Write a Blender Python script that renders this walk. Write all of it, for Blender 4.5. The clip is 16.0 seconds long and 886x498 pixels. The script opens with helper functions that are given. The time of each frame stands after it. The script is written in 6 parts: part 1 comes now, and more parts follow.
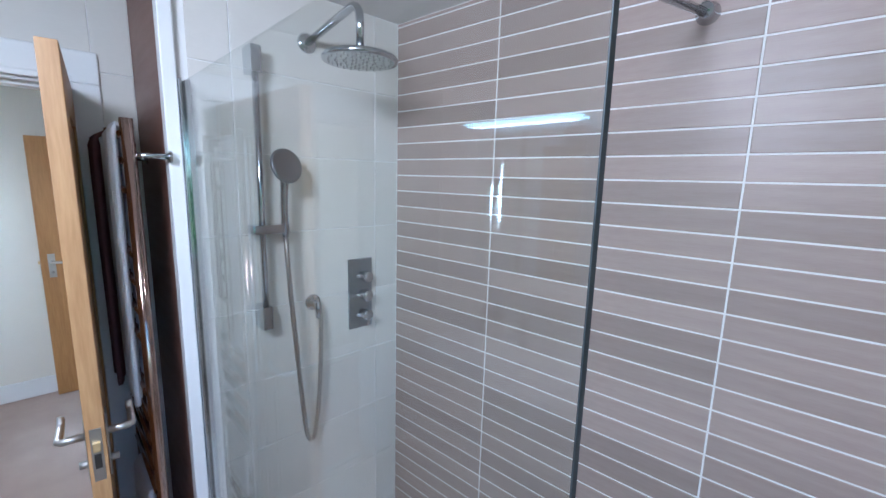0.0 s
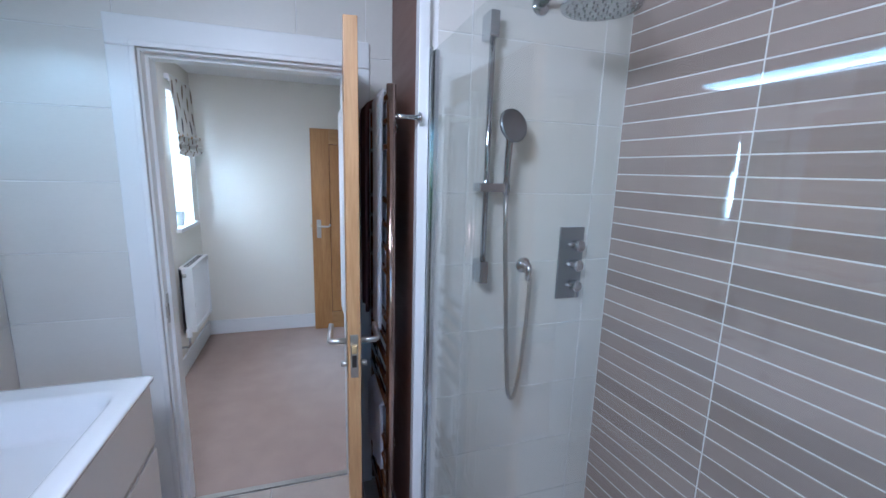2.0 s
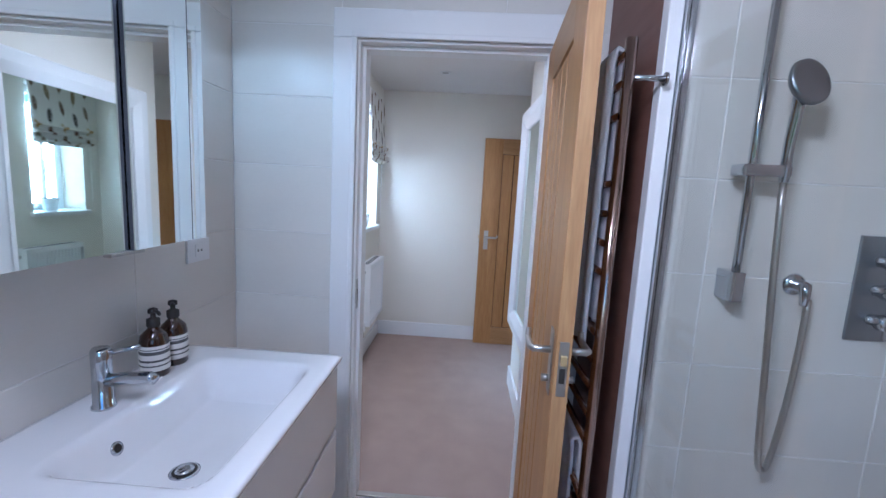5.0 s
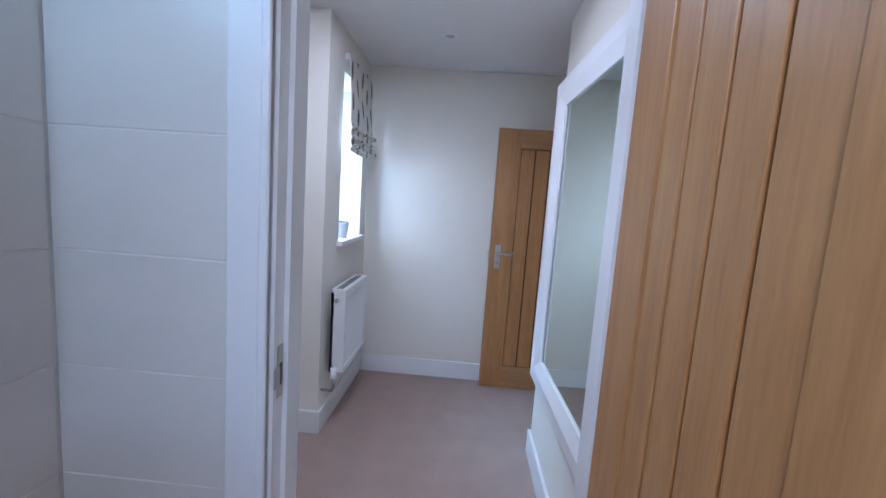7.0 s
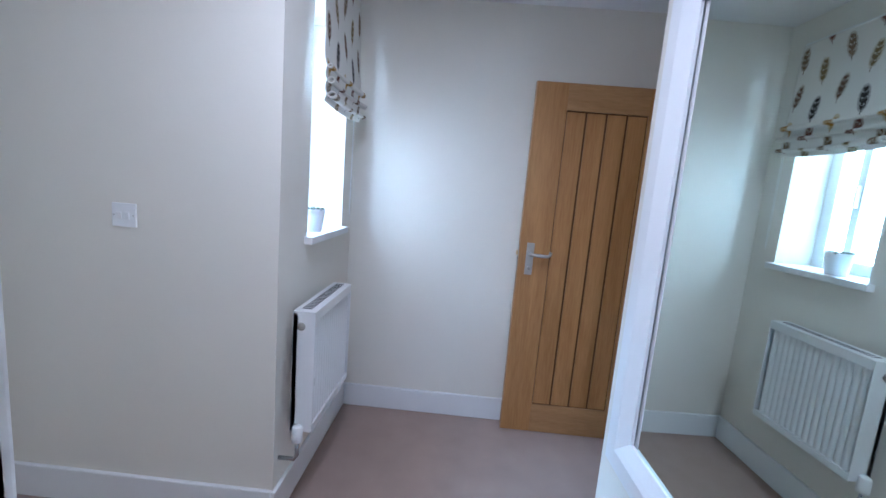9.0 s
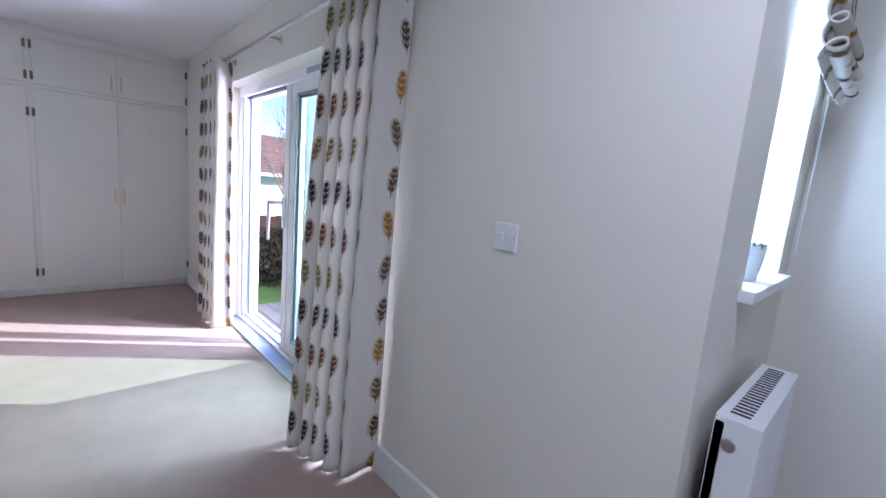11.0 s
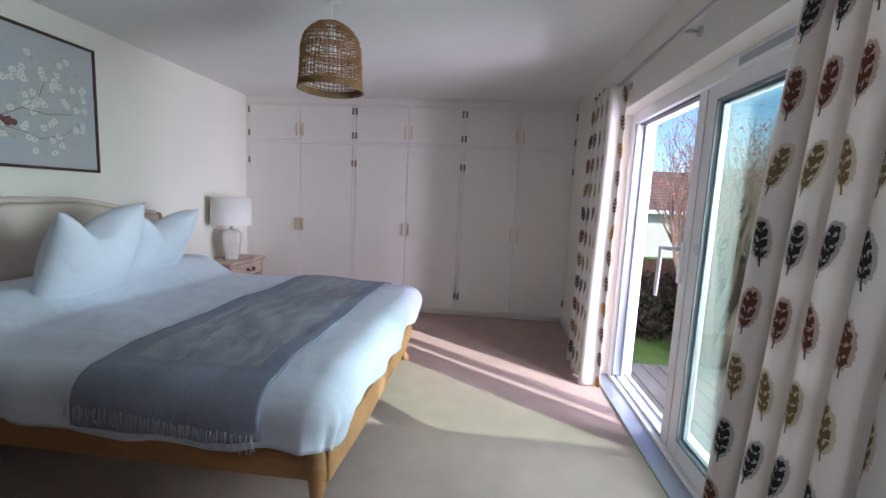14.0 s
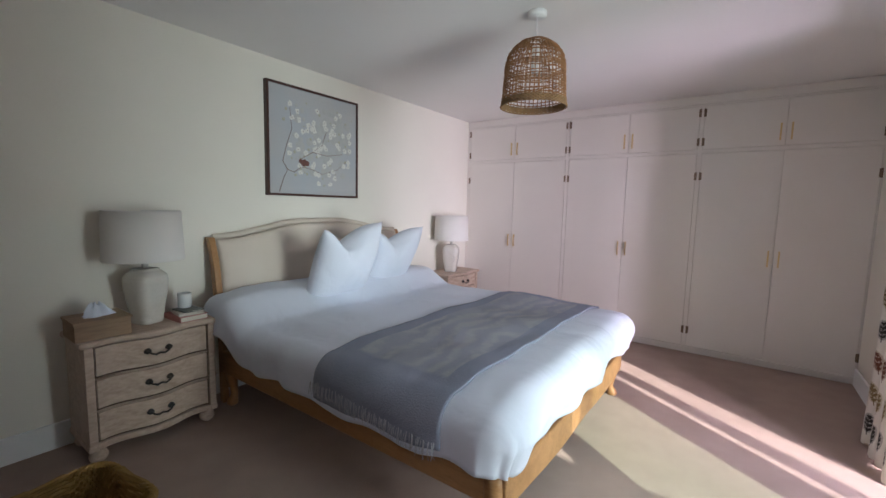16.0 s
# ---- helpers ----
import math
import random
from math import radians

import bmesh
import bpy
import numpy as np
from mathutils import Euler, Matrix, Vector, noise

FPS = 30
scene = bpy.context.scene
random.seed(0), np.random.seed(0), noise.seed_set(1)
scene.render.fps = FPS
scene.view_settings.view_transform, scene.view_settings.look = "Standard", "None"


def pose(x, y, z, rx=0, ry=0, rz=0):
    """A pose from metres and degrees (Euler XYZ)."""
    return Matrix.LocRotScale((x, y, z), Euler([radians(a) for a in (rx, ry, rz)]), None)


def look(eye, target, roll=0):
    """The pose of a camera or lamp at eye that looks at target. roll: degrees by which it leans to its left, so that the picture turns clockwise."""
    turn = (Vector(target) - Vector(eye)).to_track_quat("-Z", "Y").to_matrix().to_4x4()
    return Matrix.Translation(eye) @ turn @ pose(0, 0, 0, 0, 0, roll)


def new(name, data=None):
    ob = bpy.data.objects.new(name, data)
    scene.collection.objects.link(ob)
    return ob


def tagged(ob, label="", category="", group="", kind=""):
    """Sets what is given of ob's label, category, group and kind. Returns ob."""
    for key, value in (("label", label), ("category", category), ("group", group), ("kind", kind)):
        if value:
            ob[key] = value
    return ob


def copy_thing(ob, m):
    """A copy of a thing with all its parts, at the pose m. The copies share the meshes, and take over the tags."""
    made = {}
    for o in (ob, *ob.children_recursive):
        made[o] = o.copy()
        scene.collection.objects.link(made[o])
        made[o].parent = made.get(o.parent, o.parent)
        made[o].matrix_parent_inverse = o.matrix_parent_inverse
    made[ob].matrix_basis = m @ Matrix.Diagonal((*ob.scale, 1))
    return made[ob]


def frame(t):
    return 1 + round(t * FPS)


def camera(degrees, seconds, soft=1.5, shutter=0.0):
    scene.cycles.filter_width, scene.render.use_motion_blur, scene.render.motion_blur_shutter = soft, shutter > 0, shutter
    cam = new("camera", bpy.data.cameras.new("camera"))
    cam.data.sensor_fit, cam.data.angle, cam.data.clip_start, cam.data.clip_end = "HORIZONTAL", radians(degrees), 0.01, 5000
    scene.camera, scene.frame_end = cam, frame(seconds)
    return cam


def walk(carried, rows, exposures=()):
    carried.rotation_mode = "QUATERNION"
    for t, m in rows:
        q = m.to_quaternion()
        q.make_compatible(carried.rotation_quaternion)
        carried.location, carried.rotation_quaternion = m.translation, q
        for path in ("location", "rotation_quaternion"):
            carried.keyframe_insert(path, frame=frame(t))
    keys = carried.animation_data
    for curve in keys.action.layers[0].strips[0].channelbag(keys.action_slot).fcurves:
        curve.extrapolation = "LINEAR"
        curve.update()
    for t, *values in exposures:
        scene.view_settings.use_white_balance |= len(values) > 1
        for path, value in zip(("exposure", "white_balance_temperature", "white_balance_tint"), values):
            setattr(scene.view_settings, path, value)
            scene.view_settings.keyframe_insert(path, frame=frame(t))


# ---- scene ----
cam = camera(93.9, 16.0)
PATH = [
    (0, (0.106, 0.094, 1.757), (-1.319, 1.457, 1.422), 1.5),
    (0.5, (0.094, 0.076, 1.727), (-1.46, 1.281, 1.36), 1.3),
    (1, (0.084, 0.058, 1.698), (-1.597, 1.072, 1.312), 1.1),
    (1.5, (0.074, 0.028, 1.657), (-1.712, 0.843, 1.277), 1.3),
    (2, (0.067, 0.009, 1.622), (-1.805, 0.608, 1.253), 1.6),
    (2.5, (0.069, -0.018, 1.585), (-1.858, 0.389, 1.235), 2.0),
    (3, (0.075, -0.045, 1.564), (-1.883, 0.192, 1.23), 2.4),
    (3.5, (0.071, -0.067, 1.54), (-1.901, 0.035, 1.222), 2.6),
    (4, (0.045, -0.089, 1.517), (-1.931, -0.089, 1.208), 2.6),
    (4.5, (-0.034, -0.127, 1.487), (-2.012, -0.194, 1.2), 2.6),
    (7, (-1.001, -0.179, 1.44), (-2.983, -0.284, 1.2), 4.0),
    (7.5, (-1.209, -0.224, 1.422), (-3.194, -0.264, 1.176), 3.7),
    (8, (-1.406, -0.228, 1.405), (-3.388, -0.208, 1.141), 4.0),
    (10.5, (-2.234, -0.632, 1.344), (-3.958, -1.596, 1.028), 5.5),
    (11, (-2.249, -0.74, 1.332), (-3.601, -2.184, 1.033), 4.9),
    (11.5, (-2.243, -0.801, 1.341), (-3.137, -2.567, 1.053), 3.9),
    (12, (-2.306, -0.86, 1.342), (-2.806, -2.777, 1.073), 3.1),
    (12.5, (-2.358, -0.94, 1.334), (-2.603, -2.909, 1.083), 2.4),
    (13, (-2.356, -1.093, 1.336), (-2.459, -3.075, 1.092), 2.3),
    (13.5, (-2.361, -1.259, 1.336), (-2.333, -3.244, 1.093), 2.4),
    (14, (-2.37, -1.375, 1.329), (-2.174, -3.351, 1.087), 2.7),
    (14.5, (-2.429, -1.471, 1.329), (-1.987, -3.407, 1.087), 2.7),
    (15, (-2.474, -1.522, 1.326), (-1.751, -3.373, 1.096), 2.5),
    (15.5, (-2.48, -1.531, 1.325), (-1.503, -3.263, 1.112), 2.1),
    (16, (-2.457, -1.505, 1.342), (-1.294, -3.119, 1.137), 1.4),
]

walk(cam, [(t, look(eye, target, roll)) for t, eye, target, roll in PATH], exposures=[
    (0.0, 2.75, 5000, 10), (1.0, 2.65, 4750, 8), (2.5, 2.5, 4950, 15), (4.5, 2.46, 4950, 17), (7.0, 2.25, 4900, 20), (8.0, 2.45, 4850, 14), (10.5, 2.4, 4900, 23), (11.0, 2.3, 4900, 20), (11.5, 2.15, 5100, 17),
    (12.0, 1.95, 5280, 14), (12.5, 1.9, 5220, 18), (13.5, 1.75, 5350, 18), (14.5, 1.68, 5550, 24), (16.0, 1.85, 5850, 26)])

# ---- light ----
CEIL = 2.40
SUN_AZ = (0.825, -0.565)      # the way the light travels over the floor
SUN_EL = 36.0
world = bpy.data.worlds.new("world")
scene.world = world
world.use_nodes = True
wn = world.node_tree.nodes
sky = wn.new("ShaderNodeTexSky")
sky.sky_type = "NISHITA"
sky.sun_disc = False
sky.sun_elevation = radians(SUN_EL)
sky.sun_rotation = math.atan2(-SUN_AZ[0], -SUN_AZ[1])
sky.air_density, sky.dust_density, sky.ozone_density = 1.0, 0.3, 3.0
wn["Background"].inputs["Strength"].default_value = 0.07
world.node_tree.links.new(sky.outputs[0], wn["Background"].inputs[0])

sun = new("sun", bpy.data.lights.new("sun", "SUN"))
sun.data.energy, sun.data.angle, sun.data.color = 2.2, radians(0.5), (1.0, 0.95, 0.76)
d = Vector((SUN_AZ[0], SUN_AZ[1], -math.tan(radians(SUN_EL))))
sun.matrix_world = look((-8, 4, 6), Vector((-8, 4, 6)) + d)


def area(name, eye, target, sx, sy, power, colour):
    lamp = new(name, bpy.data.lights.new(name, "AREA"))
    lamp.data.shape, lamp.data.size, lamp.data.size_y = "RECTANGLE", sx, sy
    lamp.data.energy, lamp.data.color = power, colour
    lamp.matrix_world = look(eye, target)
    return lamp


# the bathroom's ceiling spotlight
area("bathroom_spot", (-0.1, -0.4, 2.34), (-0.85, 1.15, 0.85), 0.45, 0.45, 6.3, (1.0, 0.97, 0.95))
# fill lamp under an unseen downlight, added to brighten the hall
area("hall_fill", (-2.62, -0.58, CEIL - 0.006), (-2.62, -0.58, 0.0), 0.12, 0.12, 2.5, (1.0, 0.96, 0.92))
# the light bar over the mirror cabinet
area("bar_light", (-1.2, -1.01, 2.036), (-1.2, -1.01, 0.0), 0.62, 0.08, 0.5, (0.85, 0.95, 1.0))
# unseen lamp outside the small hall window, standing in for its daylight
area("hall_daylight", (-3.7, -2.3, 3.0), (-3.85, 0.2, 0.6), 3.0, 1.6, 210, (0.82, 0.93, 1.0))
# unseen lamp outside the sliding door, standing in for sky and garden light
area("garden_fill", (-5.6, -2.5, 1.2), (0.0, -3.0, 1.2), 1.9, 2.2, 155, (1.0, 0.885, 0.915))

# ---- materials ----


def mat(name):
    m = bpy.data.materials.new(name)
    m.use_nodes = True
    return m, m.node_tree.nodes, m.node_tree.links, m.node_tree.nodes["Principled BSDF"]


def surf(name, a, b=None, rough=0.5, scale=8.0, fine=120.0, bump=0.1, metal=0.0, stretch=(1, 1, 1), vary=0.0, coat=0.0, detail=0.35, spec=0.5, rough_var=0.12):
    """A surface with two colours mixed by a coarse and a fine noise, and fine relief."""
    m, n, l, p = mat(name)
    b = b or tuple(c * 0.85 for c in a)
    tc = n.new("ShaderNodeTexCoord")
    mp = n.new("ShaderNodeMapping")
    mp.inputs["Scale"].default_value = stretch
    l.new(tc.outputs["Object"], mp.inputs[0])
    n1, n2 = n.new("ShaderNodeTexNoise"), n.new("ShaderNodeTexNoise")
    n1.inputs["Scale"].default_value, n1.inputs["Detail"].default_value = scale, 4
    n2.inputs["Scale"].default_value, n2.inputs["Detail"].default_value = fine, 3
    l.new(mp.outputs[0], n1.inputs["Vector"])
    l.new(mp.outputs[0], n2.inputs["Vector"])
    mix = n.new("ShaderNodeMix")
    mix.data_type = "FLOAT"
    mix.inputs[0].default_value = detail
    l.new(n1.outputs[0], mix.inputs[2])
    l.new(n2.outputs[0], mix.inputs[3])
    ramp = n.new("ShaderNodeMapRange")
    ramp.inputs[1].default_value, ramp.inputs[2].default_value = 0.3, 0.7
    l.new(mix.outputs[0], ramp.inputs[0])
    col = n.new("ShaderNodeMix")
    col.data_type = "RGBA"
    col.inputs[6].default_value, col.inputs[7].default_value = (*a, 1), (*b, 1)
    l.new(ramp.outputs[0], col.inputs[0])
    out = col.outputs[2]
    if vary:
        info, hsv = n.new("ShaderNodeObjectInfo"), n.new("ShaderNodeHueSaturation")
        mr = n.new("ShaderNodeMapRange")
        mr.inputs[3].default_value, mr.inputs[4].default_value = 1 - vary, 1 + vary
        l.new(info.outputs["Random"], mr.inputs[0])
        l.new(mr.outputs[0], hsv.inputs["Value"])
        l.new(out, hsv.inputs["Color"])
        out = hsv.outputs[0]
    l.new(out, p.inputs["Base Color"])
    rr = n.new("ShaderNodeMapRange")
    rr.inputs[3].default_value, rr.inputs[4].default_value = max(0.02, rough - rough_var / 2), min(1, rough + rough_var / 2)
    l.new(n1.outputs[0], rr.inputs[0])
    l.new(rr.outputs[0], p.inputs["Roughness"])
    p.inputs["Metallic"].default_value = metal
    p.inputs["Coat Weight"].default_value = coat
    p.inputs["Specular IOR Level"].default_value = spec
    if bump:
        bp = n.new("ShaderNodeBump")
        bp.inputs["Strength"].default_value, bp.inputs["Distance"].default_value = bump, 0.004
        l.new(n2.outputs[0], bp.inputs["Height"])
        l.new(bp.outputs[0], p.inputs["Normal"])
    return m


def wood(name, a, b, grain=(14, 14, 1.2), rough=0.45, knots=1.0, coat=0.0, bump=0.15):
    """Grained wood; grain: how dense the figure is along each axis."""
    m, n, l, p = mat(name)
    tc, mp, info = n.new("ShaderNodeTexCoord"), n.new("ShaderNodeMapping"), n.new("ShaderNodeObjectInfo")
    mp.inputs["Scale"].default_value = grain
    l.new(tc.outputs["Object"], mp.inputs[0])
    add = n.new("ShaderNodeVectorMath")
    l.new(mp.outputs[0], add.inputs[0])
    l.new(info.outputs["Random"], add.inputs[1])
    big, fine = n.new("ShaderNodeTexNoise"), n.new("ShaderNodeTexNoise")
    big.inputs["Scale"].default_value, big.inputs["Detail"].default_value, big.inputs["Distortion"].default_value = 0.9, 5, knots
    fine.inputs["Scale"].default_value, fine.inputs["Detail"].default_value = 9, 3
    for t in (big, fine):
        l.new(add.outputs[0], t.inputs["Vector"])
    mix = n.new("ShaderNodeMix")
    mix.data_type, mix.inputs[0].default_value = "FLOAT", 0.4
    l.new(big.outputs[0], mix.inputs[2])
    l.new(fine.outputs[0], mix.inputs[3])
    ramp = n.new("ShaderNodeValToRGB")
    ramp.color_ramp.elements[0].position, ramp.color_ramp.elements[0].color = 0.32, (*b, 1)
    ramp.color_ramp.elements[1].position, ramp.color_ramp.elements[1].color = 0.66, (*a, 1)
    l.new(mix.outputs[0], ramp.inputs[0])
    l.new(ramp.outputs[0], p.inputs["Base Color"])
    p.inputs["Roughness"].default_value = rough
    p.inputs["Coat Weight"].default_value = coat
    bp = n.new("ShaderNodeBump")
    bp.inputs["Strength"].default_value, bp.inputs["Distance"].default_value = bump, 0.002
    l.new(fine.outputs[0], bp.inputs["Height"])
    l.new(bp.outputs[0], p.inputs["Normal"])
    return m


def pane(name, tint, gloss=0.04):
    """Clear window glass: lets light through with a tint, and reflects more at a glancing angle."""
    m, n, l, p = mat(name)
    n.remove(p)
    tr, gl, mx = n.new("ShaderNodeBsdfTransparent"), n.new("ShaderNodeBsdfGlossy"), n.new("ShaderNodeMixShader")
    lw, pw, ma = n.new("ShaderNodeLayerWeight"), n.new("ShaderNodeMath"), n.new("ShaderNodeMath")
    lw.inputs[0].default_value = 0.5
    pw.operation, pw.inputs[1].default_value = "POWER", 5.0
    ma.operation, ma.inputs[1].default_value, ma.inputs[2].default_value = "MULTIPLY_ADD", 0.9, gloss
    tr.inputs[0].default_value = (*tint, 1)
    gl.inputs["Roughness"].default_value = 0.01
    l.new(lw.outputs["Facing"], pw.inputs[0])
    l.new(pw.outputs[0], ma.inputs[0])
    l.new(ma.outputs[0], mx.inputs[0])
    l.new(tr.outputs[0], mx.inputs[1])
    l.new(gl.outputs[0], mx.inputs[2])
    l.new(mx.outputs[0], n["Material Output"].inputs[0])
    return m


def glow(name, colour, strength):
    m, n, l, p = mat(name)
    p.inputs["Base Color"].default_value = (0.8, 0.8, 0.8, 1)
    p.inputs["Emission Color"].default_value, p.inputs["Emission Strength"].default_value = (*colour, 1), strength
    return m


def feather_cloth(name, cream, across, up, size, through_light):
    """Cream linen printed with columns of upright feathers in six designs, by the cloth's own UV in metres."""
    m, n, l, p = mat(name)

    def mth(op, *args):
        k = n.new("ShaderNodeMath")
        k.operation = op
        for i, v in enumerate(args):
            if isinstance(v, (int, float)):
                k.inputs[i].default_value = v
            else:
                l.new(v, k.inputs[i])
        return k.outputs[0]

    def blend(fac, a, b):
        k = n.new("ShaderNodeMix")
        k.data_type = "RGBA"
        for i, v in ((0, fac), (6, a), (7, b)):
            if isinstance(v, (int, float, tuple)):
                k.inputs[i].default_value = v
            else:
                l.new(v, k.inputs[i])
        return k.outputs[2]

    def pick(value, colours):
        k = n.new("ShaderNodeValToRGB")
        k.color_ramp.interpolation = "CONSTANT"
        el = k.color_ramp.elements
        while len(el) < len(colours):
            el.new(0.5)
        for i, c in enumerate(colours):
            el[i].position, el[i].color = i / len(colours), (*c, 1)
        l.new(value, k.inputs[0])
        return k.outputs[0]

    uv, sep = n.new("ShaderNodeUVMap"), n.new("ShaderNodeSeparateXYZ")
    l.new(uv.outputs[0], sep.inputs[0])
    U = mth("DIVIDE", sep.outputs[0], across)
    col = mth("FLOOR", U)
    odd = mth("FLOORED_MODULO", col, 2.0)
    V = mth("ADD", mth("DIVIDE", sep.outputs[1], up), mth("MULTIPLY", odd, 0.42))
    row = mth("FLOOR", V)
    design = mth("DIVIDE", mth("ADD", mth("ADD", mth("FLOORED_MODULO", row, 3.0), mth("MULTIPLY", odd, 3.0)), 0.5), 6.0)
    cell = n.new("ShaderNodeCombineXYZ")
    l.new(col, cell.inputs[0])
    l.new(row, cell.inputs[1])
    rnd = n.new("ShaderNodeTexWhiteNoise")
    rnd.noise_dimensions = "2D"
    l.new(cell.outputs[0], rnd.inputs[0])
    dx = mth("MULTIPLY", mth("SUBTRACT", mth("FRACT", U), 0.5), across)
    dy = mth("MULTIPLY", mth("SUBTRACT", mth("FRACT", V), 0.5), up)
    lean = mth("MULTIPLY", mth("SUBTRACT", rnd.outputs[0], 0.5), 0.45)
    x = mth("ADD", dx, mth("MULTIPLY", dy, lean))
    y = mth("SUBTRACT", dy, size * 0.15)
    edge = n.new("ShaderNodeTexNoise")
    edge.inputs["Scale"].default_value = 110
    l.new(uv.outputs[0], edge.inputs["Vector"])
    rough = mth("SUBTRACT", edge.outputs[0], 0.5)
    ax = mth("ABSOLUTE", x)

    def oval(w, h, ragged):
        r = mth("ADD", mth("POWER", mth("DIVIDE", ax, size * w), 2.0), mth("POWER", mth("DIVIDE", mth("ABSOLUTE", y), size * h), 2.4))
        return mth("LESS_THAN", mth("ADD", r, mth("MULTIPLY", rough, ragged)), 1.0)

    wash, body = oval(0.25, 0.52, 0.9), oval(0.17, 0.45, 1.2)
    vee = mth("SUBTRACT", y, mth("MULTIPLY", ax, 0.8))
    barb = mth("GREATER_THAN", mth("ADD", mth("SINE", mth("MULTIPLY", vee, 230.0)), mth("MULTIPLY", rough, 7.0)), -0.7)
    stem = mth("MULTIPLY", mth("LESS_THAN", ax, size * 0.02), mth("MULTIPLY", mth("LESS_THAN", y, size * 0.3), mth("GREATER_THAN", y, -size * 0.66)))
    ink = mth("MAXIMUM", mth("MULTIPLY", body, barb), stem)
    pale = pick(design, [(0.5, 0.36, 0.12), (0.42, 0.36, 0.25), (0.34, 0.27, 0.17), (0.3, 0.17, 0.1), (0.2, 0.18, 0.17), (0.44, 0.37, 0.21)])
    dark = pick(design, [(0.36, 0.17, 0.012), (0.1, 0.042, 0.022), (0.15, 0.09, 0.045), (0.11, 0.028, 0.016), (0.009, 0.008, 0.01), (0.17, 0.115, 0.045)])
    weave = n.new("ShaderNodeTexNoise")
    weave.inputs["Scale"].default_value = 420
    l.new(uv.outputs[0], weave.inputs["Vector"])
    cloth = blend(weave.outputs[0], (*cream, 1), (*[c * 0.9 for c in cream], 1))
    out = blend(mth("MULTIPLY", ink, 0.93), blend(mth("MULTIPLY", wash, 0.58), cloth, pale), dark)
    l.new(out, p.inputs["Base Color"])
    p.inputs["Roughness"].default_value = 0.9
    p.inputs["Specular IOR Level"].default_value = 0.15
    bp = n.new("ShaderNodeBump")
    bp.inputs["Strength"].default_value, bp.inputs["Distance"].default_value = 0.25, 0.002
    l.new(weave.outputs[0], bp.inputs["Height"])
    l.new(bp.outputs[0], p.inputs["Normal"])
    tl, mx = n.new("ShaderNodeBsdfTranslucent"), n.new("ShaderNodeMixShader")
    l.new(out, tl.inputs[0])
    mx.inputs[0].default_value = through_light
    l.new(p.outputs[0], mx.inputs[1])
    l.new(tl.outputs[0], mx.inputs[2])
    l.new(mx.outputs[0], n["Material Output"].inputs[0])
    return m


M_WALL = surf("cream_wall_paint", (0.80, 0.762, 0.685), (0.77, 0.732, 0.655), 0.75, 2.2, 260, 0.05, spec=0.3)
M_CEIL = surf("ceiling_paint", (0.83, 0.81, 0.79), (0.80, 0.78, 0.76), 0.85, 2.0, 260, 0.04, spec=0.2)
M_WHITE = surf("white_gloss_paint", (0.82, 0.82, 0.82), (0.79, 0.79, 0.785), 0.35, 3, 180, 0.03)
M_WARD = surf("wardrobe_paint", (0.78, 0.742, 0.695), (0.755, 0.717, 0.67), 0.5, 3, 220, 0.05)
M_CARPET = surf("pile_carpet", (0.495, 0.378, 0.325), (0.385, 0.29, 0.245), 0.97, 6, 420, 0.9, detail=0.6, spec=0.1)
M_GROUT = surf("grout", (0.82, 0.80, 0.78), (0.77, 0.75, 0.73), 0.85, 12, 200, 0.1)
M_GROUT_W = surf("white_grout", (0.86, 0.85, 0.84), (0.82, 0.81, 0.80), 0.8, 12, 200, 0.1)
M_TILE_W = surf("cream_wall_tile", (0.73, 0.70, 0.65), (0.69, 0.66, 0.61), 0.32, 3, 40, 0.05, stretch=(1, 1, 3), vary=0.02)
M_TILE_B = surf("taupe_strip_tile", (0.41, 0.325, 0.285), (0.34, 0.26, 0.225), 0.42, 4, 30, 0.06, stretch=(1.0, 1.0, 14), vary=0.14)
M_TILE_D = surf("dark_brown_gloss_tile", (0.2, 0.095, 0.068), (0.16, 0.072, 0.05), 0.42, 3, 30, 0.03, stretch=(1, 1, 8), spec=0.3)
M_FLOOR_T = surf("beige_floor_tile", (0.46, 0.385, 0.33), (0.41, 0.34, 0.29), 0.4, 5, 60, 0.08, vary=0.04)
# dark surroundings mirrored in the metal are put into its base colour
M_SATIN = surf("satin_chrome_dark_reflection", (0.34, 0.36, 0.385), (0.29, 0.31, 0.335), 0.3, 5, 120, 0.02, metal=1.0)
M_CHROME = surf("chrome", (0.55, 0.57, 0.6), (0.5, 0.52, 0.55), 0.12, 5, 80, 0.0, metal=1.0, rough_var=0.06)
# brown reflection of the surroundings is put into this chrome's base colour
M_RAILCH = surf("rail_chrome_brown_reflection", (0.46, 0.33, 0.28), (0.38, 0.26, 0.22), 0.14, 5, 80, 0.0, metal=1.0, rough_var=0.06)
M_STEEL = surf("brushed_steel", (0.55, 0.53, 0.5), (0.48, 0.46, 0.44), 0.35, 5, 160, 0.04, metal=1.0, stretch=(1, 1, 12))
M_BRASS = surf("satin_brass", (0.74, 0.56, 0.30), (0.64, 0.47, 0.23), 0.42, 9, 90, 0.03, metal=0.7)
M_BRONZE = surf("dark_hinge_bronze", (0.27, 0.2, 0.14), (0.19, 0.14, 0.1), 0.45, 9, 90, 0.03, metal=0.8)
# black fittings; also colours holes and door gaps as dark as their shade
M_BLACKM = surf("black_iron_and_hole_shade", (0.03, 0.028, 0.026), (0.05, 0.042, 0.036), 0.5, 12, 90, 0.05, metal=0.4)
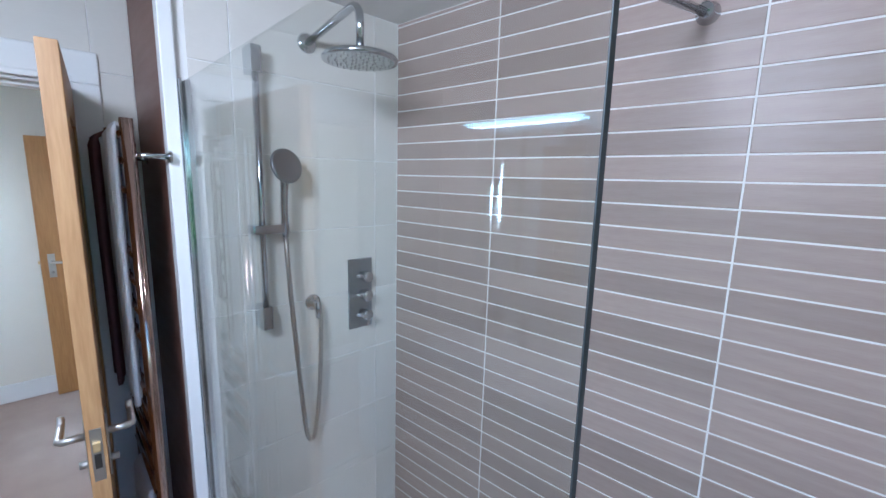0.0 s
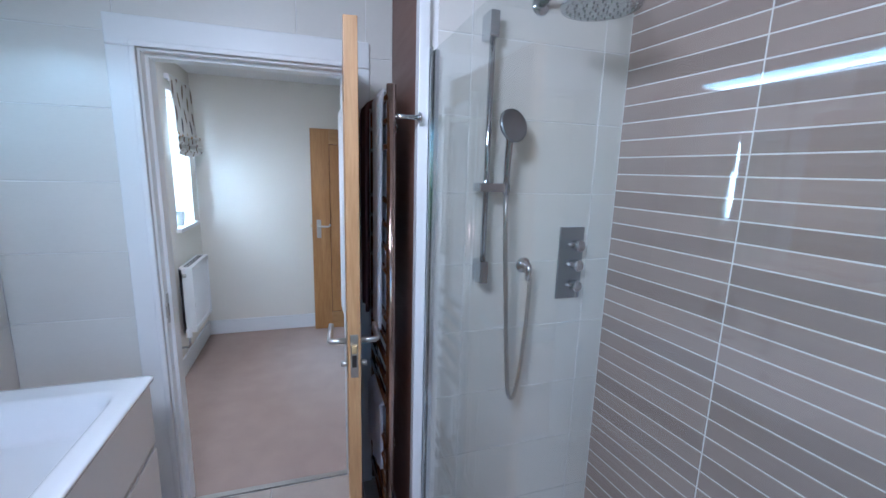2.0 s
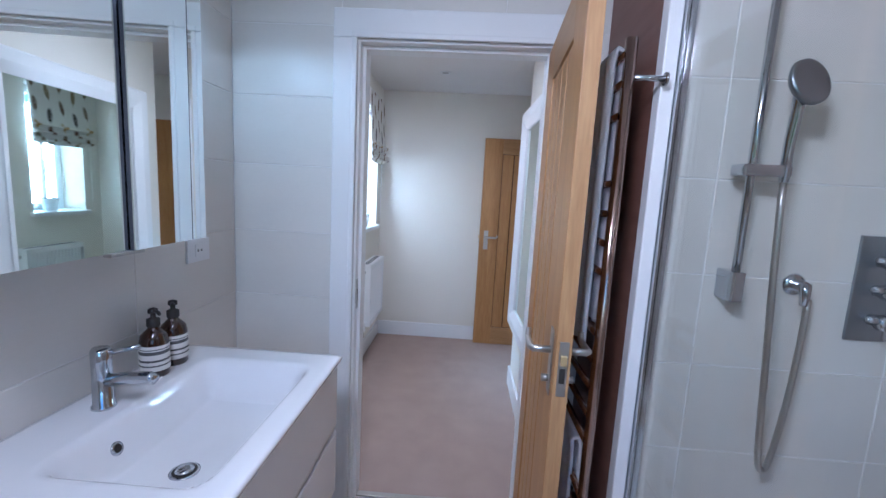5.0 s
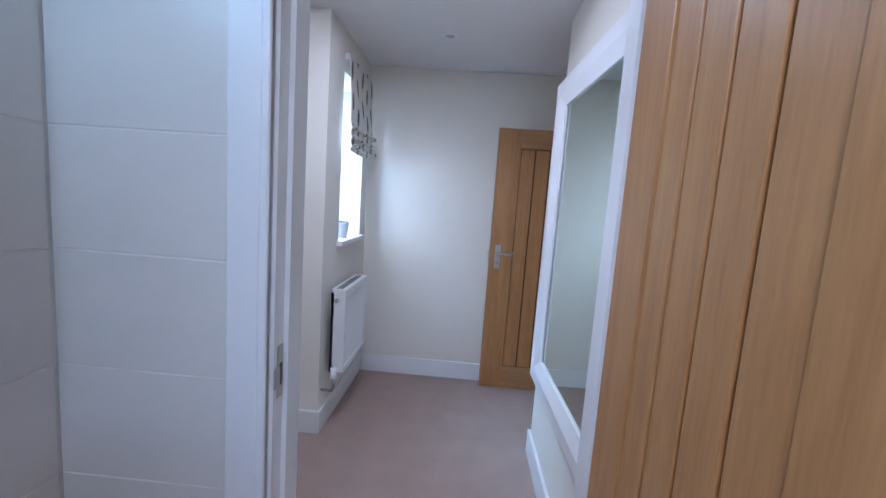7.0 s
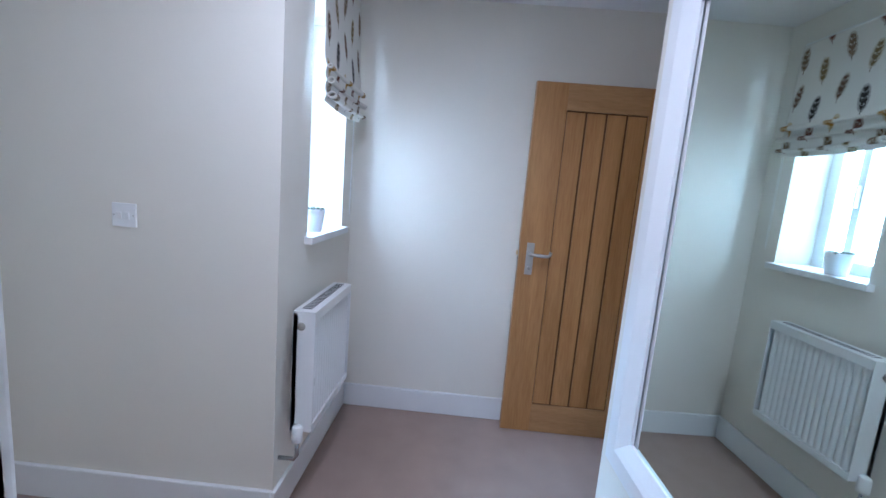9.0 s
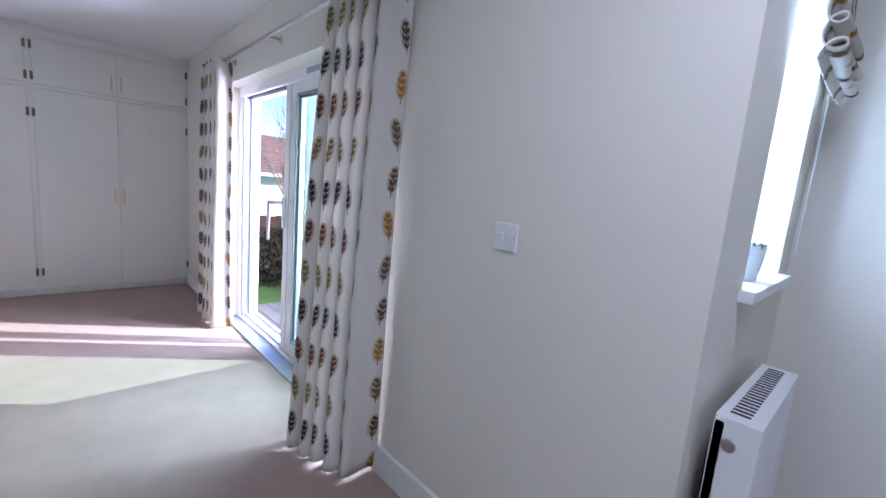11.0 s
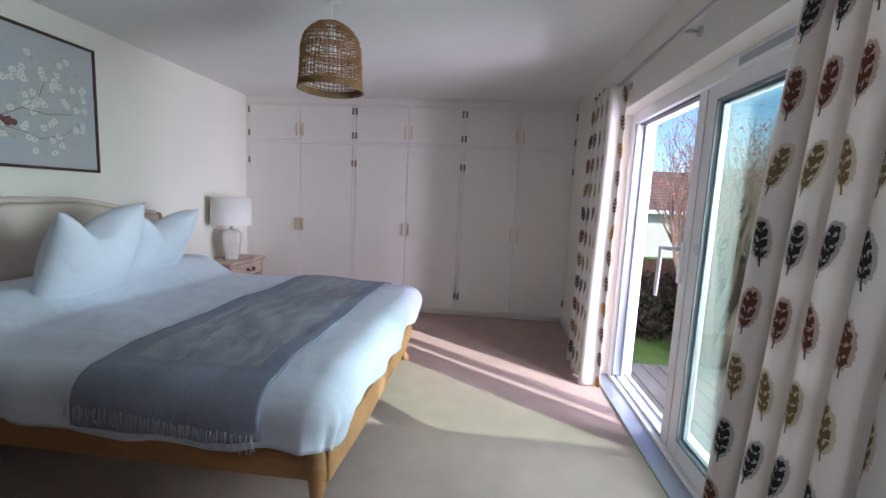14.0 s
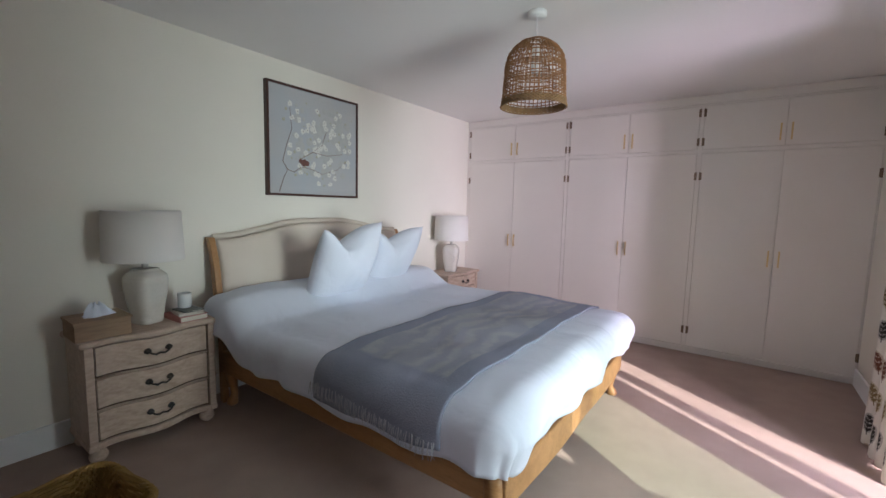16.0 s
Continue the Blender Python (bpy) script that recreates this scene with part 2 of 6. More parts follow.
M_OAK = wood("oak_veneer", (0.50, 0.262, 0.09), (0.35, 0.165, 0.05), (16, 16, 1.3), 0.42, 0.8)
M_OAK_X = wood("oak_rail", (0.49, 0.28, 0.115), (0.35, 0.185, 0.07), (2.0, 2.0, 16), 0.42, 0.8)
M_OAKEDGE = wood("oak_edge", (0.52, 0.31, 0.14), (0.38, 0.2, 0.08), (20, 20, 1.8), 0.45, 2.2)
M_GROOVE = surf("oak_groove_shade", (0.12, 0.05, 0.015), (0.09, 0.036, 0.012), 0.6, 20, 100, 0.05)
M_BEDWOOD = wood("bed_oak", (0.45, 0.24, 0.095), (0.29, 0.14, 0.05), (2, 12, 12), 0.45, 1.0)
M_LIMED = wood("limed_wood", (0.6, 0.47, 0.375), (0.39, 0.285, 0.215), (9, 3.2, 9), 0.62, 2.8)
M_LIMED_D = surf("drawer_gap_shade", (0.12, 0.085, 0.06), (0.09, 0.06, 0.045), 0.8, 20, 90, 0.05)
M_BOXWOOD = wood("rough_box_wood", (0.36, 0.24, 0.15), (0.22, 0.14, 0.085), (12, 2, 12), 0.7, 1.6)
M_LINEN = surf("white_linen", (0.71, 0.755, 0.85), (0.68, 0.725, 0.82), 0.92, 3, 300, 0.2, spec=0.15)
M_PILLOW = surf("white_pillow_cotton", (0.73, 0.765, 0.86), (0.70, 0.735, 0.83), 0.92, 3, 340, 0.2, spec=0.15)
M_THROW = surf("grey_blue_wool_throw", (0.235, 0.26, 0.335), (0.29, 0.31, 0.375), 0.95, 5, 150, 0.6, spec=0.1, detail=0.45)
M_GASKET = surf("grey_gasket", (0.26, 0.29, 0.32), (0.22, 0.25, 0.28), 0.6, 9, 90, 0.05)


def rumple(m, scale, depth, stretch=(1, 1, 1), twist=1.2):
    """Adds soft creases under the weave of a cloth."""
    n, l = m.node_tree.nodes, m.node_tree.links
    tc, mp, t, bp = n.new("ShaderNodeTexCoord"), n.new("ShaderNodeMapping"), n.new("ShaderNodeTexNoise"), n.new("ShaderNodeBump")
    mp.inputs["Scale"].default_value = stretch
    t.inputs["Scale"].default_value, t.inputs["Detail"].default_value, t.inputs["Distortion"].default_value = scale, 3, twist
    bp.inputs["Strength"].default_value, bp.inputs["Distance"].default_value = 0.7, depth
    l.new(tc.outputs["Object"], mp.inputs[0])
    l.new(mp.outputs[0], t.inputs["Vector"])
    l.new(t.outputs[0], bp.inputs["Height"])
    l.new(bp.outputs[0], n["Bump"].inputs["Normal"])


rumple(M_LINEN, 3.2, 0.03, (1, 1.5, 1), 0.5)
rumple(M_PILLOW, 4.0, 0.03, (1, 1, 1), 0.5)
rumple(M_THROW, 3.5, 0.02, (1.6, 1, 1), 0.6)


def damask(m, light):
    """A paler woven figure inside a plain border, by the cloth's own extent."""
    n, l, p = m.node_tree.nodes, m.node_tree.links, m.node_tree.nodes["Principled BSDF"]
    old = p.inputs["Base Color"].links[0].from_socket
    tc, sep = n.new("ShaderNodeTexCoord"), n.new("ShaderNodeSeparateXYZ")
    l.new(tc.outputs["Generated"], sep.inputs[0])

    def inside(v, margin):
        a, b = n.new("ShaderNodeMath"), n.new("ShaderNodeMapRange")
        a.operation = "PINGPONG"
        a.inputs[1].default_value = 0.5
        l.new(v, a.inputs[0])
        b.inputs[1].default_value, b.inputs[2].default_value = margin, margin + 0.012
        l.new(a.outputs[0], b.inputs[0])
        return b.outputs[0]

    fig, swirl, ramp = n.new("ShaderNodeTexNoise"), n.new("ShaderNodeTexWave"), n.new("ShaderNodeMapRange")
    fig.inputs["Scale"].default_value, fig.inputs["Detail"].default_value, fig.inputs["Distortion"].default_value = 9, 3, 2.5
    swirl.inputs["Scale"].default_value, swirl.inputs["Distortion"].default_value, swirl.inputs["Detail"].default_value = 2.4, 12, 3
    l.new(tc.outputs["Object"], fig.inputs["Vector"])
    l.new(tc.outputs["Object"], swirl.inputs["Vector"])
    both = n.new("ShaderNodeMath")
    both.operation = "MULTIPLY"
    l.new(fig.outputs[0], both.inputs[0])
    l.new(swirl.outputs["Fac"], both.inputs[1])
    ramp.inputs[1].default_value, ramp.inputs[2].default_value = 0.1, 0.55
    ramp.inputs[3].default_value, ramp.inputs[4].default_value = 0.3, 0.8
    l.new(both.outputs[0], ramp.inputs[0])
    k1, k2 = n.new("ShaderNodeMath"), n.new("ShaderNodeMath")
    k1.operation = k2.operation = "MULTIPLY"
    l.new(inside(sep.outputs[0], 0.13), k1.inputs[0])
    l.new(inside(sep.outputs[1], 0.09), k1.inputs[1])
    l.new(k1.outputs[0], k2.inputs[0])
    l.new(ramp.outputs[0], k2.inputs[1])
    mix = n.new("ShaderNodeMix")
    mix.data_type = "RGBA"
    l.new(k2.outputs[0], mix.inputs[0])
    l.new(old, mix.inputs[6])
    mix.inputs[7].default_value = (*light, 1)
    l.new(mix.outputs[2], p.inputs["Base Color"])


damask(M_THROW, (0.405, 0.405, 0.42))
M_FRINGE = surf("pale_wool_fringe", (0.4, 0.41, 0.45), (0.33, 0.34, 0.38), 0.95, 9, 150, 0.3, spec=0.1)
M_HEADB = surf("oatmeal_headboard_linen", (0.68, 0.60, 0.52), (0.62, 0.54, 0.46), 0.92, 5, 420, 0.35, spec=0.1)
M_SHADE = surf("lampshade_linen", (0.77, 0.74, 0.71), (0.72, 0.69, 0.66), 0.9, 6, 380, 0.25, spec=0.1)
M_CERAM = surf("crackled_white_ceramic", (0.70, 0.67, 0.62), (0.6, 0.56, 0.5), 0.25, 7, 60, 0.05)
M_CERAM_D = surf("sketch_glaze", (0.22, 0.19, 0.17), (0.3, 0.26, 0.23), 0.3, 12, 60, 0.05)
M_PORC = surf("white_porcelain", (0.85, 0.85, 0.86), (0.83, 0.83, 0.845), 0.07, 3, 40, 0.0, coat=0.4, rough_var=0.03)
M_VANITY = surf("vanity_gloss_white", (0.80, 0.79, 0.78), (0.78, 0.77, 0.76), 0.2, 3, 40, 0.0, rough_var=0.05)
M_PLASTIC = surf("white_plastic", (0.82, 0.82, 0.82), (0.80, 0.80, 0.80), 0.3, 6, 80, 0.0)
M_UPVC = surf("white_door_frame", (0.84, 0.84, 0.845), (0.81, 0.81, 0.815), 0.3, 3, 80, 0.02)
M_ALU = surf("grey_aluminium", (0.42, 0.46, 0.52), (0.36, 0.40, 0.46), 0.35, 6, 100, 0.03, metal=0.7)
M_RUBBER = surf("black_gasket_and_slot_shade", (0.03, 0.03, 0.035), (0.045, 0.045, 0.05), 0.6, 9, 90, 0.05)
M_RATTAN = surf("rattan", (0.40, 0.2, 0.08), (0.25, 0.115, 0.042), 0.7, 24, 160, 0.3)
M_RATTAN_L = surf("rattan_band", (0.30, 0.175, 0.075), (0.19, 0.105, 0.045), 0.7, 24, 160, 0.3)
M_SEAGR = surf("seagrass", (0.42, 0.27, 0.075), (0.27, 0.16, 0.04), 0.75, 20, 140, 0.35, vary=0.1)
M_TOWEL_W = surf("white_towel", (0.78, 0.78, 0.82), (0.72, 0.72, 0.77), 0.97, 8, 260, 0.8, spec=0.05)
M_TOWEL_M = surf("mauve_towel", (0.16, 0.07, 0.075), (0.115, 0.05, 0.055), 0.97, 8, 260, 0.8, spec=0.05)
M_AMBER = surf("amber_bottle_glass", (0.022, 0.008, 0.005), (0.03, 0.012, 0.006), 0.08, 6, 60, 0.0, coat=0.5)
M_LABEL = surf("cream_bottle_label", (0.74, 0.72, 0.68), (0.7, 0.68, 0.64), 0.6, 14, 90, 0.03)
M_INK = surf("label_ink", (0.06, 0.06, 0.06), (0.09, 0.09, 0.09), 0.6, 14, 90, 0.0)
M_PINKBK = surf("pink_book_cover", (0.5, 0.22, 0.2), (0.42, 0.18, 0.17), 0.6, 14, 90, 0.03)
M_CREAMBK = surf("cream_book_cover", (0.6, 0.54, 0.46), (0.5, 0.46, 0.4), 0.6, 14, 90, 0.03)
M_DARKBK = surf("dark_book_cover", (0.08, 0.09, 0.085), (0.12, 0.12, 0.11), 0.5, 14, 90, 0.03)
M_PAGES = surf("book_pages", (0.72, 0.67, 0.58), (0.6, 0.55, 0.47), 0.85, 14, 300, 0.3, stretch=(1, 1, 14))
M_CANDLE = surf("white_candle_wax", (0.72, 0.74, 0.74), (0.66, 0.68, 0.68), 0.25, 10, 80, 0.0)
M_FRAME = wood("mahogany_frame", (0.075, 0.028, 0.02), (0.045, 0.016, 0.012), (10, 2, 10), 0.35, 0.6)
M_CANVAS = surf("painted_canvas", (0.40, 0.43, 0.47), (0.46, 0.445, 0.43), 0.75, 3.0, 300, 0.25, detail=0.2)
M_PETAL = surf("white_paint_daub", (0.68, 0.68, 0.63), (0.56, 0.56, 0.52), 0.7, 30, 200, 0.2)
M_TWIG = surf("brown_paint_stroke", (0.24, 0.18, 0.17), (0.33, 0.27, 0.25), 0.75, 30, 200, 0.2)
M_BIRD = surf("red_brown_paint_daub", (0.19, 0.065, 0.05), (0.09, 0.045, 0.04), 0.75, 60, 200, 0.2)
M_HAZE = surf("beige_paint_haze", (0.45, 0.44, 0.42), (0.40, 0.42, 0.42), 0.75, 18, 200, 0.2)
M_LEAFP = surf("sage_paint_daub", (0.36, 0.37, 0.28), (0.42, 0.4, 0.33), 0.75, 60, 200, 0.2)
M_SUCC = surf("succulent_leaf", (0.06, 0.1, 0.05), (0.09, 0.13, 0.07), 0.5, 30, 120, 0.1)
M_DECK = wood("weathered_deck", (0.14, 0.135, 0.13), (0.085, 0.08, 0.075), (14, 1.5, 14), 0.8, 0.8)
M_GRASS = surf("lawn", (0.09, 0.17, 0.025), (0.05, 0.105, 0.015), 0.95, 3, 120, 0.8)
M_FENCE = wood("dark_fence_board", (0.15, 0.085, 0.05), (0.075, 0.042, 0.025), (14, 14, 1.5), 0.85, 1.0)
M_BARK = surf("bark", (0.22, 0.16, 0.12), (0.12, 0.085, 0.06), 0.9, 14, 90, 0.8)
M_BUD = surf("pink_buds", (0.42, 0.13, 0.1), (0.3, 0.09, 0.07), 0.8, 30, 90, 0.2)
M_HEDGE = surf("hedge_leaf", (0.075, 0.13, 0.035), (0.035, 0.07, 0.02), 0.55, 2.0, 90, 0.1)
M_SHRUB = surf("dark_shrub_leaf", (0.045, 0.04, 0.018), (0.07, 0.04, 0.022), 0.6, 2.0, 90, 0.1)
# shade between the leaves, put into the core's colour
M_HEDGE_IN = surf("hedge_inside_shade", (0.02, 0.032, 0.012), (0.012, 0.02, 0.008), 0.95, 6, 60, 0.5)
M_ROOF = surf("red_roof_tile", (0.19, 0.105, 0.085), (0.13, 0.075, 0.06), 0.85, 2, 40, 0.4, vary=0.1)
M_RENDER = surf("cream_render", (0.62, 0.58, 0.48), (0.55, 0.51, 0.42), 0.9, 2, 60, 0.3)
M_BRICK = surf("outer_brick", (0.34, 0.2, 0.14), (0.26, 0.15, 0.1), 0.9, 4, 60, 0.4)
M_MIRROR = surf("mirror_silver", (0.74, 0.85, 0.80), (0.735, 0.845, 0.795), 0.015, 1, 10, 0.0, metal=1.0, rough_var=0.0)
M_MIRROR_B = surf("cabinet_mirror_silver", (0.84, 0.9, 0.89), (0.835, 0.895, 0.885), 0.015, 1, 10, 0.0, metal=1.0, rough_var=0.0)
# mirrored side; the dim room it reflects is put into its colour
M_CABSIDE = surf("dim_reflection_cabinet_side", (0.2, 0.22, 0.29), (0.18, 0.2, 0.27), 0.12, 2, 40, 0.0, metal=1.0, rough_var=0.03)
M_GLASS = pane("door_glass", (0.925, 0.972, 0.935))
M_SHOWER = pane("shower_glass", (0.975, 0.99, 0.98))
M_WINGLASS = pane("window_glass", (0.84, 0.94, 0.96))
M_GLASSEDGE = surf("glass_edge", (0.035, 0.045, 0.05), (0.025, 0.035, 0.04), 0.5, 9, 60, 0.0)
M_LED = glow("led_diffuser", (0.5, 0.88, 1.0), 2.0)
M_CURTAIN = feather_cloth("feather_print_curtain", (0.80, 0.765, 0.71), 0.15, 0.186, 0.112, 0.2)
M_BLIND = feather_cloth("feather_print_blind", (0.80, 0.765, 0.71), 0.135, 0.186, 0.115, 0.12)

# ---- building helpers ----


def box(bm, x0, x1, y0, y1, z0, z1, bevel=0.0):
    """Adds a box between the bounds to bm, with rounded edges if bevel is given."""
    r = bmesh.ops.create_cube(bm, size=1.0)
    vs = r["verts"]
    for v in vs:
        v.co = Vector(((x0 + x1) / 2 + v.co.x * abs(x1 - x0), (y0 + y1) / 2 + v.co.y * abs(y1 - y0), (z0 + z1) / 2 + v.co.z * abs(z1 - z0)))
    if bevel:
        es = list({e for v in vs for e in v.link_edges})
        bmesh.ops.bevel(bm, geom=es, offset=bevel, segments=2, profile=0.7, affect="EDGES")
    return bm


def block(*bounds, bevel=0.0):
    return box(bmesh.new(), *bounds, bevel=bevel)


def tube(bm, pts, r, seg=10, caps=True):
    """Adds a round tube through the points; r: one radius, or one for each point."""
    pts = [Vector(p) for p in pts]
    rs = r if isinstance(r, (list, tuple)) else [r] * len(pts)
    rings = []
    side = None
    for i, p in enumerate(pts):
        a = (pts[min(i + 1, len(pts) - 1)] - pts[max(i - 1, 0)]).normalized()
        if side is None:
            side = a.cross(Vector((0, 0, 1)) if abs(a.z) < 0.9 else Vector((1, 0, 0))).normalized()
        side = (side - a * side.dot(a)).normalized()
        up = a.cross(side)
        rings.append([bm.verts.new(p + (side * math.cos(k * 2 * math.pi / seg) + up * math.sin(k * 2 * math.pi / seg)) * rs[i]) for k in range(seg)])
    for r0, r1 in zip(rings, rings[1:]):
        for k in range(seg):
            bm.faces.new((r0[k], r0[(k + 1) % seg], r1[(k + 1) % seg], r1[k]))
    if caps:
        bm.faces.new(rings[0][::-1])
        bm.faces.new(rings[-1])
    return bm


def lathe(bm, profile, at=(0, 0, 0), seg=28, squash=1.0):
    """Adds a turned shape: profile of (radius, height) from the bottom up."""
    rings = [[bm.verts.new((at[0] + r * math.cos(k * 2 * math.pi / seg), at[1] + squash * r * math.sin(k * 2 * math.pi / seg), at[2] + z)) for k in range(seg)] for r, z in profile]
    for r0, r1 in zip(rings, rings[1:]):
        for k in range(seg):
            bm.faces.new((r0[k], r0[(k + 1) % seg], r1[(k + 1) % seg], r1[k]))
    if profile[0][0] > 0.0005:
        bm.faces.new(rings[0][::-1])
    if profile[-1][0] > 0.0005:
        bm.faces.new(rings[-1])
    return bm


def grid(bm, fn, nu, nv, uvfn=None):
    """Adds a sheet of nu x nv cells; fn(u, v) gives the place for u, v in 0..1."""
    vs = [[bm.verts.new(fn(i / nu, j / nv)) for j in range(nv + 1)] for i in range(nu + 1)]
    layer = bm.loops.layers.uv.verify() if uvfn else None
    for i in range(nu):
        for j in range(nv):
            f = bm.faces.new((vs[i][j], vs[i + 1][j], vs[i + 1][j + 1], vs[i][j + 1]))
            if uvfn:
                for lp, (a, b) in zip(f.loops, ((i, j), (i + 1, j), (i + 1, j + 1), (i, j + 1))):
                    lp[layer].uv = uvfn(a / nu, b / nv)
    return bm


def make(name, bm, material, smooth=False):
    me = bpy.data.meshes.new(name)
    bm.normal_update()
    bm.to_mesh(me)
    bm.free()
    me.materials.append(material)
    if smooth:
        me.shade_smooth()
    return new(name, me)


def part(name, bm, material, parent, label="", smooth=False):
    """Links bm as one mesh object under a thing or a part, in world coordinates."""
    ob = make(name, bm, material, smooth)
    ob.parent = parent
    m = Matrix.Identity(4) if parent.parent else parent.matrix_basis
    ob.matrix_parent_inverse = m.inverted()
    return tagged(ob, label) if label else ob


def thing(name, at, label, category, group=""):
    ob = new(name)
    ob.empty_display_size = 0.05
    ob.matrix_basis = Matrix.Translation(at)
    return tagged(ob, label, category, group)


def struct(name, bm, material, label, category="wall", smooth=False):
    return tagged(make(name, bm, material, smooth), label, category, kind="structure")


def soften(ob, width=0.004, seg=2):
    mod = ob.modifiers.new("soft", "BEVEL")
    mod.width, mod.segments, mod.limit_method = width, seg, "ANGLE"
    return ob


def rect_bm(rects):
    bm = bmesh.new()
    for r in rects:
        box(bm, *r)
    return bm


W_IN, W_OUT = -3.287, -3.56        # wall with the sliding door
REC_Y = -0.98                    # recess wall with the hall window
FAR_X = -4.235                    # hall's end wall
BED_E, BED_N, BED_S = 0.44, -1.48, -6.62
DW0, DW1 = -2.04, -1.905          # wall with the bathroom door
BATH_S, BATH_N, BATH_E = -1.128, 1.25, 1.05
SX = -1.415                       # face of the shower end wall
HALL_N = 0.285                    # wall with the framed mirror
OPEN_Y0, OPEN_Y1, OPEN_Z = -4.64, -2.2, 2.0
DOOR_Y0, DOOR_Y1, DOOR_Z = -0.60, 0.165, 2.045

# ---- floors and ceilings ----
struct("floor_carpet", rect_bm([(W_IN, BED_E, BED_S, BED_N, -0.2, 0.0), (W_IN, DW1 - 0.07, BED_N, HALL_N, -0.2, 0.0), (FAR_X, W_IN, REC_Y, 0.95, -0.2, 0.0), (W_IN, -3.06, HALL_N, 0.95, -0.2, 0.0)]),
       M_CARPET, "beige pile carpet through the hall and bedroom", "floor")
struct("floor_bathroom", block(DW1 - 0.07, BATH_E, BATH_S, BATH_N + 0.25, -0.2, -0.008), M_GROUT, "beige tiled bathroom floor", "floor")
struct("threshold_strip", block(DW1 - 0.085, DW1 - 0.055, DOOR_Y0, DOOR_Y1, -0.004, 0.006, bevel=0.003), M_STEEL, "metal threshold strip between carpet and tile", "trim")
struct("ceiling", rect_bm([(W_OUT, BED_E + 0.2, BED_S - 0.1, BED_N, CEIL, CEIL + 0.15), (W_OUT, DW0, BED_N, HALL_N, CEIL, CEIL + 0.15), (FAR_X - 0.2, W_OUT, REC_Y - 0.3, 1.1, CEIL, CEIL + 0.15),
                           (W_OUT, DW0, HALL_N, 1.1, CEIL, CEIL + 0.15), (DW0, BATH_E + 0.2, BED_N, BATH_N + 0.4, CEIL, CEIL + 0.15)]),
       M_CEIL, "off-white painted plaster ceiling", "ceiling")

# ---- walls ----
struct("wall_west", rect_bm([(W_OUT, W_IN, BED_S - 0.1, OPEN_Y0, 0, CEIL), (W_OUT, W_IN, OPEN_Y1, REC_Y, 0, CEIL), (W_OUT, W_IN, OPEN_Y0, OPEN_Y1, OPEN_Z, CEIL)]), M_WALL,
       "cream painted bedroom wall round the sliding door", "wall")
WIN = (-4.06, -3.56, 1.13, 2.16)
struct("wall_recess", rect_bm([(FAR_X - 0.2, WIN[0], REC_Y - 0.3, REC_Y, 0, CEIL), (WIN[1], W_OUT, REC_Y - 0.3, REC_Y, 0, CEIL), (WIN[0], WIN[1], REC_Y - 0.3, REC_Y, 0, WIN[2]), (WIN[0], WIN[1], REC_Y - 0.3, REC_Y, WIN[3], CEIL)]),
       M_WALL, "cream painted hall wall with a small window", "wall")
struct("wall_far", block(FAR_X - 0.2, FAR_X, REC_Y, 1.1, 0, CEIL), M_WALL, "cream painted end wall of the hall", "wall")
struct("wall_hall_end", block(FAR_X, DW0, 0.95, 1.1, 0, CEIL), M_WALL, "cream painted wall closing the hall", "wall")
struct("wall_mirror", block(-3.30, DW0, HALL_N, 0.45, 0, CEIL), M_WALL, "cream painted wall that carries the framed mirror", "wall")
struct("wall_hall_side", block(-3.30 + 0.22, -3.30 + 0.23, 0.45, 0.95, 0, CEIL), M_WALL, "cream painted hall side wall", "wall")
struct("wall_door", rect_bm([(DW0, DW1, BED_N, DOOR_Y0 - 0.03, 0, CEIL), (DW0, DW1, DOOR_Y1 + 0.03, BATH_N, 0, CEIL), (DW0, DW1, DOOR_Y0 - 0.03, DOOR_Y1 + 0.03, DOOR_Z + 0.03, CEIL)]), M_WALL,
       "cream painted wall with the bathroom doorway", "wall")
struct("wall_bed_north", block(DW1, BED_E + 0.2, BED_N, BATH_S - 0.012, 0, CEIL), M_WALL, "cream painted wall between bedroom and bathroom", "wall")
struct("wall_east", block(BED_E, BED_E + 0.2, BED_S - 0.1, BED_N, 0, CEIL), M_WALL, "cream painted wall behind the bed", "wall")
struct("wall_south", block(W_IN, BED_E, BED_S - 0.1, BED_S, 0, CEIL), M_WALL, "plain wall behind the wardrobes", "wall")

BB = []
for b in ((W_IN, W_IN + 0.018, OPEN_Y1, REC_Y), (W_IN, W_IN + 0.018, -6.02, OPEN_Y0), (FAR_X, W_IN + 0.018, REC_Y, REC_Y + 0.018), (FAR_X, FAR_X + 0.018, REC_Y + 0.018, 0.95), (-3.318, DW0, HALL_N - 0.018, HALL_N),
          (-3.318, -3.30, HALL_N, 0.45), (DW0 - 0.018, DW0, BED_N, DOOR_Y0 - 0.1), (DW0 - 0.018, BED_E, BED_N - 0.018, BED_N), (BED_E - 0.018, BED_E, -6.02, BED_N - 0.018)):
    o = struct("baseboard", block(b[0], b[1], b[2], b[3], 0, 0.14), M_WHITE, "white painted skirting board", "baseboard")
    soften(o, 0.005)

# bathroom shell
wall_shower = struct("wall_shower_valves", block(DW1, -1.4178, 0.385, BATH_N, 0, CEIL), M_GROUT_W, "cream tiled shower end wall", "wall")
wall_accent = struct("wall_accent", block(DW1, BATH_E + 0.1, BATH_N - 0.0015, BATH_N + 0.2, 0, CEIL), M_GROUT_W, "taupe strip-tiled shower wall with white joints", "wall")
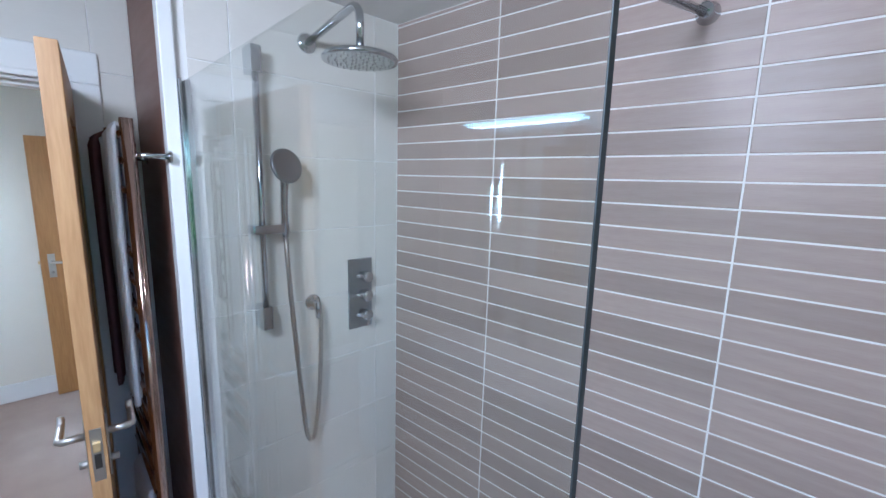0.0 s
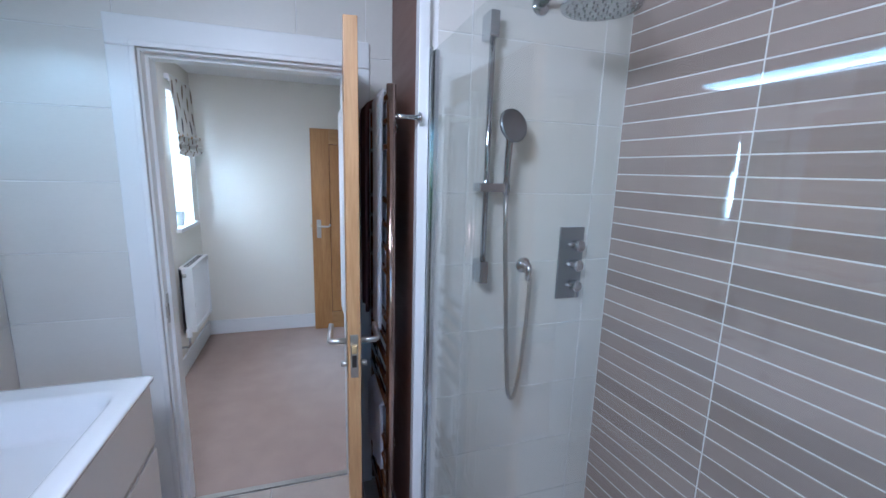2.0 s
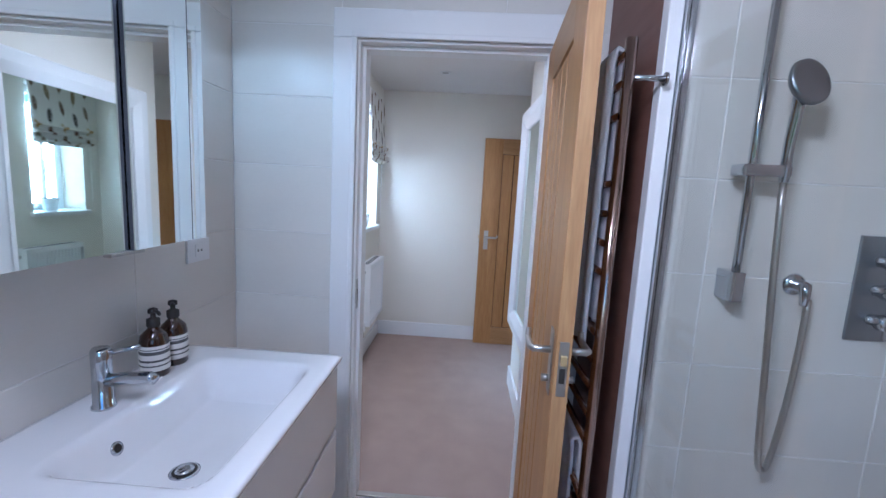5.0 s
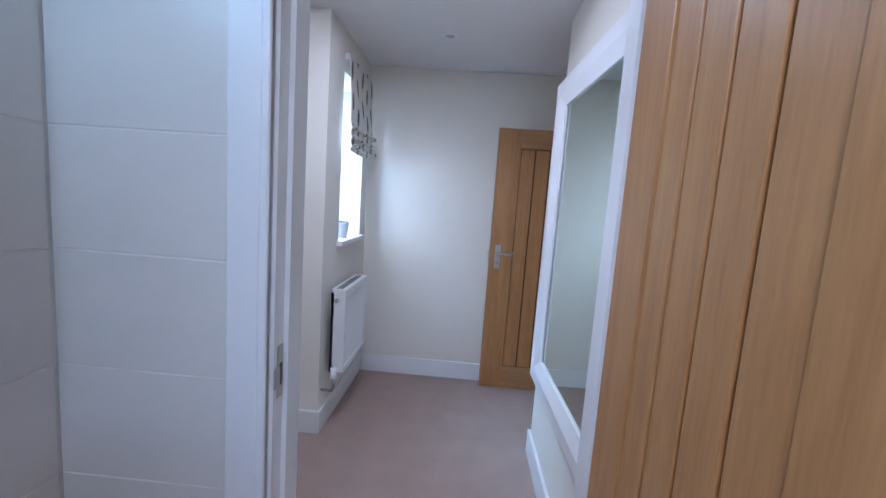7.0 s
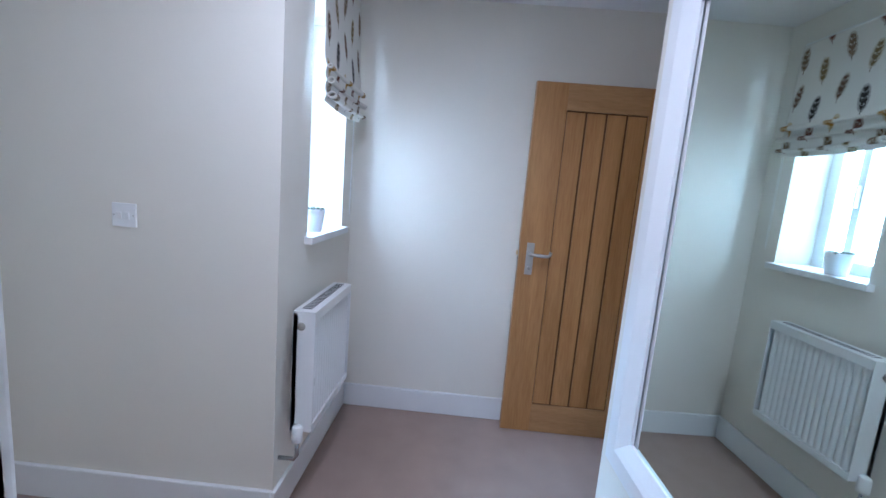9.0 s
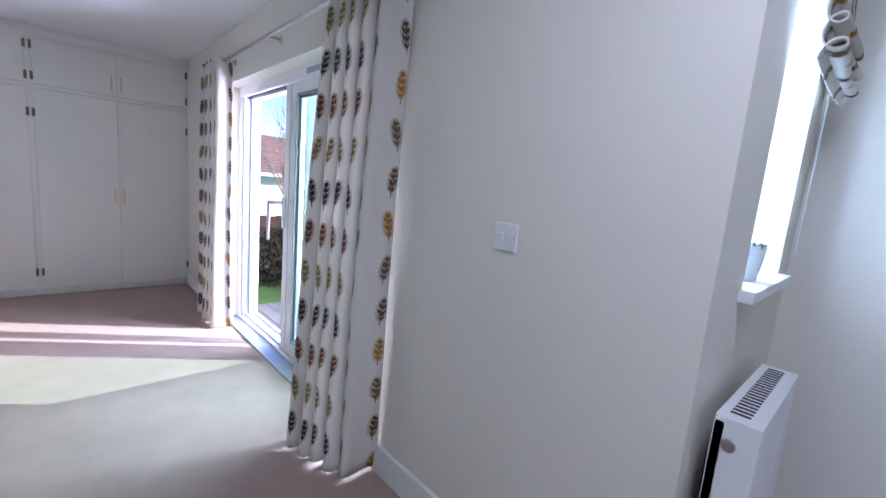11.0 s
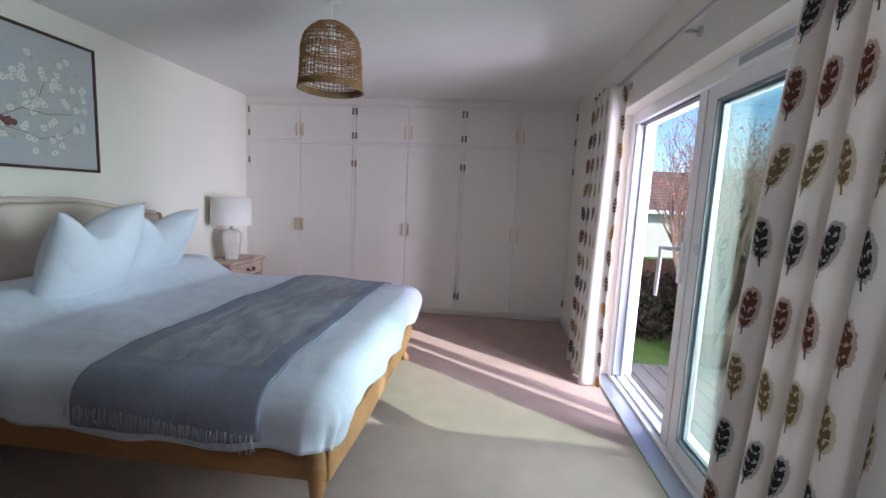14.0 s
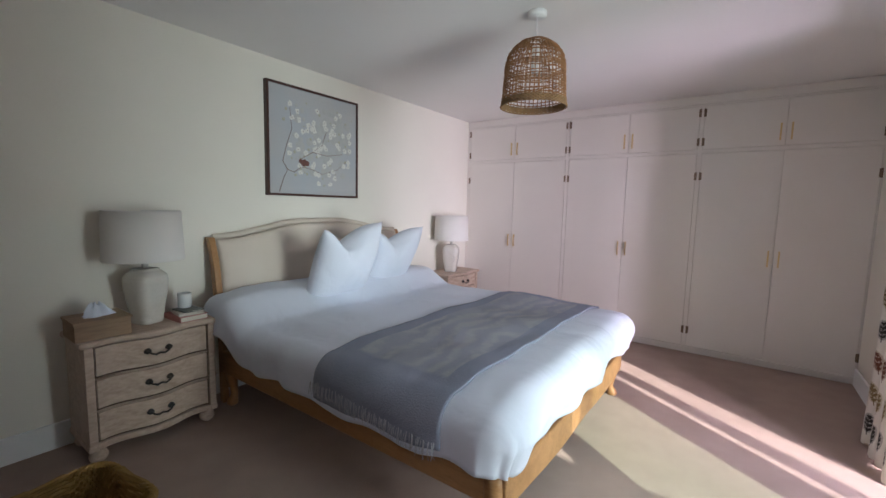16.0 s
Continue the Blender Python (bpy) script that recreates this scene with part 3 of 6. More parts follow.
wall_accent.matrix_basis = Matrix.Translation((SX, BATH_N, 0)) @ Matrix.Rotation(radians(5.0), 4, "Z") @ Matrix.Translation((-SX, -BATH_N, 0))
wall_basin = struct("wall_basin", block(DW1, BATH_E, BATH_S - 0.012, BATH_S - 0.002, 0, CEIL), M_GROUT, "cream tiled wall behind the basin", "wall")
wall_doorside = struct("wall_door_tiled", rect_bm([(DW1, DW1 + 0.0095, BATH_S, DOOR_Y0 - 0.03, 0, CEIL), (DW1, DW1 + 0.0095, DOOR_Y1 + 0.03, 0.373, 0, CEIL), (DW1, DW1 + 0.0095, DOOR_Y0 - 0.03, DOOR_Y1 + 0.03, DOOR_Z + 0.03, CEIL)]), M_GROUT,
                       "cream tiled wall round the bathroom doorway", "wall")
struct("wall_towel_rail", block(DW1 + 0.004, -1.427, 0.373, 0.385, 0, CEIL), M_TILE_D, "dark brown glossy tiled wall behind the towel rail", "wall")
struct("wall_bath_east", rect_bm([(BATH_E, BATH_E + 0.2, BATH_S, -0.55, 0, CEIL), (BATH_E, BATH_E + 0.2, 0.55, BATH_N + 0.4, 0, CEIL), (BATH_E, BATH_E + 0.2, -0.55, 0.55, 0, 1.0), (BATH_E, BATH_E + 0.2, -0.55, 0.55, 2.1, CEIL)]),
       M_WALL, "plain bathroom wall with an added window", "wall")

# door lining, stops and architraves
lining = tagged(make("door_frame", rect_bm([(DW0 - 0.004, DW1 + 0.008, DOOR_Y0 - 0.03, DOOR_Y0, 0, DOOR_Z), (DW0 - 0.004, DW1 + 0.008, DOOR_Y1, DOOR_Y1 + 0.03, 0, DOOR_Z), (DW0 - 0.004, DW1 + 0.008, DOOR_Y0 - 0.03, DOOR_Y1 + 0.03, DOOR_Z, DOOR_Z + 0.03)]), M_WHITE),
                "white painted door lining of the bathroom doorway", "door frame", kind="structure")
part("door_stop", rect_bm([(DW0 + 0.02, DW1 - 0.04, DOOR_Y0, DOOR_Y0 + 0.013, 0, DOOR_Z - 0.013), (DW0 + 0.02, DW1 - 0.04, DOOR_Y1 - 0.013, DOOR_Y1, 0, DOOR_Z - 0.013), (DW0 + 0.02, DW1 - 0.04, DOOR_Y0, DOOR_Y1, DOOR_Z - 0.013, DOOR_Z)]), M_WHITE, lining)
for side, xa, xb in (("bath", DW1 + 0.012, DW1 + 0.03), ("hall", DW0 - 0.022, DW0 - 0.004)):
    for yb in ((DOOR_Y0 - 0.105, DOOR_Y0 - 0.008), (DOOR_Y1 + 0.008, DOOR_Y1 + 0.105)):
        soften(part("architrave", block(xa, xb, *yb, 0, DOOR_Z + 0.008), M_WHITE, lining), 0.006, 3)
    soften(part("architrave", block(xa, xb, DOOR_Y0 - 0.105, DOOR_Y1 + 0.105, DOOR_Z + 0.008, DOOR_Z + 0.118), M_WHITE, lining), 0.006, 3)
    for yb in ((DOOR_Y0 - 0.03, DOOR_Y0 - 0.008), (DOOR_Y1 + 0.008, DOOR_Y1 + 0.03)):
        soften(part("bead", block(xa - 0.004, xb + 0.004, *yb, 0, DOOR_Z + 0.008), M_WHITE, lining), 0.005, 3)
    soften(part("bead", block(xa - 0.004, xb + 0.004, DOOR_Y0 - 0.03, DOOR_Y1 + 0.03, DOOR_Z + 0.008, DOOR_Z + 0.03), M_WHITE, lining), 0.005, 3)
strike = part("strike_plate", block(DW1 - 0.035, DW1 - 0.008, DOOR_Y0 + 0.0005, DOOR_Y0 + 0.003, 0.94, 1.07, bevel=0.001), M_STEEL, lining, "steel strike plate")
part("keeper_lip", block(DW1 - 0.014, DW1 + 0.012, DOOR_Y0 + 0.002, DOOR_Y0 + 0.006, 0.97, 1.02, bevel=0.001), M_STEEL, lining)
# flat black plate in place of the shaded keeper hole
part("keeper_hole", block(DW1 - 0.03, DW1 - 0.016, DOOR_Y0 + 0.0028, DOOR_Y0 + 0.0036, 0.97, 1.025), M_BLACKM, lining)


# ---- sliding patio door ----
def ring_rects(x0, x1, y0, y1, z0, z1, w, wt=None, wb=None):
    wt, wb = wt or w, wb or w
    return [(x0, x1, y0, y0 + w, z0, z1), (x0, x1, y1 - w, y1, z0, z1), (x0, x1, y0 + w, y1 - w, z0, z0 + wb), (x0, x1, y0 + w, y1 - w, z1 - wt, z1)]


patio = thing("sliding_door", (-3.46, -3.37, 0), "white sliding patio door standing part open to a garden deck", "patio door")
soften(part("outer_frame", rect_bm(ring_rects(-3.56, -3.40, OPEN_Y0, OPEN_Y1, 0.0, OPEN_Z, 0.055, 0.075, 0.03)), M_UPVC, patio), 0.004)
part("track", rect_bm([(-3.445, -3.435, OPEN_Y0 + 0.055, OPEN_Y1 - 0.055, 0.03, 0.045), (-3.525, -3.515, OPEN_Y0 + 0.055, OPEN_Y1 - 0.055, 0.03, 0.045)]), M_ALU, patio, "grey aluminium track")
part("sill_plate", block(-3.41, -3.29, OPEN_Y0, OPEN_Y1, 0.0, 0.012, bevel=0.003), M_ALU, patio, "grey threshold plate")
part("jamb_channel", rect_bm([(-3.43, -3.415, OPEN_Y0 + 0.055, OPEN_Y0 + 0.085, 0.03, OPEN_Z - 0.075), (-3.49, -3.475, OPEN_Y0 + 0.055, OPEN_Y0 + 0.085, 0.03, OPEN_Z - 0.075), (-3.475, -3.43, OPEN_Y0 + 0.055, OPEN_Y0 + 0.06, 0.03, OPEN_Z - 0.075)]), M_ALU, patio, "grey lock channel")
part("head_gasket", block(-3.475, -3.43, OPEN_Y0 + 0.085, -3.72, OPEN_Z - 0.083, OPEN_Z - 0.075), M_RUBBER, patio)
leaf = part("sliding_leaf", rect_bm([(-3.475, -3.42, -3.69, -3.495, 0.04, OPEN_Z - 0.07), (-3.475, -3.42, -2.66, -2.54, 0.04, OPEN_Z - 0.07), (-3.475, -3.42, -3.495, -2.66, 0.04, 0.15), (-3.475, -3.42, -3.495, -2.66, OPEN_Z - 0.16, OPEN_Z - 0.07)]), M_UPVC, patio, "white sliding leaf")
soften(leaf, 0.004)
part("leaf_groove", rect_bm([(-3.4195, -3.418, -3.604, -3.598, 0.05, OPEN_Z - 0.08)]), M_ALU, leaf)
part("gasket", rect_bm(ring_rects(-3.466, -3.416, -3.505, -2.65, 0.14, OPEN_Z - 0.15, 0.014)), M_GASKET, leaf)
part("spacer", rect_bm(ring_rects(-3.458, -3.438, -3.492, -2.663, 0.153, OPEN_Z - 0.163, 0.014)), M_ALU, leaf)
for gx in (-3.46, -3.436):
    part("glass_pane", block(gx - 0.002, gx + 0.002, -3.495, -2.66, 0.15, OPEN_Z - 0.16), M_GLASS, leaf)
part("trickle_vent", block(-3.418, -3.398, -3.33, -2.75, OPEN_Z - 0.055, OPEN_Z - 0.02, bevel=0.003), M_ALU, patio, "grey trickle vent")
hd = part("door_handle", block(-3.42, -3.405, -3.685, -3.65, 0.94, 1.16, bevel=0.004), M_PLASTIC, leaf, "pale grey lever handle pointing down")
hb = bmesh.new()
tube(hb, [(-3.405, -3.683, 1.12), (-3.36, -3.683, 1.12), (-3.355, -3.69, 1.12), (-3.355, -3.79, 1.115)], 0.011)
tube(hb, [(-3.355, -3.79, 1.12), (-3.355, -3.795, 1.05), (-3.352, -3.795, 0.84)], [0.012, 0.012, 0.010])
part("handle_lever", hb, M_PLASTIC, hd, smooth=True)
fixed = part("fixed_leaf", rect_bm([(-3.545, -3.495, -3.70, -3.645, 0.03, OPEN_Z - 0.07), (-3.545, -3.495, -2.68, -2.58, 0.03, OPEN_Z - 0.07), (-3.545, -3.495, -3.645, -2.255, 0.03, 0.13), (-3.545, -3.495, -3.645, -2.255, OPEN_Z - 0.15, OPEN_Z - 0.07)]), M_UPVC, patio, "white fixed leaf")
soften(fixed, 0.004)
part("glass_pane", block(-3.522, -3.518, -3.645, -2.68, 0.13, OPEN_Z - 0.15), M_GLASS, fixed)
part("glass_pane", block(-3.522, -3.518, -2.58, -2.255, 0.13, OPEN_Z - 0.15), M_GLASS, fixed)

# ---- hall window ----
win = thing("window_hall", ((WIN[0] + WIN[1]) / 2, REC_Y - 0.2, WIN[2]), "small white casement window with a deep reveal", "window")
win["kind"] = "structure"
yw = REC_Y - 0.2
fr = []
fr += [(WIN[0], WIN[0] + 0.06, yw - 0.06, yw, WIN[2], WIN[3]), (WIN[1] - 0.06, WIN[1], yw - 0.06, yw, WIN[2], WIN[3]), (WIN[0] + 0.06, WIN[1] - 0.06, yw - 0.06, yw, WIN[2], WIN[2] + 0.06), (WIN[0] + 0.06, WIN[1] - 0.06, yw - 0.06, yw, WIN[3] - 0.06, WIN[3])]
soften(part("window_frame", rect_bm(fr), M_UPVC, win), 0.004)
part("sash_frame", rect_bm([(-3.89, -3.85, yw - 0.05, yw + 0.012, WIN[2] + 0.06, WIN[3] - 0.06)]), M_UPVC, win)
for a, b in ((WIN[0] + 0.06, -3.89), (-3.85, WIN[1] - 0.06)):
    part("glass_pane", block(a, b, yw - 0.034, yw - 0.03, WIN[2] + 0.06, WIN[3] - 0.06), M_WINGLASS, win)
part("window_handle", block(-3.875, -3.86, yw + 0.012, yw + 0.035, 1.45, 1.56, bevel=0.004), M_PLASTIC, win)
o = part("window_sill", block(WIN[0] - 0.02, WIN[1] + 0.03, yw, REC_Y + 0.035, WIN[2] - 0.03, WIN[2] + 0.002, bevel=0.006), M_WHITE, win, "white painted sill board")

# bathroom window behind the camera, unseen, added to let in sky light
bwin = thing("window_bathroom", (1.15, 0, 1.0), "frosted white bathroom window, unseen, added to let in daylight", "window")
bwin["kind"] = "structure"
part("window_frame", rect_bm(ring_rects(1.12, 1.18, -0.55, 0.55, 1.0, 2.1, 0.06)), M_UPVC, bwin)
part("glass_pane", block(1.15, 1.155, -0.49, 0.49, 1.06, 2.04), M_WINGLASS, bwin)


# ---- oak doors ----


def oak_door(name, hinge, angle, width, height, label, flip=1, lock_edge=True):
    """A boarded oak door; leaf runs along local +x from the hinge, 40 mm thick in local y."""
    root = thing(name, (0, 0, 0), label, "door")
    T, st, rail = 0.04, 0.167, 0.14
    for a, b in ((0, st), (width - st, width)):
        part("stile", block(a, b, 0, T, 0.006, height, bevel=0.002), M_OAK, root)
    part("top_rail", block(st, width - st, 0.0, T, height - rail, height, bevel=0.002), M_OAK_X, root)
    part("bottom_rail", block(st, width - st, 0.0, T, 0.006, 0.175, bevel=0.002), M_OAK_X, root)
    n = 4
    w = (width - 2 * st) / n
    # dark backing puts the shade of the grooves into colour
    part("groove_backing", block(st, width - st, 0.013, T - 0.013, 0.17, height - rail + 0.005), M_GROOVE, root, "dark shadow grooves")
    for i in range(n):
        part("board", block(st + i * w + 0.0055, st + (i + 1) * w - 0.0055, 0.005, T - 0.006, 0.181, height - rail - 0.006, bevel=0.003), M_OAK, root)
    if lock_edge:
        part("edge_lipping", block(width, width + 0.004, 0.001, T - 0.001, 0.006, height, bevel=0.001), M_OAKEDGE, root)
        lp = part("latch_plate", block(width + 0.004, width + 0.006, 0.008, T - 0.008, 0.965, 1.11, bevel=0.001), M_STEEL, root, "steel mortice latch plate")
        part("latch_bolt", block(width + 0.006, width + 0.016, 0.012, T - 0.012, 1.05, 1.075, bevel=0.002), M_BRASS, lp)
        # black plate coloured as the shade inside the latch hole
        part("latch_hole", block(width + 0.0058, width + 0.0068, 0.013, T - 0.013, 1.0, 1.04), M_BLACKM, lp)
    for s, y in ((-1, 0.0), (1, T)):
        hx = width - 0.058
        h = part("door_handle", block(hx - 0.021, hx + 0.021, y - 0.004 if s < 0 else y, y if s < 0 else y + 0.004, 0.945, 1.125, bevel=0.0018), M_STEEL, root, "brushed steel lever handle")
        b = bmesh.new()
        tube(b, [(hx, y, 1.065), (hx, y + s * 0.05, 1.065), (hx - 0.008, y + s * 0.056, 1.065), (hx - 0.085, y + s * 0.056, 1.062), (hx - 0.1, y + s * 0.055, 1.07), (hx - 0.103, y + s * 0.054, 1.088)], [0.010, 0.010, 0.0098, 0.009, 0.009, 0.008])
        part("lever", b, M_STEEL, h, smooth=True)
        b = bmesh.new()
        tube(b, [(hx, y, 0.985), (hx, y + s * 0.022, 0.985)], 0.010)
        part("thumb_turn", b, M_STEEL, h, smooth=True)
    for z in (0.25, 1.0, 1.75):
        part("hinge", block(-0.006, 0.0, 0.004, T - 0.004, z - 0.05, z + 0.05), M_STEEL, root)
    root.matrix_basis = pose(hinge[0], hinge[1], 0, 0, 0, angle)
    return root


oak_door("door_bathroom", (-1.93, 0.155, 0), -3.9, 0.742, 2.035, "light oak boarded door standing open into the bathroom")
oak_door("door_hall", (FAR_X + 0.068, 0.775, 0), -90.0, 0.762, 1.985, "light oak boarded door folded back against the hall wall")

# ---- bathroom things ----


def shower_fittings():
    s = thing("shower_rail_set", (SX, 0.64, 1.2), "chrome shower rail with hand shower and hanging hose", "shower")
    for z in (1.247, 2.125):
        part("rail_bracket", block(SX - 0.006, SX + 0.074, 0.607, 0.643, z - 0.043, z + 0.043, bevel=0.007), M_CHROME, s)
    b = bmesh.new()
    tube(b, [(SX + 0.056, 0.625, 1.22), (SX + 0.056, 0.625, 2.14)], 0.011, 14)
    part("rail_bar", b, M_CHROME, s, smooth=True)
    b = block(SX + 0.034, SX + 0.092, 0.582, 0.708, 1.553, 1.585, bevel=0.008)
    part("slider", b, M_CHROME, s, "chrome slider clamp")
    b = bmesh.new()
    tube(b, [(SX + 0.082, 0.695, 1.54), (SX + 0.084, 0.693, 1.64), (SX + 0.097, 0.691, 1.73), (SX + 0.107, 0.688, 1.78)], [0.012, 0.013, 0.014, 0.02], 14)
    hs = part("hand_shower", b, M_CHROME, s, "chrome hand shower", smooth=True)
    b = bmesh.new()
    lathe(b, [(0.012, -0.022), (0.049, -0.012), (0.06, 0.0), (0.058, 0.009), (0.05, 0.011)], seg=28)
    bmesh.ops.transform(b, matrix=pose(SX + 0.122, 0.688, 1.785, 0, 76, 14), verts=b.verts)
    hh = part("spray_face", b, M_SATIN, hs, "round grey spray face", smooth=True)
    pts = []
    for k in range(41):
        t = k / 40
        if t < 0.5:
            u = t / 0.5
            pts.append((SX + 0.082 - 0.022 * u + 0.01 * math.sin(u * 3), 0.695 + 0.092 * u ** 1.7 + 0.012 * math.sin(u * 4), 1.55 - 0.85 * math.sin(u * math.pi / 2) ** 0.92))
        else:
            u = (t - 0.5) / 0.5
            pts.append((SX + 0.06 - 0.01 * u, 0.787 + 0.05 * math.sin(u * math.pi / 2), 0.70 + 0.52 * (1 - math.cos(u * math.pi / 2)) ** 0.78))
    b = bmesh.new()
    tube(b, pts, [0.0085 + 0.0007 * (k % 2) for k in range(41)], 10)
    part("hose", b, M_STEEL, s, "steel-wound flexible hose", smooth=True)
    o = thing("hose_outlet", (SX, 0.823, 1.25), "round chrome wall outlet for the shower hose", "shower outlet")
    b = bmesh.new()
    lathe(b, [(0.033, 0), (0.033, 0.006), (0.027, 0.012), (0.016, 0.014), (0.016, 0.045)], seg=24)
    bmesh.ops.transform(b, matrix=pose(SX - 0.004, 0.83, 1.253, 0, 90, 0), verts=b.verts)
    part("flange", b, M_CHROME, o, smooth=True)
    b = bmesh.new()
    tube(b, [(SX + 0.04, 0.83, 1.262), (SX + 0.045, 0.83, 1.24), (SX + 0.047, 0.83, 1.20)], [0.016, 0.014, 0.011], 14)
    part("elbow", b, M_CHROME, o, smooth=True)
    v = thing("shower_valve", (SX, 1.05, 1.25), "chrome thermostatic valve plate with three lever knobs", "shower valve")
    part("plate", block(SX - 0.006, SX + 0.008, 0.992, 1.108, 1.098, 1.408, bevel=0.004), M_SATIN, v, "brushed chrome plate")
    for z in (1.335, 1.252, 1.165):
        b = bmesh.new()
        tube(b, [(SX + 0.004, 1.055, z), (SX + 0.035, 1.055, z), (SX + 0.036, 1.055, z), (SX + 0.062, 1.055, z), (SX + 0.066, 1.055, z)], [0.017, 0.017, 0.024, 0.024, 0.020], 20)
        k = part("knob", b, M_CHROME, v, smooth=True)
        b = bmesh.new()
        tube(b, [(SX + 0.05, 1.055, z), (SX + 0.052, 1.02, z + 0.008), (SX + 0.052, 1.0, z + 0.01)], [0.010, 0.009, 0.008], 10)
        part("lever", b, M_CHROME, k, smooth=True)
    b = bmesh.new()
    tube(b, [(SX + 0.05, 1.06, 1.145), (SX + 0.05, 1.06, 1.115)], 0.006, 8)
    part("override_pin", b, M_CHROME, v)
    h = thing("rain_shower", (SX, 0.83, 2.23), "round chrome rain shower head on a wall arm", "shower head")
    b = bmesh.new()
    lathe(b, [(0.036, 0), (0.036, 0.005), (0.03, 0.012), (0.014, 0.016)], seg=24)
    bmesh.ops.transform(b, matrix=pose(SX - 0.004, 0.835, 2.23, 0, 90, 0), verts=b.verts)
    part("flange", b, M_CHROME, h, smooth=True)
    b = bmesh.new()
    arm = [(SX, 0.835, 2.23), (SX + 0.31, 0.835, 2.275)]
    for k in range(1, 7):
        a = k / 6 * math.pi / 2
        arm.append((SX + 0.31 + 0.045 * math.sin(a), 0.835, 2.23 + 0.045 * math.cos(a)))
    arm.append((SX + 0.355, 0.835, 2.14))
    tube(b, arm, 0.0125, 14)
    part("arm", b, M_CHROME, h, smooth=True)
    b = bmesh.new()
    lathe(b, [(0.02, 0.03), (0.022, 0.015), (0.11, 0.004), (0.117, -0.004), (0.115, -0.012), (0.105, -0.013)][::-1], (SX + 0.355, 0.835, 2.118), 40)
    hd = part("head_disc", b, M_CHROME, h, smooth=True)
    b = bmesh.new()
    for r, n in ((0.022, 6), (0.048, 12), (0.074, 18), (0.096, 24)):
        for k in range(n):
            lathe(b, [(0.003, -0.004), (0.0035, 0.0)], (SX + 0.355 + r * math.cos(k * 6.2832 / n), 0.835 + r * math.sin(k * 6.2832 / n), 2.105), 6)
    part("nozzles", b, M_STEEL, hd, "grey rubber nozzles")


shower_fittings()

# shower screen
scr = thing("shower_screen", (-0.73, 0.42, 0.0), "clear frameless glass shower screen with a chrome wall channel", "shower screen")
part("glass_panel", block(-1.40, -0.054, 0.417, 0.425, 0.03, 2.02), M_SHOWER, scr, "clear toughened glass")
part("glass_end", block(-0.054, -0.0525, 0.4165, 0.4255, 0.03, 2.02), M_GLASSEDGE, scr, "dark polished glass edge")
part("wall_channel", rect_bm([(-1.427, -1.37, 0.409, 0.416, 0.0, 2.03), (-1.427, -1.385, 0.426, 0.442, 0.0, 2.03), (-1.427, -1.405, 0.416, 0.426, 0.0, 2.03)]), M_CHROME, scr, "chrome wall channel")
b = bmesh.new()
tube(b, [(-0.235, 0.421, 2.03), (-0.26, 1.35, 2.184)], 0.011, 12)
part("brace_bar", b, M_CHROME, scr, "chrome brace bar", smooth=True)
b = bmesh.new()
lathe(b, [(0.028, 0), (0.028, 0.008), (0.02, 0.02), (0.016, 0.05)], seg=20)
bmesh.ops.transform(b, matrix=pose(-0.26, 1.352, 2.184, 90, 0, 5), verts=b.verts)
part("wall_flange", b, M_CHROME, scr, smooth=True)
part("glass_clamp", block(-0.25, -0.21, 0.405, 0.437, 1.99, 2.05, bevel=0.004), M_CHROME, scr)
soften(struct("corner_trim", block(-1.432, -1.385, 0.369, 0.408, 0, CEIL), M_WHITE, "white corner trim beside the shower screen", "trim"), 0.004)
soften(struct("shower_tray", block(-1.427, -0.05, 0.40, BATH_N + 0.11, -0.008, 0.035), M_PORC, "low white shower tray", "shower tray"), 0.01)

# ceiling spotlight turned to the shower
spot = thing("ceiling_spotlight", (-0.1, -0.4, CEIL), "round white ceiling spotlight in the bathroom", "spotlight")
b = lathe(bmesh.new(), [(0.2, 0.0), (0.2, 0.012), (0.12, 0.03), (0.03, 0.034)], seg=28)
bmesh.ops.transform(b, matrix=look((-0.1, -0.4, 2.34), (-0.85, 1.15, 0.85)) @ Matrix.Translation((0, 0, 0.006)), verts=b.verts)
part("lamp_head", b, M_PLASTIC, spot, smooth=True)
b = bmesh.new()
tube(b, [(-0.085, -0.42, 2.36), (-0.085, -0.42, CEIL + 0.002)], 0.012, 10)
part("stem", b, M_PLASTIC, spot)

# towel rail with towels
tr = thing("towel_rail", (-1.57, 0.28, 0.1), "tall chrome ladder towel rail on a brown tiled wall", "towel rail")
for x in (-1.365, -1.77):
    b = bmesh.new()
    tube(b, [(x, 0.272, 0.12), (x, 0.272, 1.90)], 0.0165, 14)
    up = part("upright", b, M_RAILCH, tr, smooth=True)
    for z in (1.80, 0.28):
        b = bmesh.new()
        tube(b, [(x, 0.272, z), (x, 0.375, z)], 0.008, 10)
        lathe(b, [(0.018, 0.0), (0.018, 0.006)], (0, 0, 0), 12)
        vs = [v for v in b.verts if abs(v.co.z) < 0.05 and abs(v.co.x) < 0.05]
        bmesh.ops.transform(b, matrix=pose(x, 0.374, z, 90, 0, 0), verts=vs)
        part("bracket", b, M_CHROME, up, smooth=True)
for z in [0.22 + 0.085 * k for k in range(5)] + [0.74 + 0.085 * k for k in range(5)] + [1.26 + 0.085 * k for k in range(4)] + [1.70, 1.785, 1.86]:
    b = bmesh.new()
    tube(b, [(-1.77, 0.262, z), (-1.365, 0.262, z)], 0.0105, 10)
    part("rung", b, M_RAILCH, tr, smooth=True)


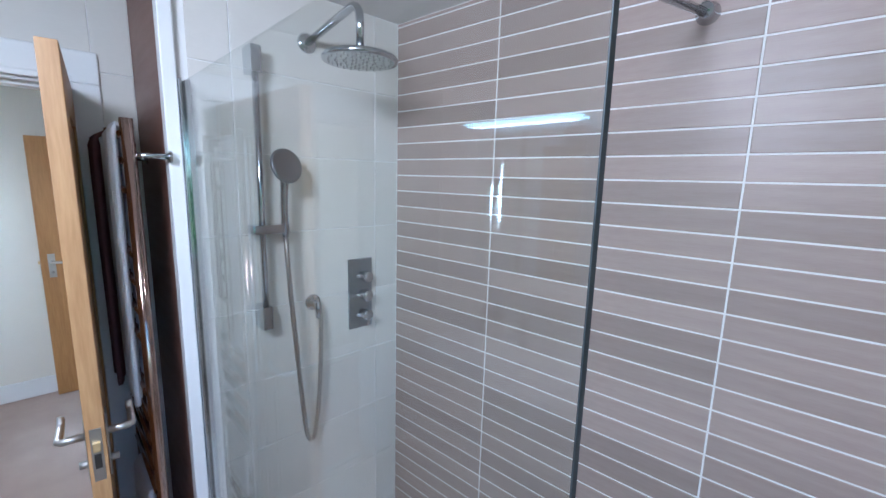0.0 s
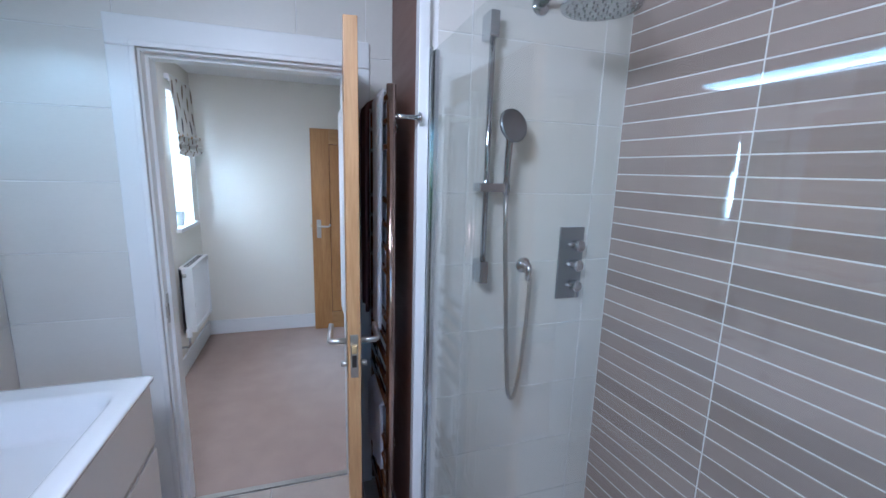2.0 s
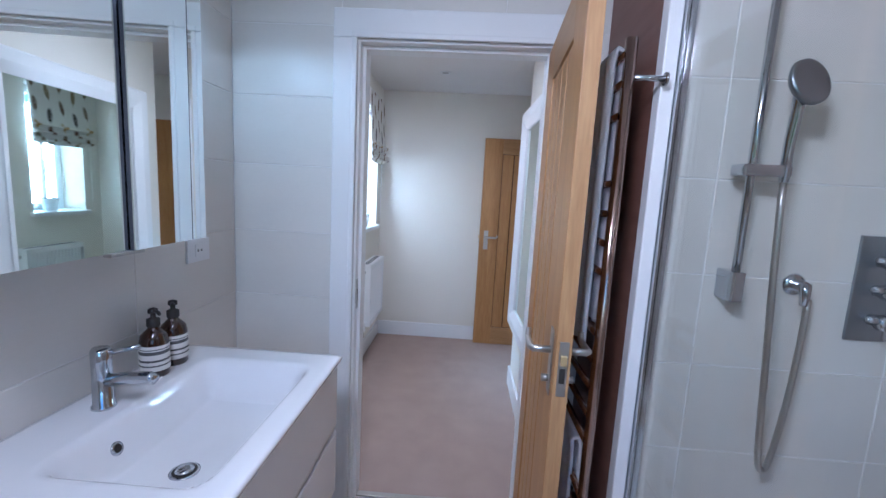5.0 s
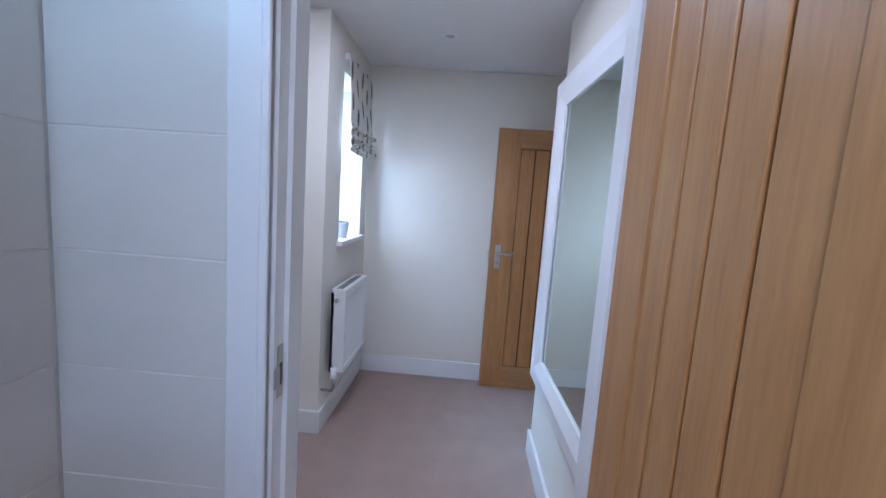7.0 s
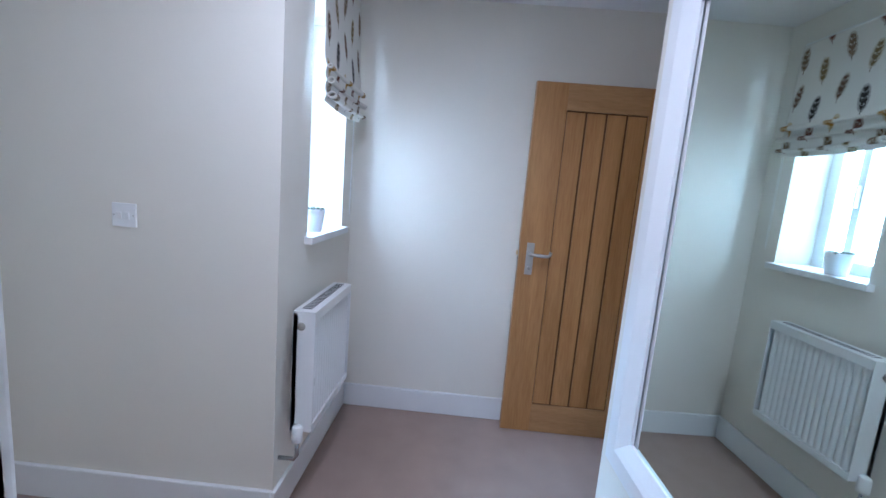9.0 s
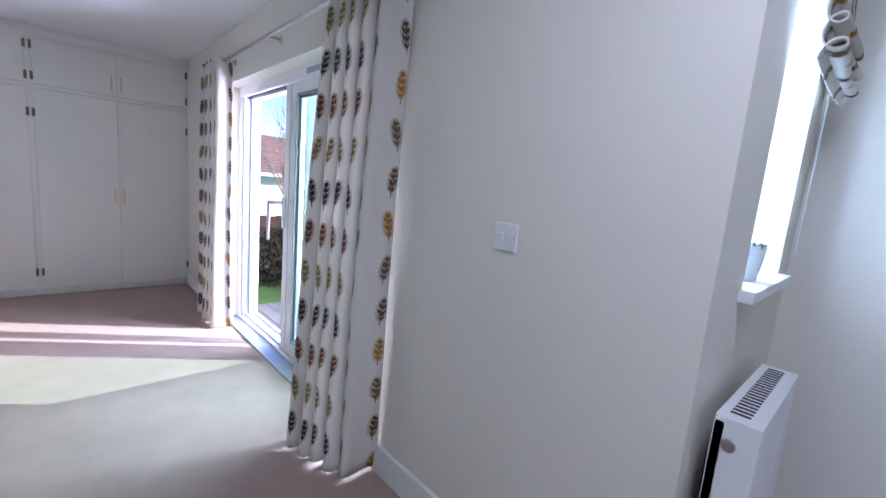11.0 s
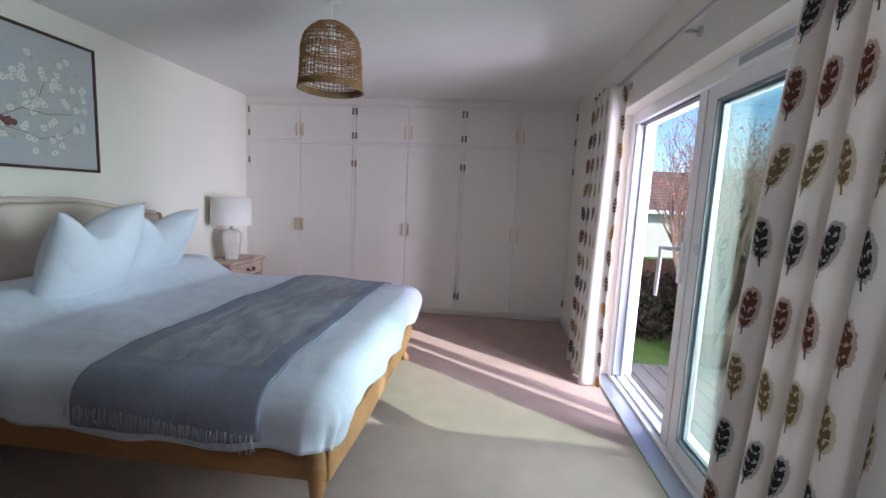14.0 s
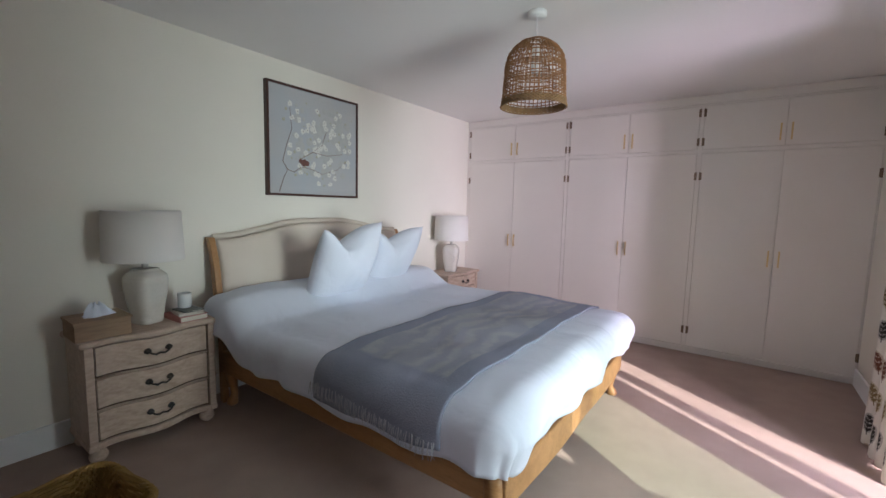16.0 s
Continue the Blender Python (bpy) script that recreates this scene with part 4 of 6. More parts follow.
def towel(name, x0, x1, y, top, front, back, material, label, seed, off=0.022):
    def fn(u, v):
        x = x0 + (x1 - x0) * u
        L1, L2 = top - front, top - back
        s = v * (L1 + L2)
        wave = 0.006 * math.sin(u * 11 + seed) + 0.004 * math.sin(u * 23 + v * 3 + seed)
        if s < L1 - 0.03:
            return (x, y - off + wave, front + s)
        if s < L1 + 0.03:
            a = (s - L1 + 0.03) / 0.06 * math.pi
            return (x, y - off * math.cos(a), top - 0.03 + 0.03 * math.sin(a))
        return (x, y + off + wave * 0.4, top - (s - L1))
    b = bmesh.new()
    grid(b, fn, 24, 60)
    o = tagged(make(name, b, material, True), label, "towel")
    m = o.modifiers.new("thick", "SOLIDIFY")
    m.thickness = 0.012
    return o


towel("bath_towel", -1.74, -1.53, 0.262, 1.885, 1.06, 1.3, M_TOWEL_M, "mauve bath towel folded over the towel rail", 1, 0.05)
towel("hand_towel", -1.545, -1.40, 0.258, 1.895, 1.03, 1.1, M_TOWEL_W, "white towel folded over the towel rail", 2)
towel("low_towel", -1.70, -1.45, 0.262, 0.70, 0.40, 0.5, M_TOWEL_W, "white towel folded over a lower rung", 4)

# vanity with basin
VX0, VX1, VY0, VY1, VZ = -1.55, -0.72, BATH_S + 0.002, -0.548, 0.88
van = thing("vanity_unit", (-1.13, -0.85, 0.35), "wall-hung white gloss vanity unit with two drawers", "vanity")
part("carcass", block(VX0 + 0.012, VX1 - 0.012, VY0, VY1 - 0.045, 0.36, VZ - 0.15), M_VANITY, van)
for x0, x1 in ((VX0 + 0.012, VX0 + 0.03), (VX1 - 0.03, VX1 - 0.012)):
    part("side_panel", block(x0, x1, VY0, VY1 - 0.045, VZ - 0.15, VZ - 0.018), M_VANITY, van)
for z0, z1 in ((0.36, 0.595), (0.618, VZ - 0.022)):
    dr = part("drawer_front", block(VX0 + 0.008, VX1 - 0.008, VY1 - 0.042, VY1 - 0.014, z0, z1, bevel=0.004), M_VANITY, van)
    part("finger_pull", block(VX0 + 0.012, VX1 - 0.012, VY1 - 0.04, VY1 - 0.02, z1 + 0.001, z1 + 0.012), M_STEEL, dr, "recessed steel finger pull")


def basin():
    root = thing("basin", (-1.13, -0.85, VZ), "white porcelain basin with a rectangular bowl on the vanity", "basin")
    bx0, bx1, by0, by1 = -1.45, -0.86, -0.975, -0.612
    cx, cy = (bx0 + bx1) / 2, (by0 + by1) / 2

    def fn(u, v):
        x, y = VX0 + (VX1 - VX0) * u, VY0 + (VY1 - VY0) * v
        dx = max(0.0, min(x - bx0, bx1 - x)) / 0.07
        dy = max(0.0, min(y - by0, by1 - y)) / 0.055
        k = min(1, dx) * min(1, dy)
        s = k * k * (3 - 2 * k)
        slope = 0.012 * (1 - min(1, math.hypot((x - cx) / 0.3, (y - cy + 0.0) / 0.2)))
        rim = 0.004 * math.exp(-((min(u, 1 - u) * 0.83) / 0.012) ** 2) + 0.004 * math.exp(-(((1 - v) * 0.58) / 0.012) ** 2)
        return (x, y, VZ - s * (0.108 + slope) - rim)
    b = bmesh.new()
    grid(b, fn, 84, 60)
    o = part("basin_top", b, M_PORC, root, smooth=True)
    soft = o.modifiers.new("thick", "SOLIDIFY")
    soft.thickness, soft.offset = 0.018, -1

    def top(x, y):
        return fn((x - VX0) / (VX1 - VX0), (y - VY0) / (VY1 - VY0))[2]
    dx, dy = -1.055, -0.785
    dz = top(dx, dy)
    part("drain_ring", lathe(bmesh.new(), [(0.032, -0.002), (0.034, 0.002), (0.028, 0.004)], (dx, dy, dz), 28), M_CHROME, root, smooth=True)
    # black disc stands for the shade down the drain
    part("drain_hole", lathe(bmesh.new(), [(0.0275, 0.003), (0.0275, 0.0045)], (dx, dy, dz), 24), M_BLACKM, root)
    part("plug_cap", lathe(bmesh.new(), [(0.021, 0.004), (0.0215, 0.008), (0.012, 0.0105), (0.001, 0.011)], (dx, dy, dz), 24), M_CHROME, root, "chrome pop-up plug", smooth=True)
    ox, oy = -1.045, -0.945
    oz = top(ox, oy)
    tilt = -math.degrees(math.atan2(top(ox, oy - 0.01) - top(ox, oy + 0.01), 0.02))
    # the overflow hole is a black disc, its shade given as colour
    for nm, prof, mt in (("overflow_ring", [(0.0165, -0.004), (0.0165, 0.003), (0.010, 0.004)], M_CHROME), ("overflow_hole", [(0.0105, 0.002), (0.0105, 0.0046)], M_BLACKM)):
        b = lathe(bmesh.new(), prof, seg=20)
        bmesh.ops.transform(b, matrix=pose(ox, oy, oz, tilt, 0, 0), verts=b.verts)
        part(nm, b, mt, root, smooth=nm.endswith("ring"))
    t = thing("basin_tap", (-1.115, -1.035, VZ), "chrome single-lever basin mixer tap", "tap")
    b = bmesh.new()
    lathe(b, [(0.027, 0), (0.027, 0.006), (0.023, 0.01), (0.022, 0.115), (0.0225, 0.118), (0.0225, 0.15), (0.019, 0.156)], (-1.115, -1.035, VZ), 28)
    part("tap_body", b, M_CHROME, t, smooth=True)
    b = bmesh.new()
    tube(b, [(-1.115, -1.03, VZ + 0.07), (-1.115, -0.97, VZ + 0.082), (-1.115, -0.91, VZ + 0.088), (-1.115, -0.895, VZ + 0.082)], [0.016, 0.0155, 0.015, 0.012], 16)
    part("spout", b, M_CHROME, t, smooth=True)
    b = bmesh.new()
    tube(b, [(-1.115, -1.03, VZ + 0.142), (-1.125, -0.99, VZ + 0.15), (-1.13, -0.945, VZ + 0.16)], [0.007, 0.0065, 0.006], 10)
    part("lever", b, M_CHROME, t, smooth=True)


basin()


def bottle(at, turn):
    r = thing("soap_bottle", (0, 0, 0), "brown amber pump bottle with a striped cream label", "bottle", "pump bottles beside the basin")
    b = lathe(bmesh.new(), [(0.035, 0), (0.0385, 0.006), (0.0385, 0.105), (0.034, 0.125), (0.022, 0.138), (0.0145, 0.146), (0.0145, 0.155)], seg=32)
    part("bottle_body", b, M_AMBER, r, smooth=True)
    b = lathe(bmesh.new(), [(0.0389, 0.022), (0.0391, 0.023), (0.0391, 0.097), (0.0389, 0.098)], seg=32)
    lb = part("label", b, M_LABEL, r, "cream paper label with dark bars", smooth=True)
    for z, h in ((0.072, 0.010), (0.05, 0.006), (0.036, 0.004), (0.086, 0.0025)):
        part("print_bar", lathe(bmesh.new(), [(0.0393, z), (0.0394, z + 0.0003), (0.0394, z + h), (0.0393, z + h + 0.0003)], seg=32), M_INK, lb)
    part("collar", lathe(bmesh.new(), [(0.017, 0.15), (0.0175, 0.152), (0.0175, 0.172), (0.009, 0.176), (0.007, 0.178), (0.007, 0.192)], seg=24), M_BLACKM, r, "black pump collar", smooth=True)
    b = bmesh.new()
    lathe(b, [(0.013, 0.19), (0.0135, 0.192), (0.0125, 0.202), (0.006, 0.205)], seg=20)
    tube(b, [(0.008, 0, 0.197), (0.035, 0, 0.198), (0.042, 0, 0.193)], [0.006, 0.005, 0.004], 10)
    part("pump_nozzle", b, M_BLACKM, r, smooth=True)
    r.matrix_basis = pose(*at, 0, 0, turn)
    return r


b1 = bottle((-1.305, -1.045, VZ), 60)
copy_thing(b1, pose(-1.395, -1.05, VZ, 0, 0, 35))

# mirror cabinet, light bar, shaver socket
cab = thing("mirror_cabinet", (-1.1, -1.03, 1.29), "three-door mirror cabinet on the tiled wall over the basin", "mirror cabinet")
part("cabinet_body", block(-1.412, -0.785, BATH_S + 0.002, -0.972, 1.292, 1.99, bevel=0.002), M_CABSIDE, cab, "mirrored cabinet sides, dim reflection put into the colour")
for a, c in ((-1.112, -0.783), (-1.348, -1.115), (-1.414, -1.351)):
    d = part("mirror_door", block(a, c, -0.970, -0.951, 1.288, 1.994), M_CABSIDE, cab)
    g = part("mirror_glass", block(a + 0.001, c - 0.001, -0.951, -0.947, 1.289, 1.993), M_MIRROR_B, d, "clear mirror glass")
    if a > -1.35:
        for q in (d, g):
            q.data.transform(Matrix.Translation((a, -0.97, 0)) @ Matrix.Rotation(radians(3.5), 4, "Z") @ Matrix.Translation((-a, 0.97, 0)))
for a, c in ((-1.16, -1.06),):
    part("finger_pull", block(a, c, -0.965, -0.944, 1.278, 1.287, bevel=0.002), M_STEEL, cab)
bar = thing("light_bar", (-1.2, -0.93, 2.05), "slim white light bar over the mirror cabinet", "light bar")
part("housing", block(-1.53, -0.85, -1.075, -0.945, 2.053, 2.075, bevel=0.003), M_STEEL, bar)
part("diffuser", block(-1.528, -0.852, -1.073, -0.947, 2.04, 2.053, bevel=0.003), M_LED, bar, "glowing blue-white diffuser")
part("wall_arm", block(-1.3, -1.1, BATH_S + 0.002, -1.07, 2.055, 2.07), M_STEEL, bar)
sk = thing("shaver_socket", (-1.635, BATH_S, 1.2), "white shaver socket on the tiled wall", "socket")
part("plate", block(-1.70, -1.575, BATH_S - 0.004, BATH_S + 0.009, 1.165, 1.25, bevel=0.003), M_PLASTIC, sk)
part("outlet_face", block(-1.66, -1.615, BATH_S + 0.009, BATH_S + 0.012, 1.185, 1.23, bevel=0.002), M_PLASTIC, sk)
# pin holes are black plates coloured like the shade inside
for x in (-1.648, -1.628):
    part("pin_hole", block(x - 0.003, x + 0.003, BATH_S + 0.012, BATH_S + 0.0126, 1.203, 1.211), M_BLACKM, sk)

# ---- hall things ----
mir = thing("framed_mirror", (-2.58, 0.24, 0.57), "tall wall mirror in a broad white painted frame", "mirror")
MX0, MX1, MZ0, MZ1, MY = -3.09, -2.05, 0.565, 2.02, 0.205
part("mirror_glass", block(MX0 + 0.15, MX1 - 0.03, MY + 0.028, MY + 0.034, MZ0 + 0.1, MZ1 - 0.1), M_MIRROR, mir, "greenish silvered mirror glass")
part("backing", block(MX0 + 0.03, MX1 - 0.01, MY + 0.036, HALL_N + 0.002, MZ0 + 0.03, MZ1 - 0.03), M_WHITE, mir)


def frame_side(bm, p, q, inward, w):
    """A bevelled frame moulding from p to q, in the mirror's plane."""
    prof = [(0.0, 0.074), (0.0, 0.012), (0.012, 0.0), (w * 0.55, 0.0), (w * 0.7, 0.006), (w, 0.02), (w, 0.03)]
    d = Vector((q[0] - p[0], 0, q[1] - p[1]))
    n = d.length
    d.normalize()
    i = Vector((inward[0], 0, inward[1]))
    rows = []
    for a, sgn in ((p, 1), (q, -1)):
        rows.append([bm.verts.new(Vector((a[0], MY + dep, a[1])) + i * off + d * sgn * off) for off, dep in prof])
    for k in range(len(prof) - 1):
        bm.faces.new((rows[0][k], rows[1][k], rows[1][k + 1], rows[0][k + 1]))


for p, q, i, w in (((MX0, MZ0), (MX0, MZ1), (1, 0), 0.15), ((MX1, MZ0), (MX1, MZ1), (-1, 0), 0.15), ((MX0, MZ0), (MX1, MZ0), (0, 1), 0.11), ((MX0, MZ1), (MX1, MZ1), (0, -1), 0.11)):
    b = bmesh.new()
    frame_side(b, p, q, i, 0.12)
    part("frame_side", b, M_WHITE, mir)

mir.matrix_basis = Matrix.Translation((MX0, MY, 0)) @ Matrix.Rotation(radians(1.7), 4, "Z") @ Matrix.Translation((-MX0, -MY, 0)) @ mir.matrix_basis

rad = thing("radiator", (-3.7, -0.9, 0.15), "white panel radiator under the hall window", "radiator")
RX0, RX1, RY0, RY1, RZ0, RZ1 = -3.86, -3.35, REC_Y + 0.035, REC_Y + 0.125, 0.36, 0.865
b = bmesh.new()


def ribs(u, v):
    x = RX0 + 0.02 + (RX1 - RX0 - 0.04) * u
    return (x, RY1 - 0.006 - 0.008 * (0.5 + 0.5 * math.cos(u * 2 * math.pi * 15)) ** 2, RZ0 + 0.02 + (RZ1 - RZ0 - 0.05) * v)


grid(b, ribs, 160, 2)
part("front_panel", b, M_PLASTIC, rad, smooth=True)
part("back_panel", block(RX0, RX1, RY0, RY0 + 0.02, RZ0, RZ1 - 0.012), M_PLASTIC, rad)
part("side_panel", block(RX1 - 0.004, RX1, RY0, RY1, RZ0, RZ1, bevel=0.0015), M_PLASTIC, rad)
part("side_panel", block(RX0, RX0 + 0.004, RY0, RY1, RZ0, RZ1, bevel=0.0015), M_PLASTIC, rad)
for z0, z1 in ((RZ0, RZ0 + 0.03), (RZ1 - 0.04, RZ1)):
    part("rim", block(RX0 + 0.004, RX1 - 0.004, RY1 - 0.012, RY1, z0, z1), M_PLASTIC, rad)
g = part("top_grille", block(RX0 + 0.004, RX1 - 0.004, RY0, RY1 - 0.012, RZ1 - 0.008, RZ1), M_PLASTIC, rad)
for k in range(20):
    x = RX0 + 0.03 + k * (RX1 - RX0 - 0.06) / 20
    # slot drawn as a black plate, coloured as the shade within
    part("slot", block(x, x + 0.012, RY0 + 0.02, RY1 - 0.03, RZ1, RZ1 + 0.0008), M_RUBBER, g)
b = bmesh.new()
lathe(b, [(0.016, 0), (0.016, 0.003), (0.012, 0.005)], seg=20)
bmesh.ops.transform(b, matrix=pose(RX1, (RY0 + RY1) / 2 - 0.01, RZ1 - 0.06, 0, 90, 0), verts=b.verts)
part("blanking_plug", b, M_STEEL, rad, "round steel blanking plug", smooth=True)
b = bmesh.new()
lathe(b, [(0.021, 0.0), (0.022, 0.01), (0.02, 0.06), (0.014, 0.066)], (RX1 + 0.018, RY1 - 0.05, 0.33), 20)
part("valve_head", b, M_PLASTIC, rad, "white thermostatic valve head", smooth=True)
b = bmesh.new()
tube(b, [(RX1 + 0.018, RY1 - 0.05, 0.34), (RX1 + 0.018, RY1 - 0.05, 0.27), (RX1 + 0.018, RY1 - 0.06, 0.25), (RX1 + 0.018, RY0 - 0.04, 0.25)], 0.0085, 10)
tube(b, [(RX1 + 0.018, RY1 - 0.05, 0.385), (RX1 - 0.01, RY1 - 0.05, 0.385)], 0.008, 10)
part("pipe", b, M_CHROME, rad, smooth=True)

# roman blind
blind = thing("roman_blind", (-3.81, REC_Y + 0.05, 1.7), "cream roman blind with a feather print, half raised", "blind")
b = bmesh.new()
BX0, BX1, BY = WIN[0] - 0.03, WIN[1] + 0.02, REC_Y + 0.04


def blind_fn(u, v):
    """Flat cloth that leans out a little, then three loose folds stacked at its lower edge."""
    x = BX0 + (BX1 - BX0) * u
    if v < 0.55:
        w = v / 0.55
        return (x, BY + 0.02 * w + 0.003 * math.sin(w * 7 + u * 4), 2.25 - 0.39 * w)
    w = (v - 0.55) / 0.45
    turn = w * 3
    out = 0.5 - 0.5 * math.cos(turn * 2 * math.pi)
    loose = 0.85 + 0.15 * math.sin(u * 5 + turn * 1.3)
    return (x, BY + 0.02 + (0.026 + 0.022 * w) * out * loose, 1.86 - 0.165 * w - 0.022 * math.sin(turn * 2 * math.pi) * loose - 0.012 * (1 - (2 * u - 1) ** 2) * w)


grid(b, blind_fn, 40, 90, lambda u, v: (u * 0.62 + 0.03, -v * 0.72))
o = part("blind_fabric", b, M_BLIND, blind, smooth=True)
m = o.modifiers.new("thick", "SOLIDIFY")
m.thickness = 0.004
part("headrail", block(BX0, BX1, REC_Y + 0.002, BY - 0.006, 2.225, 2.262, bevel=0.003), M_PLASTIC, blind)
b = bmesh.new()
tube(b, [(WIN[0] - 0.04, REC_Y + 0.03, 2.22), (WIN[0] - 0.04, REC_Y + 0.028, 1.25), (WIN[0] - 0.045, REC_Y + 0.028, 1.2), (WIN[0] - 0.05, REC_Y + 0.028, 1.25), (WIN[0] - 0.05, REC_Y + 0.03, 2.22)], 0.0016, 6)
part("bead_chain", b, M_PLASTIC, blind)

pot = thing("plant_pot", (-3.72, -1.0, WIN[2]), "small white pot with a dark succulent on the sill", "plant pot")
part("pot", lathe(bmesh.new(), [(0.04, 0), (0.043, 0.003), (0.054, 0.095), (0.054, 0.105), (0.049, 0.105), (0.048, 0.094), (0.0, 0.092)], (-3.76, -1.03, WIN[2] + 0.002), 28), M_PORC, pot, smooth=True)
b = bmesh.new()
for k in range(26):
    a, r = k * 2.4, 0.005 + 0.036 * (k / 26) ** 0.5
    p = Vector((-3.76 + r * math.cos(a), -1.03 + r * math.sin(a), WIN[2] + 0.09))
    tube(b, [p, p + Vector((0.01 * math.cos(a), 0.01 * math.sin(a), 0.014)), p + Vector((0.016 * math.cos(a), 0.016 * math.sin(a), 0.024))], [0.006, 0.007, 0.001], 5)
part("succulent", b, M_SUCC, pot, smooth=True)


def plate_switch():
    s = thing("light_switch", (W_IN, -1.56, 1.19), "white plastic double light switch", "light switch")
    part("plate", block(W_IN - 0.003, W_IN + 0.008, -1.605, -1.515, 1.147, 1.234, bevel=0.003), M_PLASTIC, s)
    for y in (-1.575, -1.545):
        b = block(0, 0.006, -0.008, 0.008, -0.013, 0.013, bevel=0.002)
        bmesh.ops.transform(b, matrix=pose(W_IN + 0.007, y, 1.19, 0, 7, 0), verts=b.verts)
        part("rocker", b, M_PLASTIC, s)
    for y in (-1.597, -1.523):
        b = bmesh.new()
        tube(b, [(W_IN + 0.006, y, 1.19), (W_IN + 0.0088, y, 1.19)], 0.003, 8)
        part("screw", b, M_STEEL, s)


plate_switch()


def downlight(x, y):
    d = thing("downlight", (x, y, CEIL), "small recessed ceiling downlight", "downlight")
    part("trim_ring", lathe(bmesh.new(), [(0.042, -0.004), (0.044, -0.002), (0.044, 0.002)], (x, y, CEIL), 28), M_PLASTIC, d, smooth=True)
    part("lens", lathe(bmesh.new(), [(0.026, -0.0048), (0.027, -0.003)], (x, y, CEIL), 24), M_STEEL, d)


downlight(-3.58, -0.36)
# unseen downlight, added as the fitting of the hall fill lamp
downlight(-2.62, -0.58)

# ---- bedroom ----
WY = -6.02
BAYS = [0.42, -0.85, -2.085, -3.295]


def wardrobe(xa, xb):
    """A built-in unit of two tall doors with two cupboards over them, between xa and xb (xa > xb)."""
    u = thing("wardrobe", ((xa + xb) / 2, WY, 0), "built-in cream painted wardrobe unit with brass pulls", "wardrobe", "fitted wardrobes along the wall")
    part("carcass", rect_bm([(xb, xa, WY - 0.58, WY - 0.022, 0.0, 2.36)]), M_WARD, u)
    part("face_frame", rect_bm([(xa - 0.018, xa, WY - 0.022, WY, 0.065, 2.32), (xb, xb + 0.018, WY - 0.022, WY, 0.065, 2.32), (xb + 0.018, xa - 0.018, WY - 0.022, WY, 1.882, 1.915), (xb + 0.018, xa - 0.018, WY - 0.022, WY, 2.305, 2.32)]), M_WARD, u)
    part("top_filler", block(xb, xa, WY - 0.022, WY + 0.004, 2.322, CEIL - 0.002), M_WARD, u)
    part("plinth", block(xb, xa, WY - 0.05, WY - 0.024, 0.0, 0.06), M_WARD, u)
    part("bottom_lip", block(xb, xa, WY - 0.022, WY + 0.006, 0.045, 0.065, bevel=0.003), M_WARD, u)
    # black sheet behind the doors puts the shade of their gaps into colour
    part("door_gap_shade", block(xb + 0.018, xa - 0.018, WY - 0.0235, WY - 0.0225, 0.066, 2.304), M_BLACKM, u)
    mid = (xa + xb) / 2
    for z0, z1, kind in ((0.068, 1.879, "tall"), (1.918, 2.302, "cupboard")):
        for a, c, s in ((mid + 0.0015, xa - 0.021, 1), (xb + 0.021, mid - 0.0015, -1)):
            d = part(kind + "_door", block(a, c, WY - 0.02, WY + 0.001, z0, z1, bevel=0.0018), M_WARD, u)
            hx = a + 0.035 if s > 0 else c - 0.035
            hz = 0.96 if kind == "tall" else 2.03
            hl = 0.058
            b = bmesh.new()
            tube(b, [(hx, WY, hz - hl), (hx, WY + 0.024, hz - hl)], 0.005, 8)
            tube(b, [(hx, WY, hz + hl), (hx, WY + 0.024, hz + hl)], 0.005, 8)
            box(b, hx - 0.006, hx + 0.006, WY + 0.02, WY + 0.03, hz - hl - 0.012, hz + hl + 0.012)
            part("pull_handle", b, M_BRASS, d, "slim brass bar pull")
            ex = c if s > 0 else a
            for hz in ((0.225, 1.675) if kind == "tall" else (1.985, 2.245)):
                b = bmesh.new()
                tube(b, [(ex + s * 0.006, WY + 0.005, hz - 0.036), (ex + s * 0.006, WY + 0.005, hz + 0.036)], 0.006, 8)
                box(b, ex - 0.009, ex + 0.009, WY + 0.0005, WY + 0.003, hz - 0.034, hz + 0.034)
                part("hinge", b, M_BRONZE, d, "dark bronze butt hinge")
    return u


for a, c in zip(BAYS, BAYS[1:]):
    wardrobe(a, c)
struct("wardrobe_scribe", rect_bm([(BAYS[0], BED_E, WY - 0.02, WY, 0, CEIL), (W_IN, BAYS[-1], WY - 0.02, WY, 0, CEIL)]), M_WARD, "cream painted scribe strips beside the wardrobes", "trim")

# curtain pole and curtains
pole = thing("curtain_pole", (-3.21, -3.4, 2.13), "brushed steel curtain pole on wall brackets", "curtain pole")
PX, PZ = -3.205, 2.135
b = bmesh.new()
tube(b, [(PX, -4.50, PZ), (PX, -1.98, PZ)], 0.0115, 14)
part("pole", b, M_STEEL, pole, smooth=True)
for y in (-4.5, -1.98):
    s = -1 if y < -3 else 1
    b = bmesh.new()
    tube(b, [(PX, y, PZ), (PX, y + s * 0.005, PZ), (PX, y + s * 0.045, PZ)], [0.012, 0.019, 0.019], 16)
    part("finial", b, M_BLACKM, pole, "dark end cap", smooth=True)
